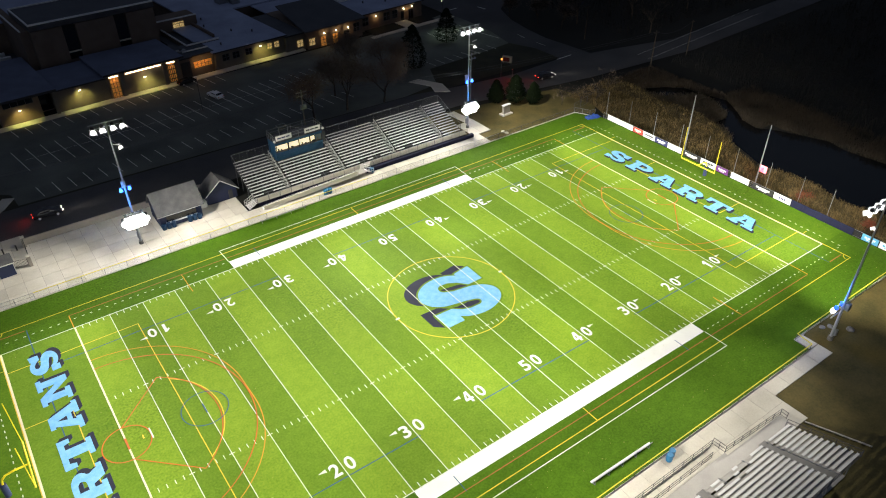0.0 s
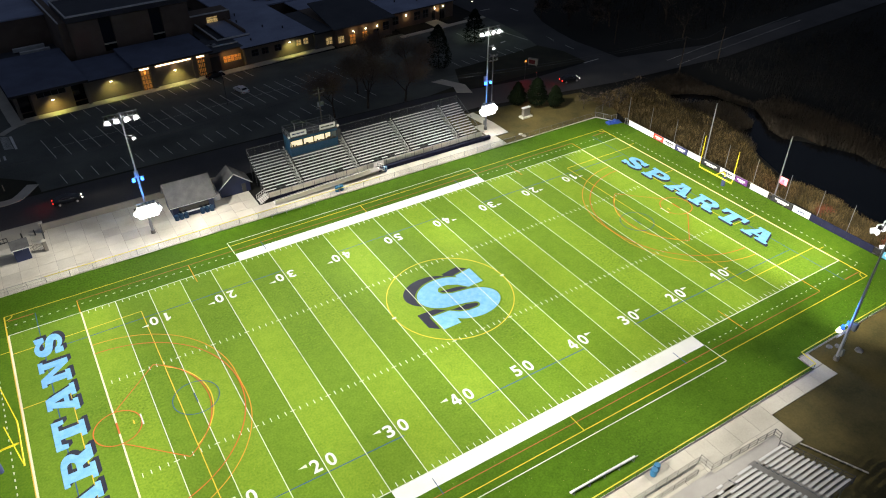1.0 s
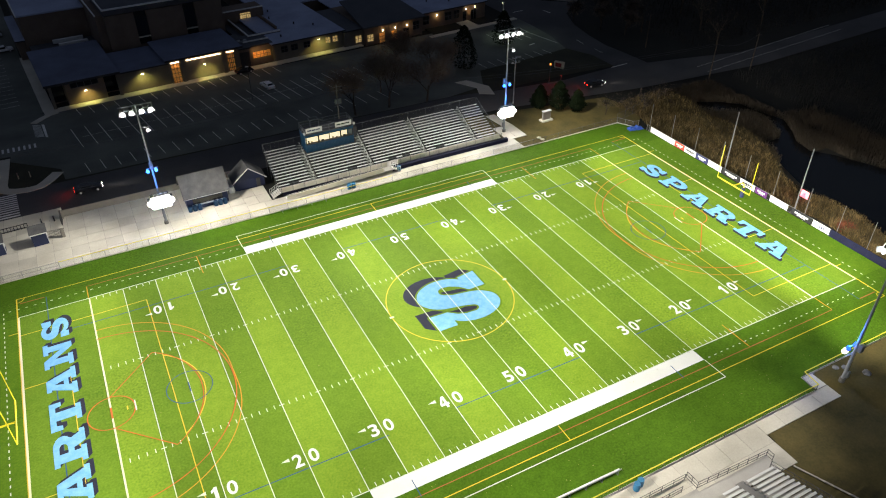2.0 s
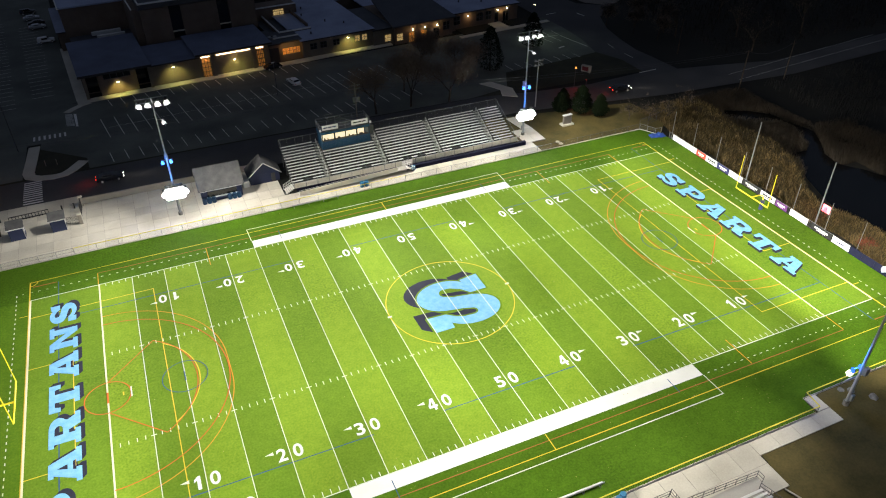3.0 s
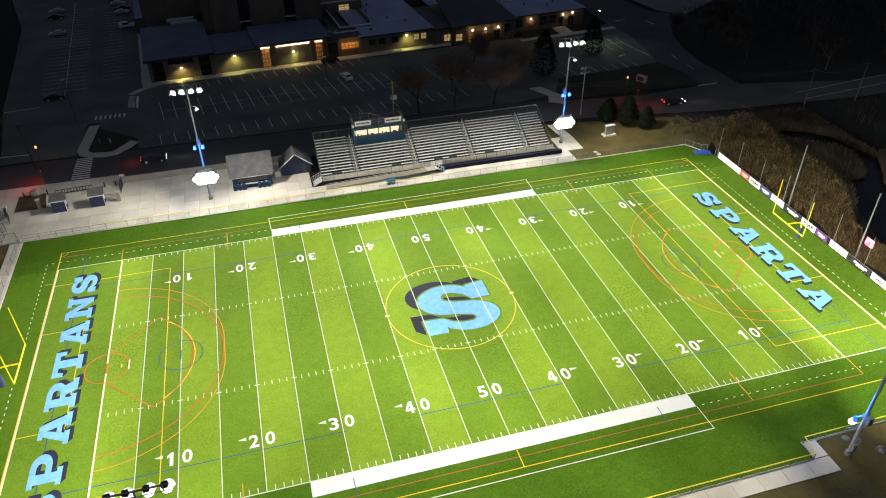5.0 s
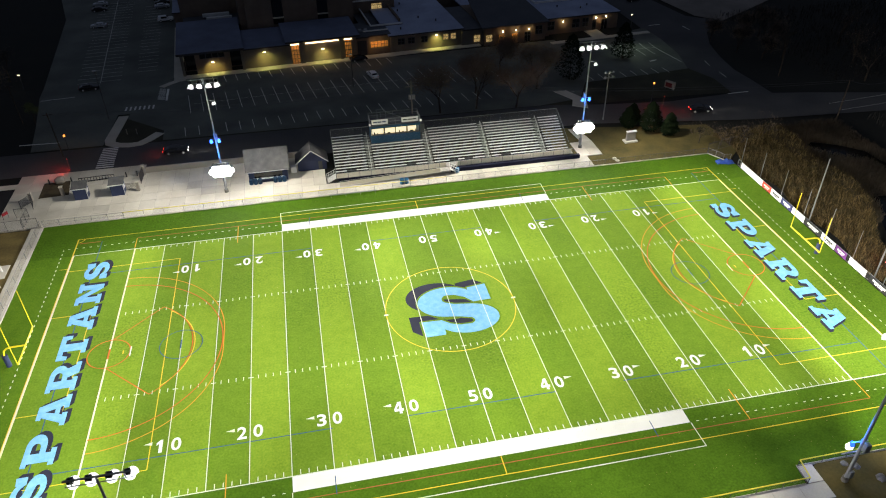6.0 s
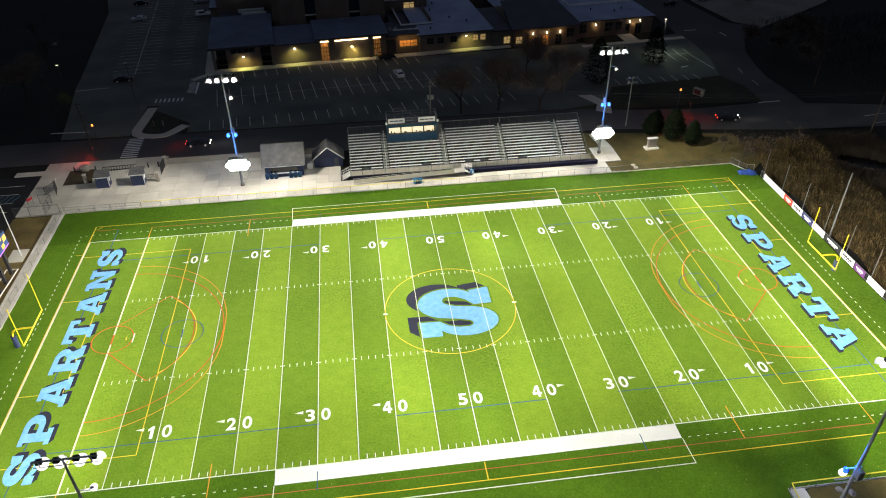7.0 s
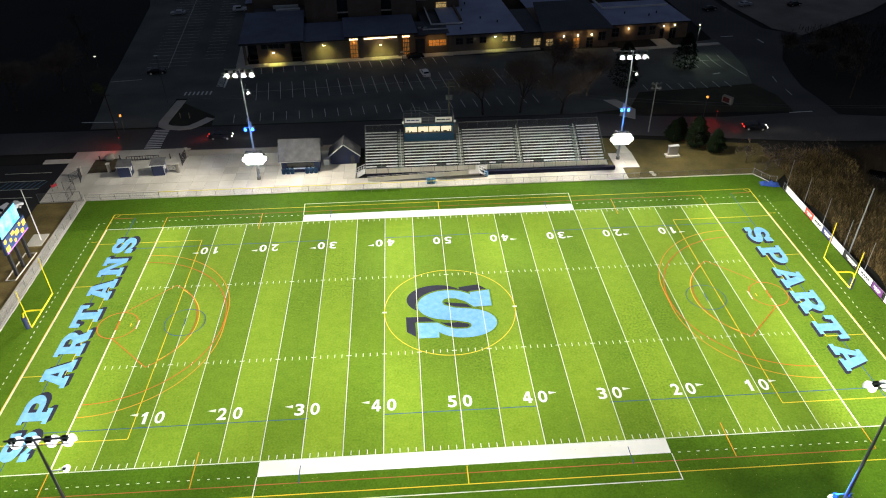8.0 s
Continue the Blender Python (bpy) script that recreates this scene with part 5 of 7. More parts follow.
def shed(name, x0, x1, y0, y1, eave, ridge, axis, label, wall_mat, over=0.35):
    ob = empty(name, pose(0, 0, PAVE), label, "shed")
    part("wall", boxes((x0, y0, 0, x1, y0 + 0.12, eave), (x0, y1 - 0.12, 0, x1, y1, eave), (x0, y0 + 0.12, 0, x0 + 0.12, y1 - 0.12, eave), (x1 - 0.12, y0 + 0.12, 0, x1, y1 - 0.12, eave)), wall_mat, ob)
    cx, cy = (x0 + x1) / 2, (y0 + y1) / 2
    if axis == "x":
        quads = [[(x0 - over, y0 - over, eave - 0.1), (x1 + over, y0 - over, eave - 0.1), (x1 + over, cy, ridge), (x0 - over, cy, ridge)], [(x0 - over, cy, ridge), (x1 + over, cy, ridge), (x1 + over, y1 + over, eave - 0.1), (x0 - over, y1 + over, eave - 0.1)]]
        gables = [[(x, y0 + 0.0, eave), (x, y1, eave), (x, cy, ridge - 0.12)] for x in (x0 + 0.02, x1 - 0.02)]
    else:
        quads = [[(x0 - over, y1 + over, eave - 0.1), (x0 - over, y0 - over, eave - 0.1), (cx, y0 - over, ridge), (cx, y1 + over, ridge)], [(cx, y1 + over, ridge), (cx, y0 - over, ridge), (x1 + over, y0 - over, eave - 0.1), (x1 + over, y1 + over, eave - 0.1)]]
        gables = [[(x0, y, eave), (x1, y, eave), (cx, y, ridge - 0.12)] for y in (y0 + 0.02, y1 - 0.02)]
    for q in quads:
        bm2 = bmesh.new()
        bm2.faces.new([bm2.verts.new(p) for p in q])
        bmesh.ops.recalc_face_normals(bm2, faces=bm2.faces)
        bmesh.ops.solidify(bm2, geom=bm2.faces[:], thickness=0.10)
        part("roof", bm2, M["shingle"], ob, "grey shingle roof slope")
        bm2 = bmesh.new()
        ps = [Vector(p) for p in q]
        if axis == "x":
            lo = sorted(ps, key=lambda p: p.z)[:2]
            rod(bm2, lo[0], lo[1], 0.07, n=6)
        else:
            fr = sorted(ps, key=lambda p: p.y)[:2]
            rod(bm2, fr[0], fr[1], 0.08, n=6)
        part("fascia", bm2, M["trimwhite"], ob, "white trim board")
    for gpts in gables:
        bm = bmesh.new()
        bm.faces.new([bm.verts.new(p) for p in gpts])
        bmesh.ops.recalc_face_normals(bm, faces=bm.faces)
        bmesh.ops.solidify(bm, geom=bm.faces[:], thickness=0.08)
        part("gable", bm, wall_mat, ob)
    return ob


hut = shed("concession_hut", -28.2, -21.3, 41.4, 46.6, 2.45, 5.5, "x", "concession hut with a grey shingle roof", M["navywall"], 0.45)
part("hatch", boxes((-27.2, 41.34, 0.95, -22.2, 41.38, 1.95)), M["glass"], hut, "dark serving hatch")
part("counter", boxes((-27.4, 41.0, 0.86, -22.0, 41.4, 0.94), bevel=0.01), M["trimwhite"], hut, "white serving counter")
hut = shed("storage_shed", -19.4, -14.1, 44.0, 47.2, 1.75, 4.1, "y", "navy gabled storage shed", M["navywall"])
part("door", boxes((-15.6, 43.90, 0, -14.9, 43.99, 1.7)), M["steel"], hut)
tagged(mesh_ob("utility_cabinet", boxes((-20.7, 43.6, 0.03, -19.7, 44.6, 1.2), bevel=0.03), M["trimwhite"]), "white utility cabinet between the sheds", "cabinet")


def barrel(x, y, z, tone, label, r=0.33, h=0.9):
    bm = bmesh.new()
    for z0, z1, a, b in ((0, 0.08, r * 0.94, r), (0.08, h - 0.08, r, r), (h - 0.08, h, r, r * 0.94)):
        rod(bm, (0, 0, z0), (0, 0, z1), a, b, 16)
    for zz in (h * 0.35, h * 0.66):
        rod(bm, (0, 0, zz - 0.03), (0, 0, zz + 0.03), r * 1.04, n=16)
    ob = mesh_ob("barrel", bm, tone, m=pose(x, y, z))
    return tagged(ob, label, "barrel", "plastic barrels")


for x in (-27.9, -27.1, -26.3, -23.6, -22.8, -22.0):
    barrel(x, 41.0, PAVE, M["tub"], "dark blue plastic barrel under the hut's eave", 0.36, 0.95)


for x, y in ((2.25, -37.6), (2.95, -37.35)):
    barrel(x, y, 0.02, M["plastic"], "teal plastic barrel beside the near fence", 0.36, 1.0)
for x in (-1.3, -0.45, 9.3):
    barrel(x, 35.4 if x < 5 else 37.2, PAVE, M["plastic"], "blue plastic barrel by the ramp", 0.38, 0.95)

# players' bench on the near side
bench = empty("bench", pose(-2.5, -34.9, 0, 0, 0, -1.0), "long white aluminium players' bench", "bench")
part("seat", boxes((-4.6, -0.16, 0.42, 4.6, 0.16, 0.48), bevel=0.01), M["trimwhite"], bench)
part("backrest", boxes((-4.6, -0.30, 0.72, 4.6, -0.26, 0.92), bevel=0.01), M["trimwhite"], bench)
for k in range(5):
    x = -4.2 + k * 2.1
    part("leg", boxes((x - 0.04, -0.30, 0, x + 0.04, 0.22, 0.05), (x - 0.03, -0.05, 0.05, x + 0.03, 0.05, 0.42), (x - 0.03, -0.30, 0.05, x + 0.03, -0.25, 0.92)), M["galv"], bench)
bench2 = empty("bench", pose(-10.3, 33.4, 0), "long dark bench by the far fence", "bench")
part("seat", boxes((-4.2, -0.15, 0.40, 4.2, 0.15, 0.46), bevel=0.01), M["galv"], bench2)
for k in range(4):
    x = -3.9 + k * 2.6
    part("leg", boxes((x - 0.04, -0.15, 0, x + 0.04, 0.15, 0.05), (x - 0.03, -0.04, 0.05, x + 0.03, 0.04, 0.40)), M["galv"], bench2)

# ---- near bleachers ----
near = empty("bleachers", pose(0, 0, 0), "aluminium bleachers with white planks behind a raised deck", "bleachers")
ND = 0.85
part("deck", boxes((-30, -43.3, ND - 0.1, 7.4, -40.9, ND), (7.4, -43.3, ND - 0.1, 17.2, -41.3, ND), (-30, -50.2, ND - 0.9, 16.0, -43.3, ND - 0.8)), M["deckgrey"], near, "grey metal walkway deck")
for i in range(13):
    y, z = -42.95 - i * 0.61, 1.3 + i * 0.2
    for x0, x1 in ((12.45, 16.35), (1.6, 11.2), (-9.4, 0.3), (-30, -10.7)):
        if i < 3 and x0 == 1.6:
            for a, b in (((9.0, 11.2), (5.8, 6.6), (2.2, 3.6)) if i == 0 else ((7.9, 11.2), (5.2, 6.0), (2.0, 3.4)) if i == 1 else ((6.3, 11.2), (1.6, 5.2))):
                part("seat_plank", boxes((a, y - 0.14, z - 0.05, b, y + 0.14, z), bevel=0.01), M["trimwhite"], near)
        else:
            part("seat_plank", boxes((x0, y - 0.14, z - 0.05, x1, y + 0.14, z), bevel=0.01), M["trimwhite"], near)
        part("foot_plank", boxes((x0, y + 0.15, z - 0.45, x1, y + 0.46, z - 0.40)), M["deckgrey"], near)
    for a in (11.85, 0.95, -10.0):
        part("aisle_step", boxes((a - 0.55, y - 0.1, z - 0.42, a + 0.55, y + 0.46, z - 0.36)), M["aisle"], near)
for x in (16.2, 12.3, 8.0, 4.0, 0.0, -4.0, -8.0):
    bm = bmesh.new()
    rod(bm, (x, -42.6, ND), (x, -50.5, 3.55), 0.06, n=6)
    for k in range(4):
        yy = -43.5 - k * 2.2
        rod(bm, (x, yy, 0), (x, yy, 0.9 + (-42.6 - yy) * 0.33), 0.05, n=6)
    part("frame", bm, M["galv"], near)


def near_rail(a, b, h=1.05, n=5):
    a, b = Vector(a), Vector(b)
    for k in (1.0, 0.55, 0.12):
        part("guard_rail", rod(bmesh.new(), a + Vector((0, 0, h * k)), b + Vector((0, 0, h * k)), 0.03, n=6), M["steel"], near)
    me = bpy.data.meshes.new("post")
    bm = rod(bmesh.new(), (0, 0, 0), (0, 0, h), 0.035, n=6)
    bm.to_mesh(me)
    bm.free()
    me.materials.append(M["steel"])
    for i in range(n + 1):
        shared("post", me, near, Matrix.Translation(a.lerp(b, i / n)))
    bm = bmesh.new()
    bm.faces.new([bm.verts.new(v) for v in (a, b, b + Vector((0, 0, h)), a + Vector((0, 0, h)))])
    part("mesh_panel", bm, M["wire"], near)


near_rail((17.2, -41.3, ND), (7.4, -40.9, ND), n=7)
near_rail((7.4, -40.9, ND), (7.6, -39.2, 0.5), n=2)
near_rail((7.6, -39.1, 0.02), (-12, -39.1, 0.02), n=12)
near_rail((5.8, -40.4, 0.6), (-12, -40.4, 0.2), n=10)
near_rail((16.3, -42.6, ND), (16.35, -50.6, 3.4), n=6)
near_rail((16.35, -50.6, 3.4), (-30, -50.6, 3.4), n=24)
near_rail((17.2, -41.3, ND), (17.2, -42.1, ND), n=1)
part("deck_skirt", boxes((-30, -41.0, 0.0, 7.4, -40.9, ND - 0.1), (7.4, -41.4, 0.0, 17.2, -41.3, ND - 0.1)), M["block"], near)
tagged(mesh_ob("kerb", boxes((-0.08, 0, -0.05, 0.08, 7.1, 0.06)), M["concrete"], m=pose(19.5, -43.3, 0, 0, 0, 180 + 23)), "pale edging strip beside the bleachers", "kerb", kind="structure")
bm = bmesh.new()
for k, (x, y, r) in enumerate(((37.6, -35.9, 0.45), (36.6, -35.3, 0.4), (39.2, -37.8, 0.55))):
    b2 = bmesh.new()
    bmesh.ops.create_icosphere(b2, subdivisions=2, radius=r)
    for v in b2.verts:
        v.co *= 1 + 0.35 * noise.noise(v.co * 2.2 + Vector((k * 7.0, 0, 0)))
        v.co.z = max(-0.1, v.co.z * 0.55)
    tagged(mesh_ob("rock", b2, M["stone"], m=pose(x, y, 0, 0, 0, 40 * k)), "weathered grey boulder on the brown grass", "rock", "boulders")

# ---- scoreboard and flagpole ----
sb = empty("scoreboard", pose(-64.3, 0, 0), "video scoreboard with lit panels on dark posts", "scoreboard")
for y in (13.0, 15.3, 17.7):
    part("post", boxes((-0.45, y - 0.22, -0.2, -0.05, y + 0.22, 6.4)), M["black"], sb)
part("cabinet", boxes((-0.30, 12.2, 4.0, 0.12, 19.7, 6.5), bevel=0.04), M["navywall"], sb)
part("video_frame", boxes((-0.30, 12.3, 6.55, 0.12, 18.7, 9.45), bevel=0.04), M["black"], sb)
screen = mat("screen", (0.02, 0.35, 0.75), (0.35, 0.75, 0.95), 2.0, 0.4, emit=1.6, fine=1.2)
part("screen", boxes((0.13, 12.45, 6.7, 0.15, 18.55, 9.3)), screen, sb, "glowing blue video screen")
gold = mat("score_gold", (1.0, 0.50, 0.03), (1.0, 0.62, 0.08), 0.7, 0.4, emit=1.5, fine=3)
slate = mat("score_blue", (0.03, 0.06, 0.16), (0.04, 0.08, 0.2), 0.7, 0.4, emit=0.6, fine=3)
for j in range(3):
    part("score_panel", boxes((0.13, 12.35, 4.12 + j * 0.78, 0.15, 19.55, 4.84 + j * 0.78), bevel=0.005), slate, sb, "dark blue score panel")
for y, z, w, h in ((12.9, 6.0, 0.7, 0.55), (13.0, 4.75, 1.0, 0.8), (14.3, 5.4, 0.55, 0.5), (15.3, 6.0, 0.9, 0.5), (15.4, 4.7, 0.5, 0.5), (16.4, 5.5, 1.1, 0.7), (17.7, 6.05, 0.6, 0.45), (17.9, 4.8, 0.8, 0.6), (18.9, 5.6, 0.9, 0.8)):
    part("score_digits", boxes((0.16, y - w / 2, z - h / 2, 0.19, y + w / 2, z + h / 2), bevel=0.012), gold, sb, "glowing amber score digits")
part("score_bar", boxes((0.16, 12.4, 4.14, 0.19, 19.5, 4.28)), mat("score_violet", (0.45, 0.12, 0.85), (0.55, 0.2, 0.95), 1, 0.5, emit=1.0), sb, "glowing violet strip")
flag = empty("flagpole", pose(-64.6, 22.3, 0), "white flagpole on a concrete pad", "flagpole")
part("pole", rod(bmesh.new(), (0, 0, 0.0), (0, 0, 9.2), 0.09, 0.05, 10), M["trimwhite"], flag)
part("finial", rod(bmesh.new(), (0, 0, 9.2), (0, 0, 9.35), 0.09, 0.02, 8), M["trimwhite"], flag)
tagged(mesh_ob("pavement", boxes((-66.4, 20.6, -0.15, -63.95, 24.0, 0.0)), M["concrete"]), "concrete pad round the flagpole", "pavement", kind="structure")
bm = bmesh.new()
pts = [(-65.6, 11.6), (-63.9 - 0.3, 11.6), (-64.0 + 0.1, 18.6), (-65.6, 18.6)]
for a, b in zip(pts, pts[1:] + pts[:1]):
    rod(bm, (*a, 0), (*b, 0), 0.09, n=6)
tagged(mesh_ob("bed_edging", bm, M["concrete"]), "pale edging round the scoreboard bed", "edging")

# ---- entrance plaza ----


def booth(x, y):
    ob = empty("ticket_booth", pose(x, y, PAVE, 0, 0, 2), "small navy ticket booth with a grey roof", "ticket booth", "ticket booths")
    part("wall", boxes((-1.1, -0.9, 0, 1.1, 0.9, 2.15), bevel=0.02), M["navywall"], ob)
    bm = bmesh.new()
    q = [(-1.3, -1.15, 2.25), (1.3, -1.15, 2.25), (1.3, 1.15, 2.75), (-1.3, 1.15, 2.75)]
    bm.faces.new([bm.verts.new(p) for p in q])
    bmesh.ops.recalc_face_normals(bm, faces=bm.faces)
    bmesh.ops.solidify(bm, geom=bm.faces[:], thickness=0.10)
    part("roof", bm, M["shingle"], ob)
    part("fascia", boxes((-1.3, -1.18, 2.12, 1.3, -1.14, 2.27)), M["trimwhite"], ob, "white trim board")
    part("corner_trim", boxes((1.08, -0.93, 0, 1.14, -0.80, 2.15)), M["trimwhite"], ob)
    part("window", boxes((1.10, -0.4, 1.0, 1.13, 0.4, 1.7), bevel=0.01), M["trimwhite"], ob)
    return ob


booth(-57.0, 42.9)
booth(-50.9, 43.0)
tagged(mesh_ob("low_wall", boxes((-47.3, 49.75, -0.2, -18.5, 50.0, 1.1)), M["block"]), "pale block wall at the back of the plaza", "wall", kind="structure")


def pillar(x, y):
    ob = empty("gate_pillar", pose(x, y, PAVE), "square stone gate pillar with a cap", "pillar", "gate pillars")
    part("shaft", boxes((-0.26, -0.26, 0, 0.26, 0.26, 1.75), bevel=0.02), M["block"], ob)
    part("cap", boxes((-0.34, -0.34, 1.75, 0.34, 0.34, 1.88), bevel=0.03), M["concrete"], ob)


for x, y in ((-47.4, 49.2), (-47.6, 43.2), (-60.5, 44.2), (-65.4, 43.2)):
    pillar(x, y)


def gate(x0, y0, x1, y1, h=1.9):
    ob = empty("gate", label="black metal picket gate standing open", category="gate")
    a, b = Vector((x0, y0, PAVE)), Vector((x1, y1, PAVE))
    bm = bmesh.new()
    for z in (0.15, h):
        rod(bm, a + Vector((0, 0, z)), b + Vector((0, 0, z)), 0.03, n=6)
    for e in (a, b):
        rod(bm, e, e + Vector((0, 0, h)), 0.045, n=6)
    part("gate_frame", bm, M["black"], ob)
    n = max(3, round((b - a).length / 0.16))
    for k in range(1, n):
        p = a.lerp(b, k / n)
        part("picket", rod(bmesh.new(), p + Vector((0, 0, 0.15)), p + Vector((0, 0, h)), 0.026, n=4), M["black"], ob)


gate(-47.4, 48.6, -47.5, 45.6)
gate(-50.0, 43.9, -47.9, 43.4, 1.3)
gate(-65.2, 43.0, -64.6, 40.6)
gate(-65.2, 43.2, -66.6, 41.0, 1.5)
fence("fence", [(-69.4, 34.0), (-62.2, 34.3)], 1.8, 2.4, M["steel"], "dark entry fence beside the walk")
fence("fence", [(-64.6, 34.6), (-64.6, 38.0), (-66.6, 38.0)], 1.8, 1.7, M["steel"], "dark metal entry railing beside the walk")
ob = empty("bike_rack", pose(-55.6, 48.6, PAVE, 0, 0, 3), "long black metal rack by the kerb", "rack")
bm = bmesh.new()
for z in (0.15, 0.85):
    rod(bm, (-3.0, 0, z), (3.0, 0, z), 0.075, n=6)
part("rail", bm, M["black"], ob)
for k in range(13):
    part("bar", rod(bmesh.new(), (-3 + k * 0.5, 0, 0), (-3 + k * 0.5, 0, 0.85), 0.055, n=6), M["black"], ob)
for k in range(9):
    x = -63.8 + k * 1.9
    if -59.5 < x < -52:
        continue
    tagged(mesh_ob("bollard", rod(bmesh.new(), (0, 0, 0), (0, 0, 1.0), 0.13, 0.11, 10), M["black"], m=pose(x, 49.0 - 0.02 * k, PAVE)), "short black metal bollard by the kerb", "bollard", "bollards")
bm = bmesh.new()
bmesh.ops.create_icosphere(bm, subdivisions=2, radius=1.0)
for v in bm.verts:
    v.co *= 1 + 0.25 * noise.noise(v.co * 1.7)
    v.co.z = v.co.z * 0.7 + 0.5
tagged(mesh_ob("rock", bm, M["block"], m=pose(-62.0, 49.4, 0, 0, 0, 20)), "large grey boulder by the walk", "rock", "boulders")


tagged(mesh_ob("planting_bed", sheet([(-64.8, 49.4), (-60.4, 49.6), (-59.6, 44.3), (-64.6, 44.0)], 0.055, 0.08), M["mulch"]), "brown mulch bed with dry stems by the entry", "planting bed", kind="structure")
board = empty("entry_banner", pose(-68.2, 38.2, PAVE, 0, 0, 55), "small red banner hung on the entry fence", "banner")
part("cloth", boxes((-0.55, -0.02, 0.7, 0.55, 0.02, 1.25), bevel=0.008), mat("banner_crimson", (0.30, 0.012, 0.02), (0.22, 0.01, 0.016), 1, 0.8, fine=6), board)
for wx in (-0.5, 0.5):
    part("post", rod(bmesh.new(), (wx, 0.06, 0), (wx, 0.06, 1.6), 0.03, n=6), M["steel"], board)


for x, y in ((-53.6, 69.5), (-51.6, 69.2)):
    tagged(mesh_ob("marker_post", boxes((-0.08, -0.08, 0, 0.08, 0.08, 1.2), bevel=0.02), M["timber"], m=pose(x, y, zg(y) - 0.16)), "thin weathered wooden post in the kerbed island", "post", "marker posts")

# posts with red lamps, added to put the red glow on the asphalt
for x, y in ((-61.5, 54.5), (59.5, 56.5)):
    ob = empty("red_glow_post", pose(x, y, -0.1), "added roadside post with a small red lamp", "beacon", "crossing beacons")
    part("post", rod(bmesh.new(), (0, 0, 0), (0, 0, 2.3), 0.04, n=8), M["steel"], ob)
    part("lamp", rod(bmesh.new(), (0, -0.05, 2.15), (0, 0.05, 2.15), 0.06, n=10), mat("red_glow_lens", (1.0, 0.03, 0.02), None, 1, 0.5, emit=1.5), ob, "glowing red lamp")
    lamp("red_road_fill", "SPOT", 420.0, (1.0, 0.03, 0.015), look((x, y - 0.3, 2.3), (x - 3.0, y - 1.0, -0.2)), angle=125, blend=0.7, size=0.02)
# ---- school ----
SCH = pose(-43.5, 105.3, -3.0, 0, 0, 5)
school = empty("school_building", SCH, "low brick school with flat roofs and lit entrances", "school")


def wing(u0, u1, v0, v1, h, wall_mat, roof_mat, over=0.5, trim=True, lip=0.35):
    part("wall", boxes((u0, v0, -0.6, u1, v1, h - lip)), wall_mat, school)
    part("roof", boxes((u0 - over, v0 - over, h - lip, u1 + over, v1 + over * 0.3, h), bevel=0.03), roof_mat, school)
    if trim:
        part("fascia", boxes((u0 - over - 0.04, v0 - over - 0.05, h - lip + 0.03, u1 + over + 0.04, v0 - over - 0.01, h - 0.02)), M["black"], school, "dark fascia board")


def pane(u0, u1, h0, h1, v, glow, bars=2, cross=2, name="window"):
    w = part(name, boxes((u0, v - 0.06, h0, u1, v - 0.02, h1)), glow, school, "lit window" if glow != M["glass"] else "dark window")
    bm = bmesh.new()
    for k in range(bars + 1):
        u = u0 + (u1 - u0) * k / bars
        box(bm, u - 0.05, v - 0.10, h0, u + 0.05, v - 0.065, h1)
    for k in range(cross + 1):
        z = h0 + (h1 - h0) * k / cross
        box(bm, u0, v - 0.095, z - 0.045, u1, v - 0.066, z + 0.045)
    part("frame", bm, M["steel"], w)


wing(1.2, 9.7, 0.3, 24, 6.0, M["brick"], M["darkroof"], over=0.05, trim=False)
part("roof", boxes((-3.0, -1.0, 5.55, 13.3, 25, 6.02), bevel=0.04), M["slateroof"], school)
part("fascia", boxes((-3.05, -1.06, 5.45, 13.35, -1.01, 5.98)), M["black"], school)
part("wall", boxes((-1.6, 4.0, -0.6, 1.2, 24, 5.5), (9.7, 4.0, -0.6, 13.0, 24, 5.5)), M["brick"], school)
part("door_recess", boxes((-1.4, 3.9, 0, 1.1, 3.98, 4.2)), M["glass"], school)
part("door_recess", boxes((9.8, 3.9, 0, 12.8, 3.98, 4.6)), M["glass"], school)
for u in (-1.9, 12.7):
    part("column", boxes((u - 0.35, -0.4, -0.3, u + 0.35, 0.4, 5.5), bevel=0.03), M["schoolblock"], school)
pane(2.4, 8.4, 3.9, 5.2, 0.3, M["glass"], 4, 1)
wing(13.0, 24.6, 0.4, 15, 5.3, M["schoolblock"], M["slateroof"])
wing(24.6, 42.0, 0.0, 15, 6.2, M["schoolblock"], M["slateroof"], over=0.9, lip=0.45)
part("entrance", boxes((25.0, -0.16, 0.1, 27.1, -0.06, 4.9)), M["litwarm"], school, "warm lit glass entrance")
bm = bmesh.new()
for k in range(4):
    box(bm, 25.0 + k * 0.68, -0.24, 0.1, 25.08 + k * 0.68, -0.17, 4.9)
for z in (0.3, 1.4, 2.5, 3.6, 4.8):
    box(bm, 25.0, -0.23, z, 27.1, -0.17, z + 0.08)
part("frame", bm, M["black"], school)
part("entrance", boxes((38.8, -0.16, 0.4, 40.7, -0.06, 5.0)), M["litwarm"], school, "dim lit glass entrance")
bm = bmesh.new()
for k in range(5):
    box(bm, 38.8 + k * 0.44, -0.24, 0.4, 38.96 + k * 0.44, -0.17, 5.0)
for z in (1.0, 2.2, 3.4, 4.4):
    box(bm, 38.8, -0.23, z, 40.7, -0.17, z + 0.2)
part("frame", bm, M["black"], school)
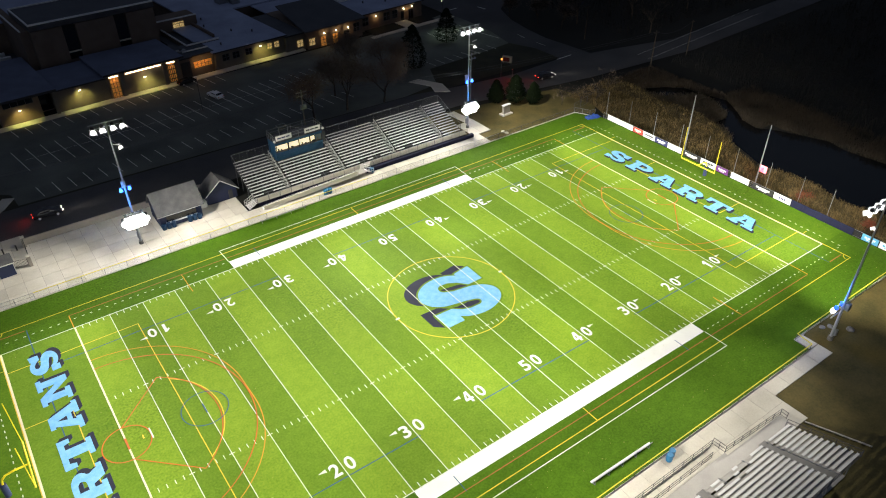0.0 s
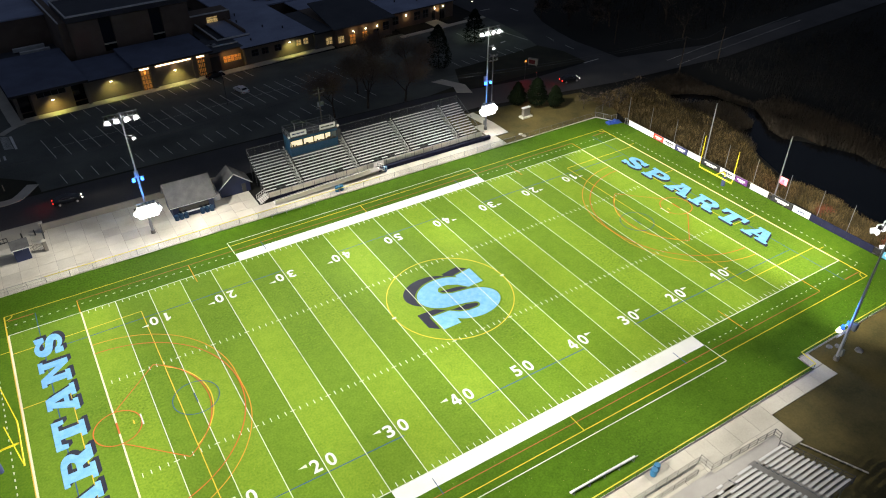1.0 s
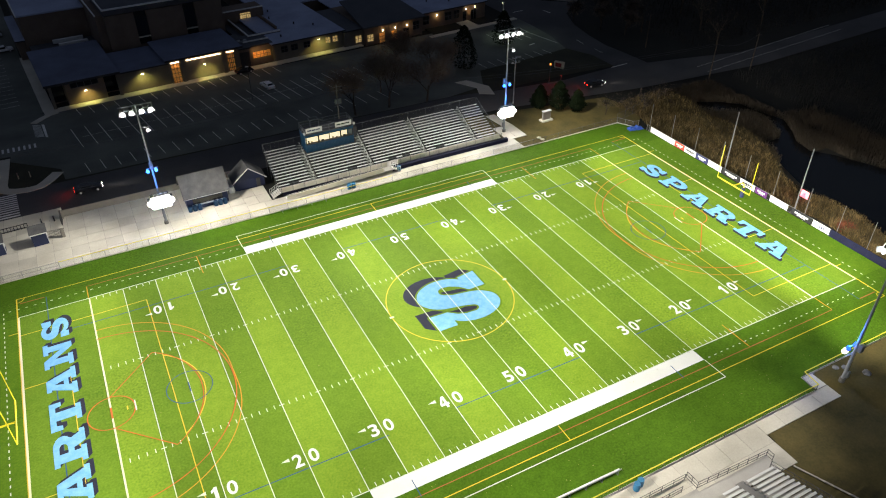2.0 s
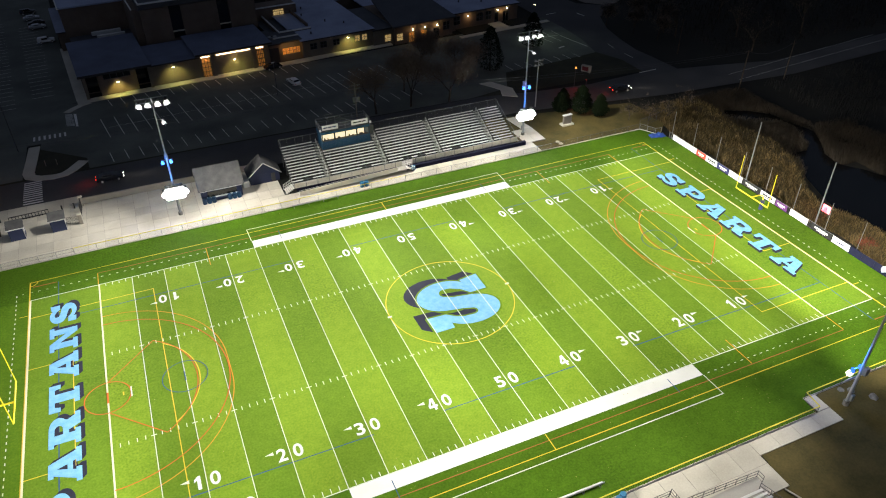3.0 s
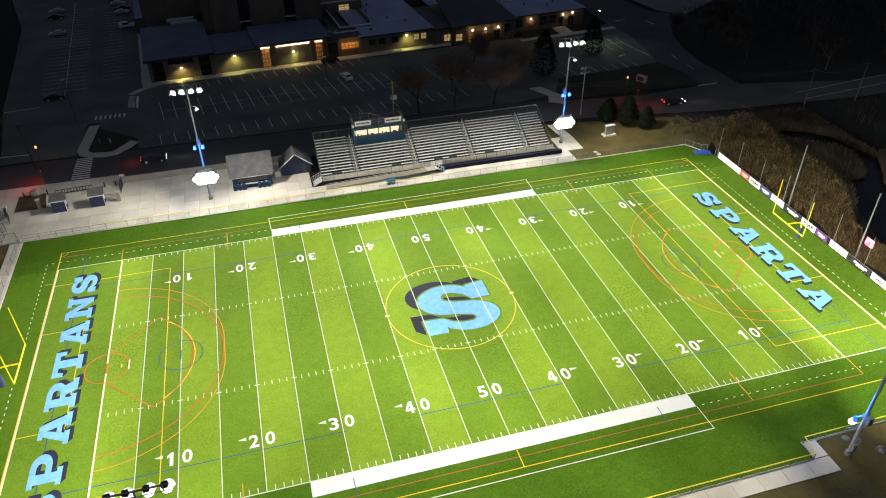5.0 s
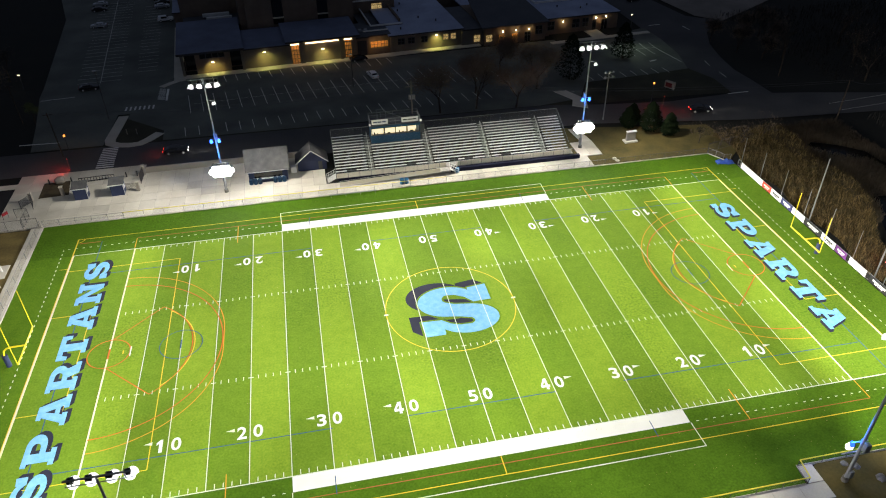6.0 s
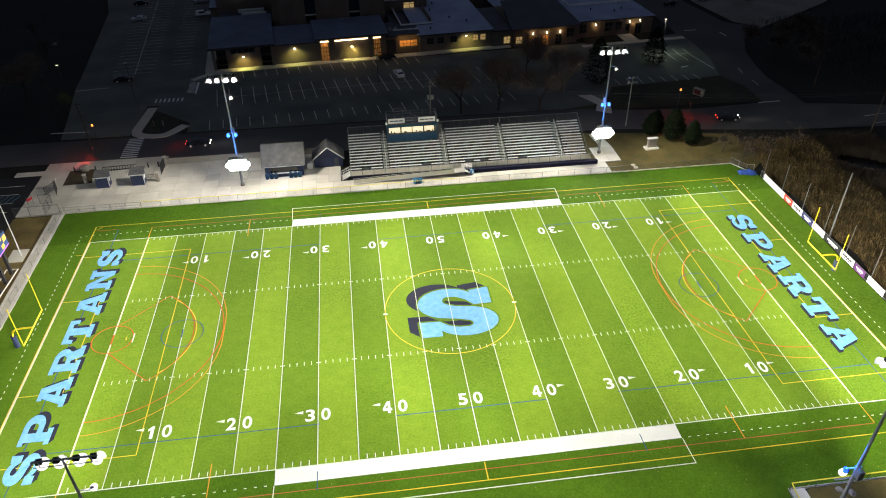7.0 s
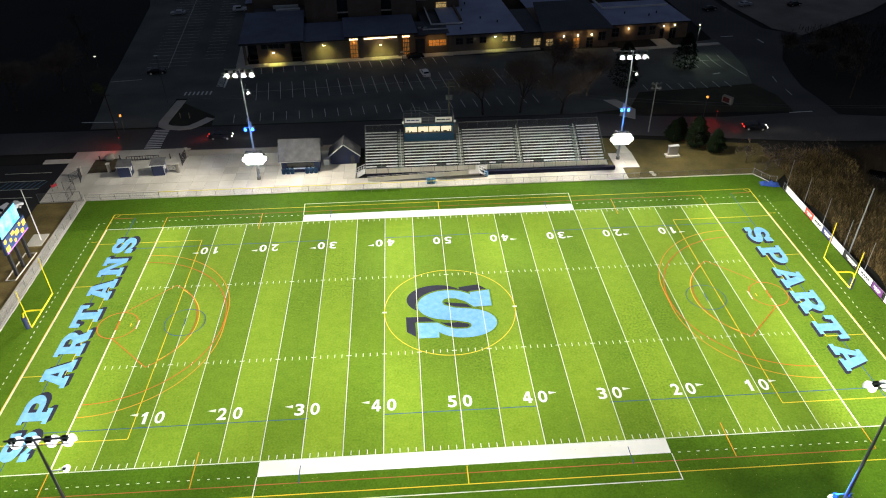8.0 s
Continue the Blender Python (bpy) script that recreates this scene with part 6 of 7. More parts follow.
for a, b in ((25.0, 27.1), (28.8, 37.3), (38.8, 40.7)):
    part("strip_lamp", boxes((a, -0.35, 5.05, b, -0.10, 5.28), bevel=0.02), M["strip"], school, "glowing strip lamp")
part("column", boxes((27.3, -0.5, -0.3, 28.3, 0.0, 5.7)), M["schoolblock"], school)
part("column", boxes((37.6, -0.5, -0.3, 38.4, 0.0, 5.7)), M["schoolblock"], school)
wing(42.0, 45.4, 0.6, 12, 5.0, M["brick"], M["darkroof"], over=0.1)
part("garage_door", boxes((42.3, 0.48, 0.1, 44.8, 0.56, 4.0)), M["black"], school)
wing(45.4, 51.3, 1.6, 10, 4.9, M["brick"], M["darkroof"], over=0.3)
pane(46.0, 50.8, 1.5, 3.2, 1.6, M["litwarm"], 5, 2)
wing(51.3, 71.0, 0.3, 30, 4.8, M["schoolblock"], M["membrane"], over=0.6)
for u0, u1, g in ((53.2, 55.0, "glass"), (56.0, 57.8, "glass"), (59.6, 61.4, "glass"), (65.8, 67.3, "lit"), (67.9, 69.4, "lit")):
    pane(u0, u1, 2.0, 3.6, 0.3, M[g], 2, 2)
wing(71.0, 77.0, -0.4, 20, 4.4, M["schoolblock"], M["darkroof"], over=0.2)
for u0 in (74.3, 77.4):
    pane(u0, u0 + 1.9, 0.7, 2.6, -0.5 if u0 < 77 else -1.6, M["lit"], 2, 2)
part("wall", boxes((77.0, -1.5, -0.9, 95.0, 20, 4.6)), M["brick"], school)
bm = bmesh.new()
bm.faces.new([bm.verts.new(p) for p in ((76.0, -2.4, 4.6), (95.8, -2.4, 4.6), (94.0, 16, 7.0), (78.0, 16, 7.0))])
bmesh.ops.recalc_face_normals(bm, faces=bm.faces)
bmesh.ops.solidify(bm, geom=bm.faces[:], thickness=0.35)
part("roof", bm, M["darkroof"], school, "dark sloping hip roof")
for u in (82.0, 85.9, 89.7):
    pane(u - 0.9, u + 0.9, -0.4, 2.4, -1.5, M["litwarm"] if u < 88 else M["glass"], 2, 3, "door")
    part("door_lamp", rod(bmesh.new(), (u + 0.3, -1.75, 3.0), (u + 0.3, -1.75, 3.35), 0.15, 0.11, 10), M["bulb"], school, "glowing wall lantern")
wing(95.0, 118.3, 0.4, 20, 4.8, M["brick"], M["membrane"], over=0.5)
for u0, u1, g in ((104.0, 106.2, "glass"), (107.2, 109.0, "glass"), (92.0, 94.0, "glass"), (96.5, 98.5, "glass")):
    pane(u0, u1, 1.4, 3.7, 0.4 if u0 > 95 else -1.5, M[g], 2, 2)
pane(113.2, 115.0, 0.0, 2.9, 0.4, M["glass"], 2, 1, "door")
pane(110.3, 111.5, 0.0, 2.9, 0.4, M["glass"], 1, 1, "door")
for u, z in ((101.1, 3.3), (111.3, 3.4), (114.4, 3.55)):
    part("door_lamp", rod(bmesh.new(), (u, 0.15, z), (u, 0.15, z + 0.35), 0.15, 0.11, 10), M["bulb"], school, "glowing wall lantern")
for u, z, v in ((5.3, 2.75, 0.3), (18.3, 3.8, 0.4), (33.1, 3.2, 0.0), (63.9, 3.4, 0.3)):
    part("wall_pack", boxes((u - 0.28, v - 0.24, z, u + 0.28, v - 0.04, z + 0.14), bevel=0.03), M["bulb"], school, "glowing wall-mounted lamp")
# hall block with recessed bays, a tall parapet and a lower shoulder
part("wall", boxes((15.6, 18.4, 0, 44.8, 34, 13.4)), M["brick"], school)
for a, b in ((15.6, 22.6), (25.6, 34.8), (37.8, 44.8)):
    part("bay", boxes((a, 17.7, 4.5, b, 18.4, 13.2)), M["brick"], school, "projecting brick bay")
for a, b in ((22.6, 25.6), (34.8, 37.8)):
    part("recess", boxes((a + 0.1, 18.3, 5.0, b - 0.1, 18.38, 13.2)), M["glass"], school)
    part("sill", boxes((a, 18.0, 6.6, b, 18.35, 6.9)), M["concrete"], school)
part("cornice", boxes((15.4, 17.5, 13.4, 45.0, 34.2, 14.65)), M["steel"], school)
part("roof", boxes((15.9, 18.0, 14.65, 44.6, 33.7, 14.75)), M["darkroof"], school)
part("parapet", boxes((15.4, 17.45, 14.65, 45.0, 17.8, 15.0), (15.4, 17.8, 14.65, 15.7, 33.9, 15.0), (15.4, 33.9, 14.65, 45.0, 34.2, 15.0), (44.7, 17.8, 14.65, 45.0, 33.9, 15.0)), M["trimwhite"], school, "pale parapet cap")
part("wall", boxes((13.8, 19.6, 0, 15.6, 62, 13.1)), M["brick"], school)
part("parapet", boxes((13.7, 19.5, 13.1, 14.0, 62, 13.4)), M["trimwhite"], school, "pale parapet cap")
part("wall", boxes((-2.0, 36.0, 0, 44.0, 70, 11.4)), M["brick"], school)
part("roof", boxes((-2.3, 35.7, 11.4, 44.3, 70.3, 11.75), bevel=0.03), M["membrane"], school)
part("parapet", boxes((-2.5, 35.5, 11.5, -2.2, 70, 11.95)), M["trimwhite"], school)
wing(-4.0, 12.0, 37.5, 62, 5.2, M["brick"], M["membrane"], over=0.3)
for k, (a, b, vv) in enumerate(((5.0, 12.0, 29.6), (4.0, 11.4, 33.2))):
    part("skylight", boxes((a, vv, 4.2, b, vv + 0.9, 5.1), bevel=0.05), M["trimwhite"], school, "long pale roof vent")
part("roof", boxes((-1.5, 25, 3.6, 14, 37.4, 3.9)), M["darkroof"], school)
# sunk roof court with a lit window
part("roof", boxes((45.6, 10.2, 3.6, 56.0, 24.0, 3.9)), M["darkroof"], school)
part("wall", boxes((45.6, 24.0, 0, 58.0, 30, 7.2), (56.0, 10.5, 3.9, 56.5, 24.0, 5.6)), M["brick"], school)
part("window", boxes((51.2, 23.90, 4.9, 54.2, 23.98, 6.4)), M["lit"], school, "lit window")
part("frame", boxes((52.9, 23.84, 4.9, 53.0, 23.89, 6.4), (51.2, 23.84, 5.9, 54.2, 23.89, 6.0)), M["steel"], school)
part("parapet", boxes((47.5, 8.0, 5.0, 47.8, 24, 5.35), (47.8, 8.0, 5.0, 56.5, 8.3, 5.35), (45.6, 24.0, 7.2, 58, 24.3, 7.5), (44.8, 4.2, 5.0, 51.5, 4.45, 5.3)), M["trimwhite"], school, "pale parapet cap")
part("wall", boxes((47.5, 8.1, 3.9, 47.75, 24, 5.0), (47.8, 8.1, 3.9, 56.5, 8.3, 5.0)), M["brick"], school)
# wide roofs behind
part("wall", boxes((58, 30.5, -0.5, 112, 78, 4.3)), M["brick"], school)
part("roof", boxes((57.6, 30.3, 4.3, 112.4, 78.4, 4.7)), M["membrane"], school, "wide pale roof membrane")
part("roof", boxes((77.5, 20.0, 4.0, 95, 30.2, 4.3)), M["membrane"], school)
part("parapet", boxes((98.0, 14.0, 4.8, 118, 14.3, 5.3), (98.0, 14.3, 4.8, 98.3, 30, 5.3)), M["trimwhite"], school, "pale parapet cap")
random.seed(11)
for u, v, w, d, h in ((70.5, 36, 5, 3.2, 1.6), (73.5, 33.5, 2.4, 2.0, 1.2), (96.5, 24, 4, 3, 1.7), (92, 34, 3, 2.5, 1.4), (43.6, 4.6, 2.4, 1.2, 0.8)):
    unit = part("roof_unit", boxes((u, v, 4.5, u + w, v + d, 4.7 + h), bevel=0.06), M["galv"], school, "grey roof ventilation unit")
    part("fan_housing", rod(bmesh.new(), (u + w / 2, v + d / 2, 4.7 + h), (u + w / 2, v + d / 2, 5.0 + h), d * 0.3, n=12), M["steel"], unit)
for u, v, z in ((62, 12, 4.8), (66, 8, 4.8), (58, 20, 4.8), (103, 9, 4.8), (109, 6, 4.8), (112, 8, 4.8), (60, 26, 4.8), (55, 4, 4.8)):
    part("vent_pipe", rod(bmesh.new(), (u, v, z), (u, v, z + 0.6), 0.18, 0.22, 8), M["steel"], school)
for k, (u, v, z) in enumerate(((5.3, -0.35, 2.7), (18.3, -0.25, 3.75), (33.1, -0.65, 3.15), (63.9, -0.35, 3.35))):
    p = SCH @ Vector((u, v - 0.5, z + 0.1))
    q = SCH @ Vector((u, v + 0.35, z - 1.6))
    lamp("wall_light", "SPOT", 500.0, (1.0, 0.88, 0.26), look(p, q), angle=140, blend=0.6, size=0.15)
for u in (26.0, 33.0, 39.8):
    lamp("strip_light", "SPOT", 110.0, (1.0, 0.62, 0.28), look(SCH @ Vector((u, -0.5, 5.0)), SCH @ Vector((u, -0.4, 0))), angle=130, blend=0.8, size=0.3)
# the first two have no lantern: added for the warm side-entry glow
for u, v in ((48.4, 0.4), (46.2, 0.4), (82.2, -2.3), (86.1, -2.3), (90.0, -2.3), (101.1, -0.2), (112.5, -0.2)):
    lamp("door_light", "POINT", 45.0, (1.0, 0.60, 0.22), pose(*(SCH @ Vector((u, v, 3.0)))), size=0.2)
# walk along the front
bm = boxes((-4.5, -2.2, -0.1, 52.0, 0.2, 0.12), (-4.6, 0.2, -0.1, -2.2, 40, 0.12), (52, -2.0, -0.1, 76, 0.2, 0.12), (95, -7.0, -0.1, 125, -5.4, 0.14), (108, -5.4, -0.1, 112, 0.2, 0.13))
tagged(mesh_ob("pavement", bm, M["concrete"], m=SCH), "pale concrete walk along the school front", "pavement", kind="structure")
tagged(mesh_ob("pavement", sheet(stroke([(-45.2, 102.9), (-46.9, 102.1), (-48.4, 100.6), (-50.2, 98.3)], 1.6), 0.05, 0.1), M["concrete"]), "concrete walk bending off the school corner", "pavement", kind="structure")
bm = boxes((97, -5.3, -0.1, 107.5, 0.3, 0.10), (113, -5.3, -0.1, 119, 0.3, 0.10))
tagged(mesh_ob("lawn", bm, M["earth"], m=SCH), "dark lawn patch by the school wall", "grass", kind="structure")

# ---- car park markings ----


def lot_line(bm, u0, v0, u1, v1, w=0.12):
    a, b = SCH @ Vector((u0, v0, 0)), SCH @ Vector((u1, v1, 0))
    d = (b - a).normalized().cross(Vector((0, 0, 1))) * (w / 2)
    n = max(1, int((b - a).length / 6))
    for i in range(n):
        p, q = a.lerp(b, i / n), a.lerp(b, (i + 1) / n)
        bm.faces.new([bm.verts.new((r.x, r.y, zg(r.y) - 0.025)) for r in (p - d, q - d, q + d, p + d)])


def lot_rows(rows_, label):
    ob = empty("stall_lines", label=label, category="road marking", kind="structure")
    for r in rows_:
        bm = bmesh.new()
        lot_line(bm, *r)
        for f in bm.faces:
            f.normal_update()
            if f.normal.z < 0:
                f.normal_flip()
        part("stall_line", bm, M["paint"], ob)


rows_ = []
for k in range(27):
    u = -0.5 + k * 2.78
    if k < 25:
        rows_.append((u - 1.0, -40.2, u - 1.2, -35.2))
    rows_.append((u, -26.9, u - 0.6, -15.0))
    if k > 0 and u < 52:
        rows_.append((u, -7.6, u - 0.4, -2.7))
rows_.append((0, -21, 72, -21, 0.08))
lot_rows(rows_, "faded white parking stall lines in front of the school")
rows_ = [(-22.0, 2, -22.6, 80, 0.1)]
for k in range(26):
    v = 3 + k * 2.75
    rows_.append((-27.5, v, -17.2, v, 0.1))
    if k < 22:
        rows_.append((-13.6, v + 4, -8.6, v + 4, 0.1))
lot_rows(rows_, "faded white stall lines beside the school")
rows_ = []
home = SCH.inverted()


def plan_row(x0, y0, x1, y1, w=0.12):
    p, q = home @ Vector((x0, y0, 0)), home @ Vector((x1, y1, 0))
    rows_.append((p.x, p.y, q.x, q.y, w))


for k in range(5):
    plan_row(66.2 + 2.8 * k, 91.2, 66.0 + 2.8 * k, 96.8)
    plan_row(66.0 + 2.8 * k, 96.8, 66.4 + 2.8 * k, 101.6)
for k in range(8):
    plan_row(51.4 + 2.85 * k, 76.2 + 0.1 * k, 51.3 + 2.85 * k, 80.2 + 0.1 * k)
plan_row(65.5, 96.8, 77.4, 96.8)
plan_row(77.2, 95.0, 78.0, 83.6, 0.2)
lot_rows(rows_, "faded stall lines at the end of the car park")
cross = empty("crosswalk", label="white striped crosswalk over the road", category="crosswalk", kind="structure")
for k in range(11):
    y = 53.6 + k * 0.86
    part("stripe", flat(bmesh.new(), -56.8 - 0.02 * k, y, -53.6 - 0.05 * k, y + 0.42, zg(y) - 0.03), M["trimwhite"], cross)
# hatched loading aisle at the corner of the school walk
aisle = empty("loading_aisle", label="white hatched aisle beside the school walk", category="road marking", kind="structure")
for k in range(13):
    f, y = k / 13, 97.0 - 0.62 * k
    bm = bmesh.new()
    bm.faces.new([bm.verts.new((a, b, zg(b) - 0.025)) for a, b in ((-50.5 + 0.4 * f, y), (-49.0 + 0.6 * f, y - 0.6), (-49.0 + 0.6 * f, y - 0.36), (-50.5 + 0.4 * f, y + 0.24))])
    part("stripe", bm, M["paint"], aisle)
bm = bmesh.new()
bm.faces.new([bm.verts.new((a, b, zg(b) - 0.022)) for a, b in ((-48.75, 96.7), (-48.2, 88.4), (-47.75, 88.2), (-48.2, 96.5))])
bmesh.ops.reverse_faces(bm, faces=[f for f in bm.faces if f.normal.z < 0])
part("edge_line", bm, M["paint"], aisle)
cross2 = empty("crosswalk", label="short white crossing bars in the car park", category="crosswalk", kind="structure")
for k in range(7):
    x = -56.4 + k * 0.98
    bm = bmesh.new()
    bm.faces.new([bm.verts.new((a, b, zg(b) - 0.02)) for a, b in ((x, 83.6), (x + 0.4, 83.6), (x + 0.3, 86.0), (x - 0.1, 86.0))])
    part("stripe", bm, M["trimwhite"], cross2)
bm = bmesh.new()
for a, b, w in (((-74.2, 68.5), (-66.5, 68.1), 0.35), ((-76.9, 95.4), (-69.6, 96.4), 0.25), ((76.9, 59.7), (82, 59.9), 0.3), ((84.1, 115.5), (87.7, 115.7), 0.3), ((93.4, 112.8), (93.9, 109.5), 0.3), ((70.6, 86.1), (72.7, 86.8), 0.5), ((82.5, 70), (82.9, 74), 0.12), ((83.2, 79), (84.0, 83), 0.12), ((95, 49.5), (150, 55.5), 0.08), ((95, 46.0), (150, 51.5), 0.08)):
    d = (Vector(b) - Vector(a)).normalized() * (w / 2)
    bm.faces.new([bm.verts.new((x, y, zg(y) - 0.03)) for x, y in ((a[0] + d.y, a[1] - d.x), (b[0] + d.y, b[1] - d.x), (b[0] - d.y, b[1] + d.x), (a[0] - d.y, a[1] + d.x))])
tagged(mesh_ob("road_marking", bm, M["paint"]), "worn white road edge and stop lines", "road marking", kind="structure")

# ---- cars ----


def car(x, y, turn, paint, label, z=None, wagon=False):
    ob = empty("car", pose(x, y, zg(y) - 0.04 if z is None else z, 0, 0, turn), label, "car", "parked cars")
    prof = [(-2.25, 0.35), (-2.3, 0.75), (-2.2, 0.98), (-1.75, 1.02), (-1.2, 1.40), (0.35, 1.45), (1.05, 1.03), (2.05, 0.88), (2.28, 0.62), (2.28, 0.35)]
    if wagon:
        prof = [(-2.2, 0.4), (-2.25, 0.9), (-2.15, 1.15), (-2.0, 1.62), (0.3, 1.68), (1.0, 1.15), (2.1, 1.02), (2.25, 0.7), (2.25, 0.4)]
    bm = bmesh.new()
    left = [bm.verts.new((px, -0.86 + (0.16 if pz > 1.1 else 0), pz)) for px, pz in prof]
    right = [bm.verts.new((px, 0.86 - (0.16 if pz > 1.1 else 0), pz)) for px, pz in prof]
    n = len(prof)
    for i in range(n):
        bm.faces.new((left[i], left[(i + 1) % n], right[(i + 1) % n], right[i]))
    bm.faces.new(left[::-1])
    bm.faces.new(right)
    bmesh.ops.recalc_face_normals(bm, faces=bm.faces)
    bmesh.ops.bevel(bm, geom=bm.edges[:], offset=0.05, segments=2, affect="EDGES")
    part("body", bm, paint, ob)
    top = 1.36 if not wagon else 1.58
    part("side_window", boxes((-1.15, -0.815, 1.06, 0.45, -0.74, top - 0.04)), M["glass"], ob)
    part("side_window", boxes((-1.15, 0.74, 1.06, 0.45, 0.815, top - 0.04)), M["glass"], ob)
    bm = bmesh.new()
    bm.faces.new([bm.verts.new(p) for p in ((0.45, -0.62, top + 0.05), (1.02, -0.74, 1.09), (1.02, 0.74, 1.09), (0.45, 0.62, top + 0.05))])
    bmesh.ops.recalc_face_normals(bm, faces=bm.faces)
    bmesh.ops.solidify(bm, geom=bm.faces[:], thickness=-0.03)
    part("windscreen", bm, M["glass"], ob)
    bm = bmesh.new()
    a, b = (-1.25, -1.75) if not wagon else (-1.98, -2.12)
    bm.faces.new([bm.verts.new(p) for p in ((a, 0.62, top), (b, 0.74, 1.08), (b, -0.74, 1.08), (a, -0.62, top))])
    bmesh.ops.recalc_face_normals(bm, faces=bm.faces)
    bmesh.ops.solidify(bm, geom=bm.faces[:], thickness=-0.03)
    part("rear_window", bm, M["glass"], ob)
    for wx in (-1.4, 1.42):
        for wy in (-0.80, 0.80):
            w = part("wheel", rod(bmesh.new(), (wx, wy - 0.1, 0.33), (wx, wy + 0.1, 0.33), 0.33, n=16), M["black"], ob)
            part("rim", rod(bmesh.new(), (wx, wy - 0.115, 0.33), (wx, wy + 0.115, 0.33), 0.2, n=10), M["alu"], w)
    for wy in (-0.62, 0.62):
        part("headlight", boxes((2.22, wy - 0.16, 0.62, 2.31, wy + 0.16, 0.76), bevel=0.02), M["trimwhite"], ob)
        part("tail_light", boxes((-2.33, wy - 0.16, 0.74, -2.24, wy + 0.16, 0.88), bevel=0.02), tones["red"], ob)
    return ob


silver = mat("car_silver", (0.48, 0.50, 0.52), (0.42, 0.44, 0.46), 1, 0.3, 0.4, fine=5)
carwhite = mat("car_white", (0.75, 0.76, 0.76), (0.70, 0.71, 0.71), 1, 0.3, fine=5)
carblack = mat("car_black", (0.012, 0.013, 0.016), (0.02, 0.02, 0.024), 1, 0.25, fine=5)
car(0.4, 92.6, 103, carwhite, "white saloon parked in the open car park")
car(-73.4, 31.6, 62, carwhite, "white saloon parked in the small car park", z=-0.03)
car(-1.6, 106.4, 12, carblack, "black car parked by the school walk")
car(-73.6, 150.5, 185, silver, "silver saloon in the side car park")
car(-67.2, 101.0, 8, carblack, "black saloon standing in the side car park")
car(-54.9, 152.3, 5, carwhite, "white estate car by the school wall", wagon=True)
car(-76.3, 167.2, 5, carblack, "dark saloon in the side car park")
car(-77.0, 173.0, 185, silver, "grey saloon in the side car park")
car(-57.4, 166.4, 5, silver, "silver saloon by the school wall")
car(-57.8, 170.6, 185, carblack, "dark saloon by the school wall")
car(-59.2, 176.2, 5, silver, "grey saloon by the school wall")
car(-60.4, 183.0, 5, carblack, "dark estate car by the school wall", wagon=True)
car(89.8, 139.4, 20, carblack, "dark saloon in the far car park")
car(102.4, 142.8, 20, silver, "grey saloon in the far car park")
car(117.4, 141.4, 20, carblack, "dark saloon at the edge of the far car park")

tail = mat("tail_glow", (1.0, 0.03, 0.02), None, 1, 0.5, emit=6.0)
beam = mat("head_glow", (1.0, 0.93, 0.80), None, 1, 0.5, emit=12.0)
for x, y, turn, label in ((-42.4, 57.0, 0, "dark saloon on the road with its lights on"), (65.9, 52.1, -8, "dark saloon on the far road with its lights on")):
    ob = car(x, y, turn, carblack, label)
    for wy in (-0.62, 0.62):
        part("lit_headlight", boxes((2.30, wy - 0.15, 0.60, 2.36, wy + 0.15, 0.78), bevel=0.02), beam, ob, "shining headlight")
        part("lit_tail_light", boxes((-2.38, wy - 0.15, 0.72, -2.32, wy + 0.15, 0.90), bevel=0.02), tail, ob, "glowing tail light")
    front = pose(x, y, zg(y), 0, 0, turn)
    back = front @ Vector((-2.6, 0, 0.9))
    lamp("tail_light_glow", "SPOT", 130.0, (1.0, 0.04, 0.02), look(back, back + front.to_3x3() @ Vector((-3, 0, -0.5))), angle=150, blend=0.8, size=0.02)
    lamp("headlight_beam", "SPOT", 500.0, (1.0, 0.93, 0.8), look(front @ Vector((2.6, 0, 0.7)), front @ Vector((14, 0, 0))), angle=50, blend=0.8, size=0.2)

# ---- poles, signs and small street things ----
util = empty("utility_pole", pose(3.5, 51.5, -0.3), "wooden utility pole with a transformer behind the stand", "utility pole", "utility poles")
part("pole", rod(bmesh.new(), (0, 0, 0), (0, 0, 13.0), 0.17, 0.11, 10), M["timber"], util)
for z in (12.6, 11.9):
    part("crossarm", boxes((-1.1, -0.06, z - 0.06, 1.1, 0.06, z + 0.06)), M["timber"], util)
for dx in (-0.45, 0.1, 0.45):
    part("transformer", rod(bmesh.new(), (dx, -0.3, 9.4), (dx, -0.3, 10.3), 0.22, n=10), M["galv"], util)
part("lamp_arm", rods(((0, 0, 8.8), (-1.2, -0.9, 9.2)), r=0.04), M["galv"], util)
for x, y, h, lean in ((-64.0, 60.6, 9.5, -2.0), (-77.0, 81.6, 9.0, -1.5), (91.9, 42.5, 9.0, 1.0), (105.2, 42.4, 9.0, 1.0), (95, 68, 9.0, 0.5)):
    ob = empty("utility_pole", pose(x, y, zg(y) - 0.3, 0, lean, 0), "leaning wooden utility pole at the roadside", "utility pole", "utility poles")
    part("pole", rod(bmesh.new(), (0, 0, 0), (0, 0, h), 0.15, 0.10, 8), M["bark"], ob)
    part("crossarm", boxes((-0.9, -0.05, h - 0.5, 0.9, 0.05, h - 0.4)), M["bark"], ob)
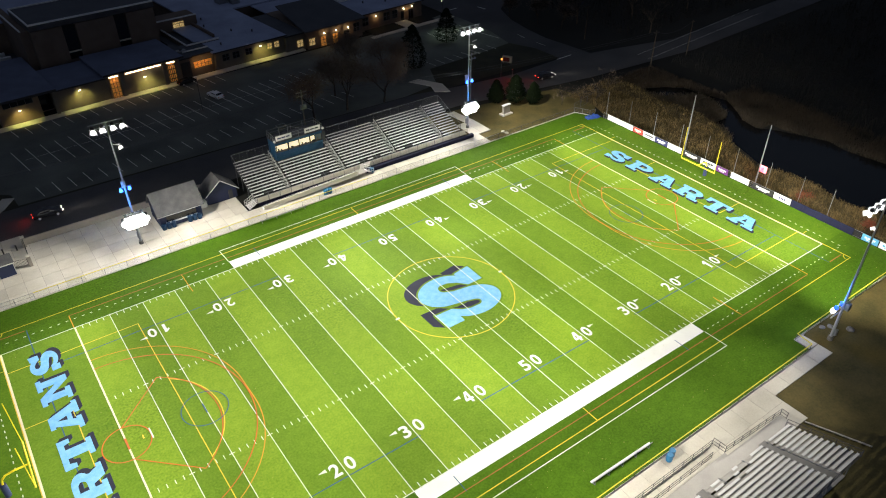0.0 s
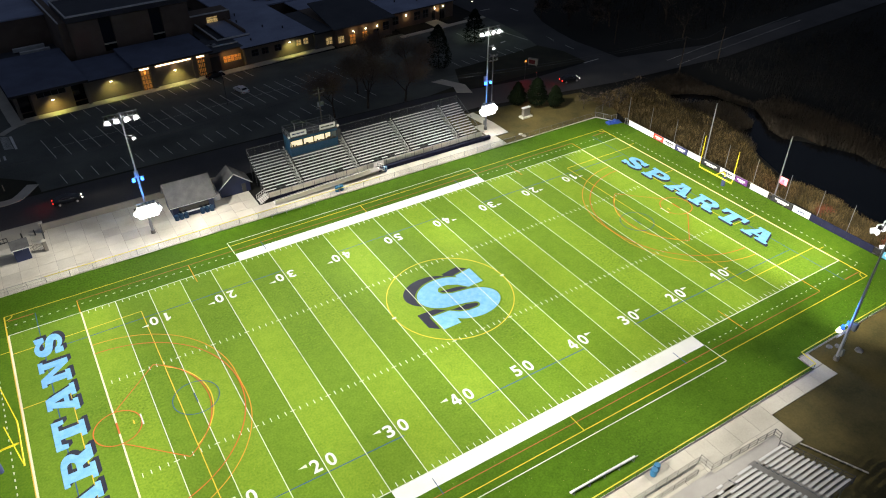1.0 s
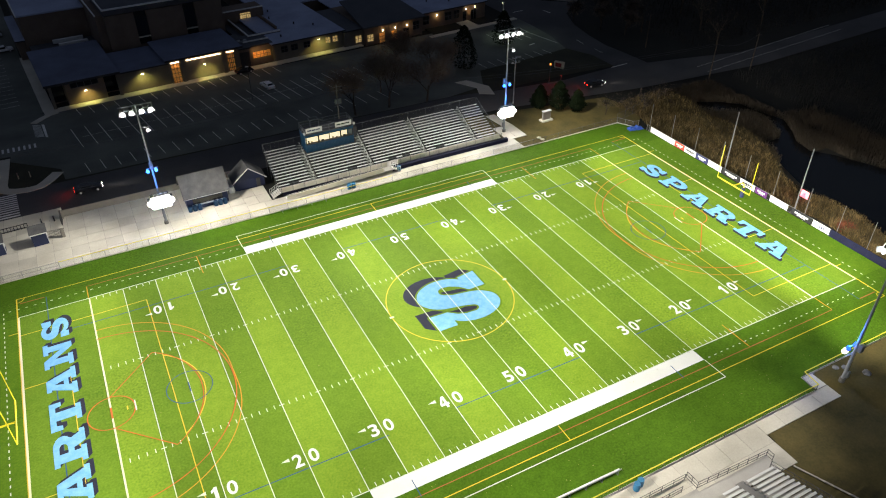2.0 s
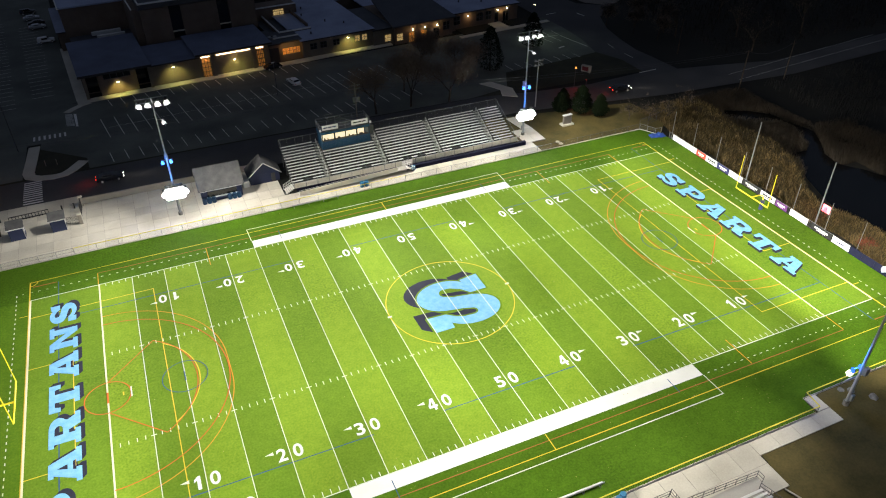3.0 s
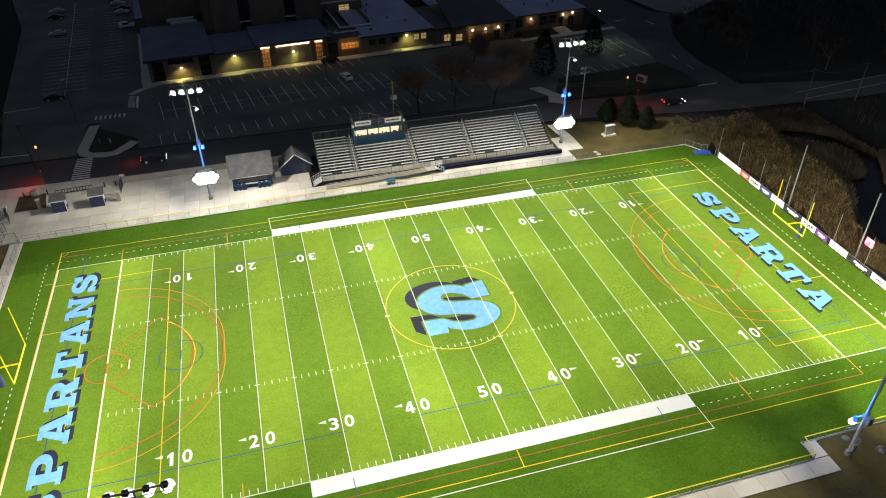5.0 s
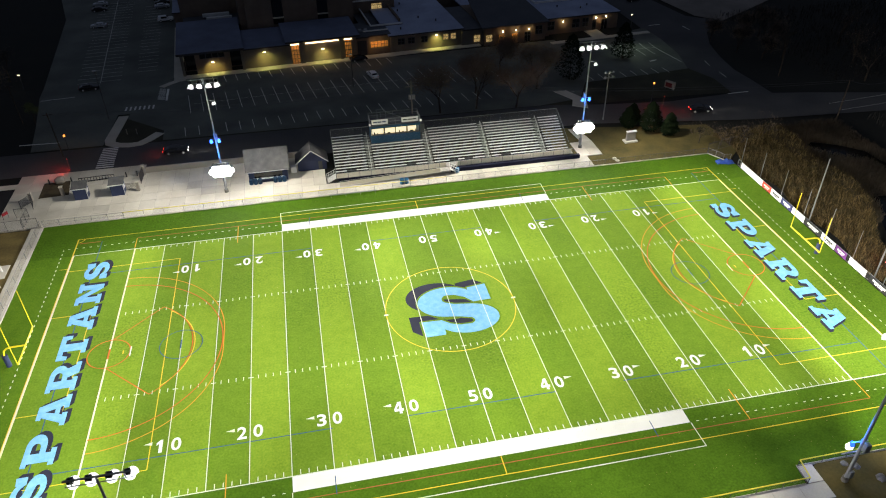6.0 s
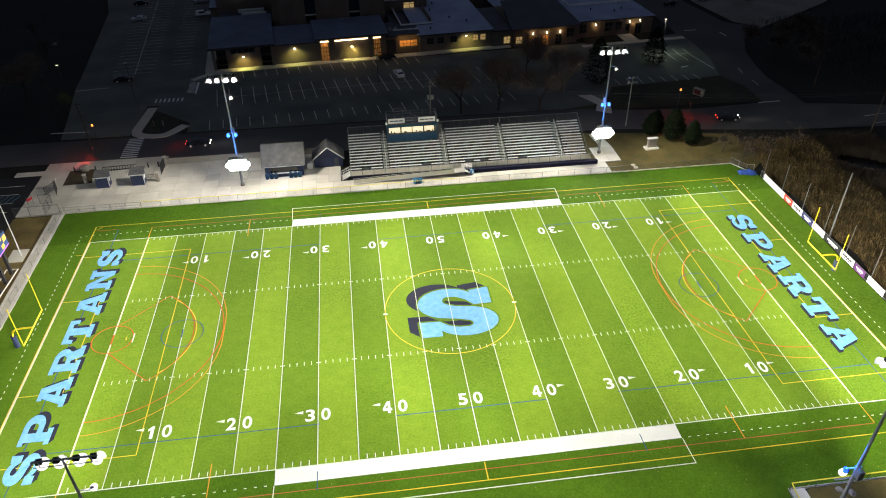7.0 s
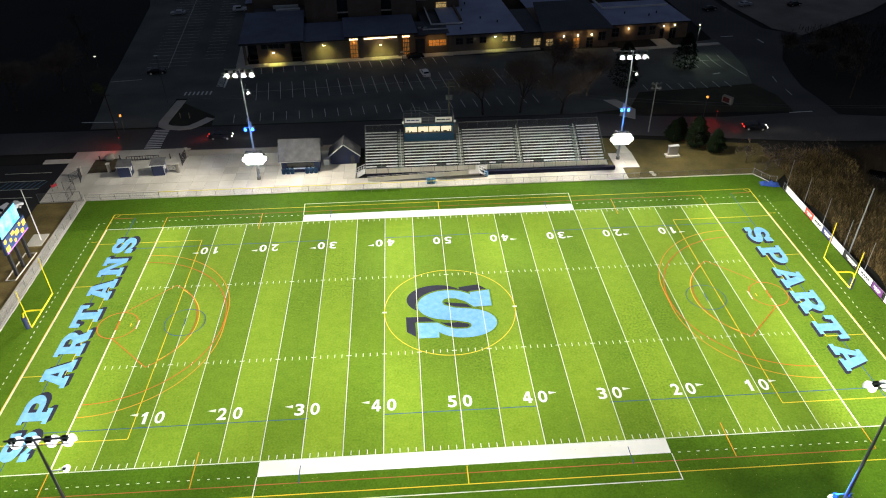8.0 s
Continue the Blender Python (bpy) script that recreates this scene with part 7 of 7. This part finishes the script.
for a, b in (((3.5, 51.5, 12.3), (91.9, 42.5, 8.4)), ((3.5, 51.5, 11.6), (91.9, 42.5, 8.0)), ((3.5, 51.5, 12.3), (-64.0, 60.6, 8.8)), ((3.5, 51.5, 11.6), (-64.0, 60.6, 8.4)), ((91.9, 42.5, 8.4), (105.2, 42.4, 8.4))):
    pts = [Vector(a).lerp(Vector(b), k / 14) - Vector((0, 0, 5.6 * (k / 14) * (1 - k / 14))) for k in range(15)]
    tagged(mesh_ob("overhead_cable", tube(bmesh.new(), pts, 0.022), M["steel"]), "thin dark overhead cable sagging between poles", "cable", "overhead cables")
for x, y, h in ((71.6, 101.4, 8.2), (-5.0, 86.0, 8.0), (-83.2, 105.6, 3.6), (-58.9, 79.1, 11.0)):
    ob = empty("lot_lamp", pose(x, y, zg(y) - 0.1), "slim dark car park lamp post", "lamp post", "car park lamps")
    part("pole", rod(bmesh.new(), (0, 0, 0), (0, 0, h), 0.09, 0.06, 8), M["steel"], ob)
    part("shade", boxes((-0.45, -0.16, h, 0.25, 0.16, h + 0.14), bevel=0.03), M["trimwhite"], ob)
    if x > 60 or h < 4:
        part("lens", boxes((-0.4, -0.12, h - 0.04, 0.1, 0.12, h - 0.005)), M["bulb"], ob, "lit lens")
    if x > 60:
        lamp("lot_light", "SPOT", 900.0, (0.80, 1.0, 0.72), look((x - 0.2, y, zg(y) + h - 0.4), (x + 1, y - 6, zg(y))), angle=130, blend=0.8, size=0.15)
old = empty("light_pole", pose(44.2, 52.8, -0.1), "old thin pole with a cluster of unlit floodlights", "light pole", "street poles")
part("pole", rod(bmesh.new(), (0, 0, 0), (0, 0, 10.6), 0.14, 0.09, 8), M["galv"], old)
part("crossarm", boxes((-1.0, -0.05, 10.2, 1.0, 0.05, 10.3), (-1.0, -0.05, 9.2, 1.0, 0.05, 9.3)), M["galv"], old)
for dx in (-0.8, 0.0, 0.8):
    for z in (9.5, 10.5):
        part("flood_head", rod(bmesh.new(), (dx, -0.35, z), (dx, -0.05, z), 0.22, 0.14, 10), M["galv"], old)
for x, y, h in ((57.6, 58.4, 4.6), (-63.2, 62.2, 3.6)):
    ob = empty("street_lamp", pose(x, y, zg(y) - 0.1), "small roadside lamp with an orange glow", "street lamp", "street lamps")
    part("pole", rod(bmesh.new(), (0, 0, 0), (0, 0, h), 0.06, n=8), M["steel"], ob)
    part("globe", rod(bmesh.new(), (0, 0, h), (0, 0, h + 0.35), 0.22, 0.16, 10), mat("amber_globe", (1.0, 0.36, 0.07), None, 1, 0.5, emit=1.6), ob, "glowing amber globe")
    lamp("street_light", "POINT", 60.0, (1.0, 0.45, 0.12), pose(x, y, zg(y) + h + 0.7), size=0.15)
board = empty("sign_board", pose(65.6, 65.6, zg(65.6) - 0.05, 0, 0, -58), "white double-sided sign board standing on the verge", "sign")
part("body", boxes((-1.2, -0.4, 0.4, 1.2, 0.4, 1.95), bevel=0.05), M["block"], board)
part("side_panel", boxes((-0.9, -0.43, 0.7, 0.7, -0.405, 1.7)), mat("panel_maroon", (0.10, 0.012, 0.012), (0.14, 0.02, 0.02), 1, 0.7, fine=5), board, "dark red panel")
for wx in (-1.0, 1.0):
    part("post", boxes((wx - 0.1, -0.1, 0, wx + 0.1, 0.1, 0.4)), M["steel"], board)
mon = empty("monument", pose(45.6, 42.2, -0.1, 0, 0, 3), "pale stone monument slab on a plinth", "monument")
part("plinth", boxes((-1.35, -0.7, 0, 1.35, 0.7, 0.35), bevel=0.03), M["concrete"], mon)
part("slab", boxes((-0.95, -0.28, 0.35, 0.95, 0.28, 2.1), bevel=0.04), M["block"], mon)
part("cap", boxes((-1.05, -0.36, 2.1, 1.05, 0.36, 2.28), bevel=0.03), M["trimwhite"], mon)
for x, y in ((39.8, 36.2), (40.0, 35.3)):
    tagged(mesh_ob("valve_box", rod(bmesh.new(), (x, y, -0.2), (x, y, 0.0), 0.45, 0.42, 12), M["concrete"]), "round concrete valve cover in the grass", "valve cover", "valve covers")
sign = empty("lit_sign", pose(64.5, -6.6, -0.3), "red glowing sign on posts among the reeds", "sign")
part("post", rods(((0, -0.6, 0), (0, -0.6, 2.4)), ((0, 0.6, 0), (0, 0.6, 2.4)), r=0.06), M["steel"], sign)
part("face", boxes((-0.12, -0.75, 2.0, 0.0, 0.75, 3.3), bevel=0.03), mat("sign_face", (1.0, 0.05, 0.09), (1.0, 0.35, 0.42), 0.8, 0.5, emit=1.6, fine=1), sign, "glowing red sign face")
lamp("sign_light", "POINT", 160.0, (1.0, 0.05, 0.05), pose(64.0, -6.6, 2.4), size=0.3)

# ---- water, reeds, trees ----
POND = [(78.3, 13.6), (73.5, 5), (70.6, -2), (69, -11), (69, -17), (70.5, -24), (72.5, -45), (90, -62), (112, -50), (101, -28), (89.4, -16.7), (88.5, -9), (89.6, -5.3), (88, -1.4), (85.8, 3.5), (83.2, 6.9), (84.2, 11), (86.9, 14.2), (90, 19), (88.5, 25), (88.2, 28.7), (85, 32), (80.4, 34.4), (77.8, 32.4), (77.6, 30.4), (82.2, 26.7), (86, 24), (85.6, 19.5), (82.4, 13.4)]
tagged(mesh_ob("water", sheet(POND, -0.27), M["water"]), "still black pond behind the reeds", "pond", kind="structure")


def in_pond(x, y):
    inside = False
    for (ax, ay), (bx, by) in zip(POND, POND[1:] + POND[:1]):
        if (ay > y) != (by > y) and x < ax + (y - ay) * (bx - ax) / (by - ay):
            inside = not inside
    return inside


def blades(name, n, where, h0, h1, w, material, label, seed):
    """Standing blades, each a bent strip of two quads."""
    rng = np.random.default_rng(seed)
    vs, fs = [], []
    while len(fs) < 2 * n:
        x, y = where(rng)
        k = noise.noise(Vector((x * 0.16, y * 0.16, 1.0)))
        if k < rng.uniform(-0.75, 0.15) or in_pond(x, y):
            continue
        h = rng.uniform(h0, h1) * (1 + 0.25 * k)
        a, l = rng.uniform(0, math.pi), rng.uniform(0, 2 * math.pi)
        dx, dy = w * math.cos(a), w * math.sin(a)
        bx, by = 0.35 * h * math.cos(l) * rng.uniform(0, 1), 0.35 * h * math.sin(l) * rng.uniform(0, 1)
        b = len(vs)
        z = -0.3
        vs += [(x - dx, y - dy, z), (x + dx, y + dy, z), (x - dx * 0.9 + bx * 0.35, y - dy * 0.9 + by * 0.35, z + h * 0.6), (x + dx * 0.9 + bx * 0.35, y + dy * 0.9 + by * 0.35, z + h * 0.6), (x - dx * 1.3 + bx, y - dy * 1.3 + by, z + h), (x + dx * 1.3 + bx, y + dy * 1.3 + by, z + h)]
        fs += [(b, b + 1, b + 3, b + 2), (b + 2, b + 3, b + 5, b + 4)]
    me = bpy.data.meshes.new(name)
    me.from_pydata(vs, [], fs)
    me.materials.append(material)
    return tagged(new(name, me), label, "reeds", kind="stuff")


def strip_(rng):
    """A narrow belt along the pond that widens to a broad bed at the corner."""
    while True:
        y = rng.uniform(-48, 41)
        k = min(1.0, max(0.0, y / 13.0))
        w = 5.2 + 8.0 * k * k * (3 - 2 * k)
        x = 63.2 + w * rng.random() ** 1.15 + 0.8 * math.sin(y * 0.4)
        if rng.random() * 14 < w + 4:
            return x, y


blades("reeds", 100000, strip_, 0.4, 1.9, 0.021, M["reed"], "tall dry brown reeds beyond the end fence", 5)
# near-black: the dark beyond the floodlights is put into this colour
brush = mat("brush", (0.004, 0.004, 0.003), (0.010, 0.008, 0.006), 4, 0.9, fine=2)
# dimmer than the reeds, the floodlights' falloff put into the colour
bank = mat("bank_brush_dim", (0.013, 0.010, 0.006), (0.034, 0.024, 0.013), 3, 0.9, fine=2)
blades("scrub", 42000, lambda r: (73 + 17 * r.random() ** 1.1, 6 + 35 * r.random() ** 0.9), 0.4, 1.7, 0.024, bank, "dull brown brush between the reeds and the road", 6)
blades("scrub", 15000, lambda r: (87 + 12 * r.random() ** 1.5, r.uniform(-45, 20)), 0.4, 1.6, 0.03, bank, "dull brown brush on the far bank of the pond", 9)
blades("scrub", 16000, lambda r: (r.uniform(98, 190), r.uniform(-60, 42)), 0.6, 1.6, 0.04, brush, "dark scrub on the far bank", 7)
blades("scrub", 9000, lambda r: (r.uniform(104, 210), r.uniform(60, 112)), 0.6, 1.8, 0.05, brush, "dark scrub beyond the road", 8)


def conifer(x, y, h, r, seed, label):
    rng = random.Random(seed)
    ob = empty("conifer", pose(x, y, zg(y) - 0.15), label, "tree", "conifers")
    part("trunk", rod(bmesh.new(), (0, 0, 0), (0, 0, h * 0.95), 0.18, 0.03, 8), M["bark"], ob)
    vs, fs = [], []
    for i in range(4200):
        t = rng.random() ** 0.75
        z = h * (0.06 + 0.94 * t)
        rad = r * (1 - t) ** 0.6 * min(1.0, 0.55 + 2.2 * t) * (0.72 + 0.38 * rng.random()) * (1 + 0.12 * math.sin(z * 5.0)) + 0.05
        a = rng.random() * 2 * math.pi
        rad *= 1 + 0.14 * math.sin(a * 3 + seed)
        c = Vector((rad * math.cos(a), rad * math.sin(a), z))
        out = Vector((math.cos(a), math.sin(a), -0.35)).normalized() * rng.uniform(0.18, 0.34)
        side = Vector((-math.sin(a), math.cos(a), rng.uniform(-0.5, 0.5))) * rng.uniform(0.08, 0.17)
        b = len(vs)
        vs += [tuple(c - out * 0.6 - side), tuple(c - out * 0.6 + side), tuple(c + out)]
        fs.append((b, b + 1, b + 2))
    me = bpy.data.meshes.new("crown")
    me.from_pydata(vs, [], fs)
    me.materials.append(M["needle"])
    crown = new("crown", me)
    crown.parent = ob


conifer(47.9, 48.4, 4.6, 1.9, 1, "dark green conifer beside the monument")
conifer(51.4, 46.0, 6.3, 2.4, 2, "broad dark green conifer, the tallest of three")
conifer(54.2, 43.2, 4.9, 1.8, 3, "narrow dark conifer by the field corner")
conifer(64.8, 90.2, 9.5, 3.2, 5, "tall dark conifer standing in the car park")
conifer(46.3, 78.7, 11.0, 3.7, 6, "tall broad dark evergreen at the edge of the car park")
conifer(49.6, 50.4, 4.2, 1.7, 4, "dark conifer behind its neighbours")


def bare_tree(x, y, h, seed, label, tone=None, leaves=0, leaf_mat=None, twigs=0):
    rng = random.Random(seed)
    ob = empty("bare_tree", pose(x, y, zg(y) - 0.3), label, "tree", "bare trees")
    bm = bmesh.new()
    tips = []

    def grow(p, d, ln, r, depth):
        q = p + d * ln
        rod(bm, p, q, r, r * 0.65, 5 if depth < 2 else 3)
        if depth >= 4:
            tips.append(q)
            return
        for _ in range(3 if depth < 3 else 2):
            e = (d + Vector((rng.uniform(-1, 1), rng.uniform(-1, 1), rng.uniform(-0.25, 0.7))) * 0.78).normalized()
            grow(p.lerp(q, rng.uniform(0.6, 1.0)), e, ln * rng.uniform(0.6, 0.85), r * 0.55, depth + 1)

    grow(Vector((0, 0, 0)), Vector((rng.uniform(-0.1, 0.1), rng.uniform(-0.1, 0.1), 1)).normalized(), h * 0.32, h * 0.022, 0)
    part("trunk", bm, tone or M["bark"], ob, "bare branching trunk")
    if twigs:
        vs, fs = [], []
        for _ in range(twigs):
            c = rng.choice(tips) + Vector((rng.gauss(0, 1.1), rng.gauss(0, 1.1), rng.gauss(0, 0.8)))
            e = Vector((rng.gauss(0, 1), rng.gauss(0, 1), rng.uniform(0.1, 1.4))).normalized() * rng.uniform(0.5, 1.1)
            w = Vector((rng.uniform(-1, 1), rng.uniform(-1, 1), rng.uniform(-1, 1))) * 0.028
            b = len(vs)
            vs += [tuple(c - w), tuple(c + w), tuple(c + e)]
            fs.append((b, b + 1, b + 2))
        me = bpy.data.meshes.new("crown")
        me.from_pydata(vs, [], fs)
        me.materials.append(M["twig"])
        spray = new("crown", me)
        spray.parent = ob
    if leaves:
        vs, fs = [], []
        for _ in range(leaves):
            c = rng.choice(tips) + Vector((rng.gauss(0, 0.35), rng.gauss(0, 0.35), rng.gauss(0, 0.3)))
            e = [Vector((rng.uniform(-1, 1), rng.uniform(-1, 1), rng.uniform(-1, 1))) * 0.12 for _ in range(3)]
            b = len(vs)
            vs += [tuple(c + k) for k in e]
            fs.append((b, b + 1, b + 2))
        me = bpy.data.meshes.new("crown")
        me.from_pydata(vs, [], fs)
        me.materials.append(leaf_mat or M["reed"])
        crown = new("crown", me)
        crown.parent = ob


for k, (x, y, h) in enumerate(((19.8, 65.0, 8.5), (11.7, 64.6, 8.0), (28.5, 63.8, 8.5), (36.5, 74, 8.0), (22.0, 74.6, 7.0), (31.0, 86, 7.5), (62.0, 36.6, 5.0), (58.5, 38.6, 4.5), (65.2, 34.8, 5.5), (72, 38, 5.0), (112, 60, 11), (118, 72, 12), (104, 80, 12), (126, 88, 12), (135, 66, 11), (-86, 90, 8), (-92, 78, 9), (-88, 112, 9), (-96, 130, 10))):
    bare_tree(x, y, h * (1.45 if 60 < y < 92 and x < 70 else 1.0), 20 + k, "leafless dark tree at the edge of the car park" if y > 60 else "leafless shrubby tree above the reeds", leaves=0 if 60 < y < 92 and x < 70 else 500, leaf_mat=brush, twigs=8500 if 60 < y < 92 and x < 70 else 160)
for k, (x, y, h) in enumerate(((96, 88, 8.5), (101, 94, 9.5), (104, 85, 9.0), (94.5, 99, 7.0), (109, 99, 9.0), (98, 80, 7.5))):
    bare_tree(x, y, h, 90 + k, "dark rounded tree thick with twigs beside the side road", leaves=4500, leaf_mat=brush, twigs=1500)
rust = mat("rust_leaves", (0.13, 0.030, 0.015), (0.20, 0.055, 0.022), 1, 0.85, fine=3)
for k, (x, y) in enumerate(((63.8, -15.5), (63.8, -26.5))):
    bare_tree(x, y, 2.6, 60 + k, "small shrub with rust-red leaves in the reeds", leaves=900, leaf_mat=rust)
olive = mat("olive_leaves", (0.07, 0.09, 0.02), (0.10, 0.12, 0.03), 1, 0.85, fine=3)
bare_tree(-74.4, 81.3, 5.0, 77, "low olive green bush by the road", leaves=1200, leaf_mat=olive)

# ---- fallen leaves on the turf ----
rng = np.random.default_rng(31)
vs, fs = [], []
for _ in range(520):
    x, y = rng.uniform(-58, 60), rng.uniform(-33.5, 33.0)
    if rng.random() < 0.5:
        y = -33.5 + 12 * rng.random() ** 1.6
    a, r = rng.uniform(0, 6.28), rng.uniform(0.03, 0.07)
    b = len(vs)
    vs += [(x + r * math.cos(a + q) * (1.0 if k % 2 == 0 else 0.55), y + r * math.sin(a + q) * (1.0 if k % 2 == 0 else 0.55), 0.035 + 0.012 * (k % 3)) for k, q in enumerate((0, 1.2, 2.0, 3.14, 4.3, 5.1))]
    fs.append(tuple(range(b, b + 6)))
me = bpy.data.meshes.new("leaf_litter")
me.from_pydata(vs, [], fs)
me.materials.append(mat("fallen_leaf", (0.30, 0.22, 0.09), (0.46, 0.38, 0.18), 1.0, 0.8, fine=3))
tagged(new("leaf_litter", me), "scattered pale dry leaves on the turf", "leaves", kind="stuff")
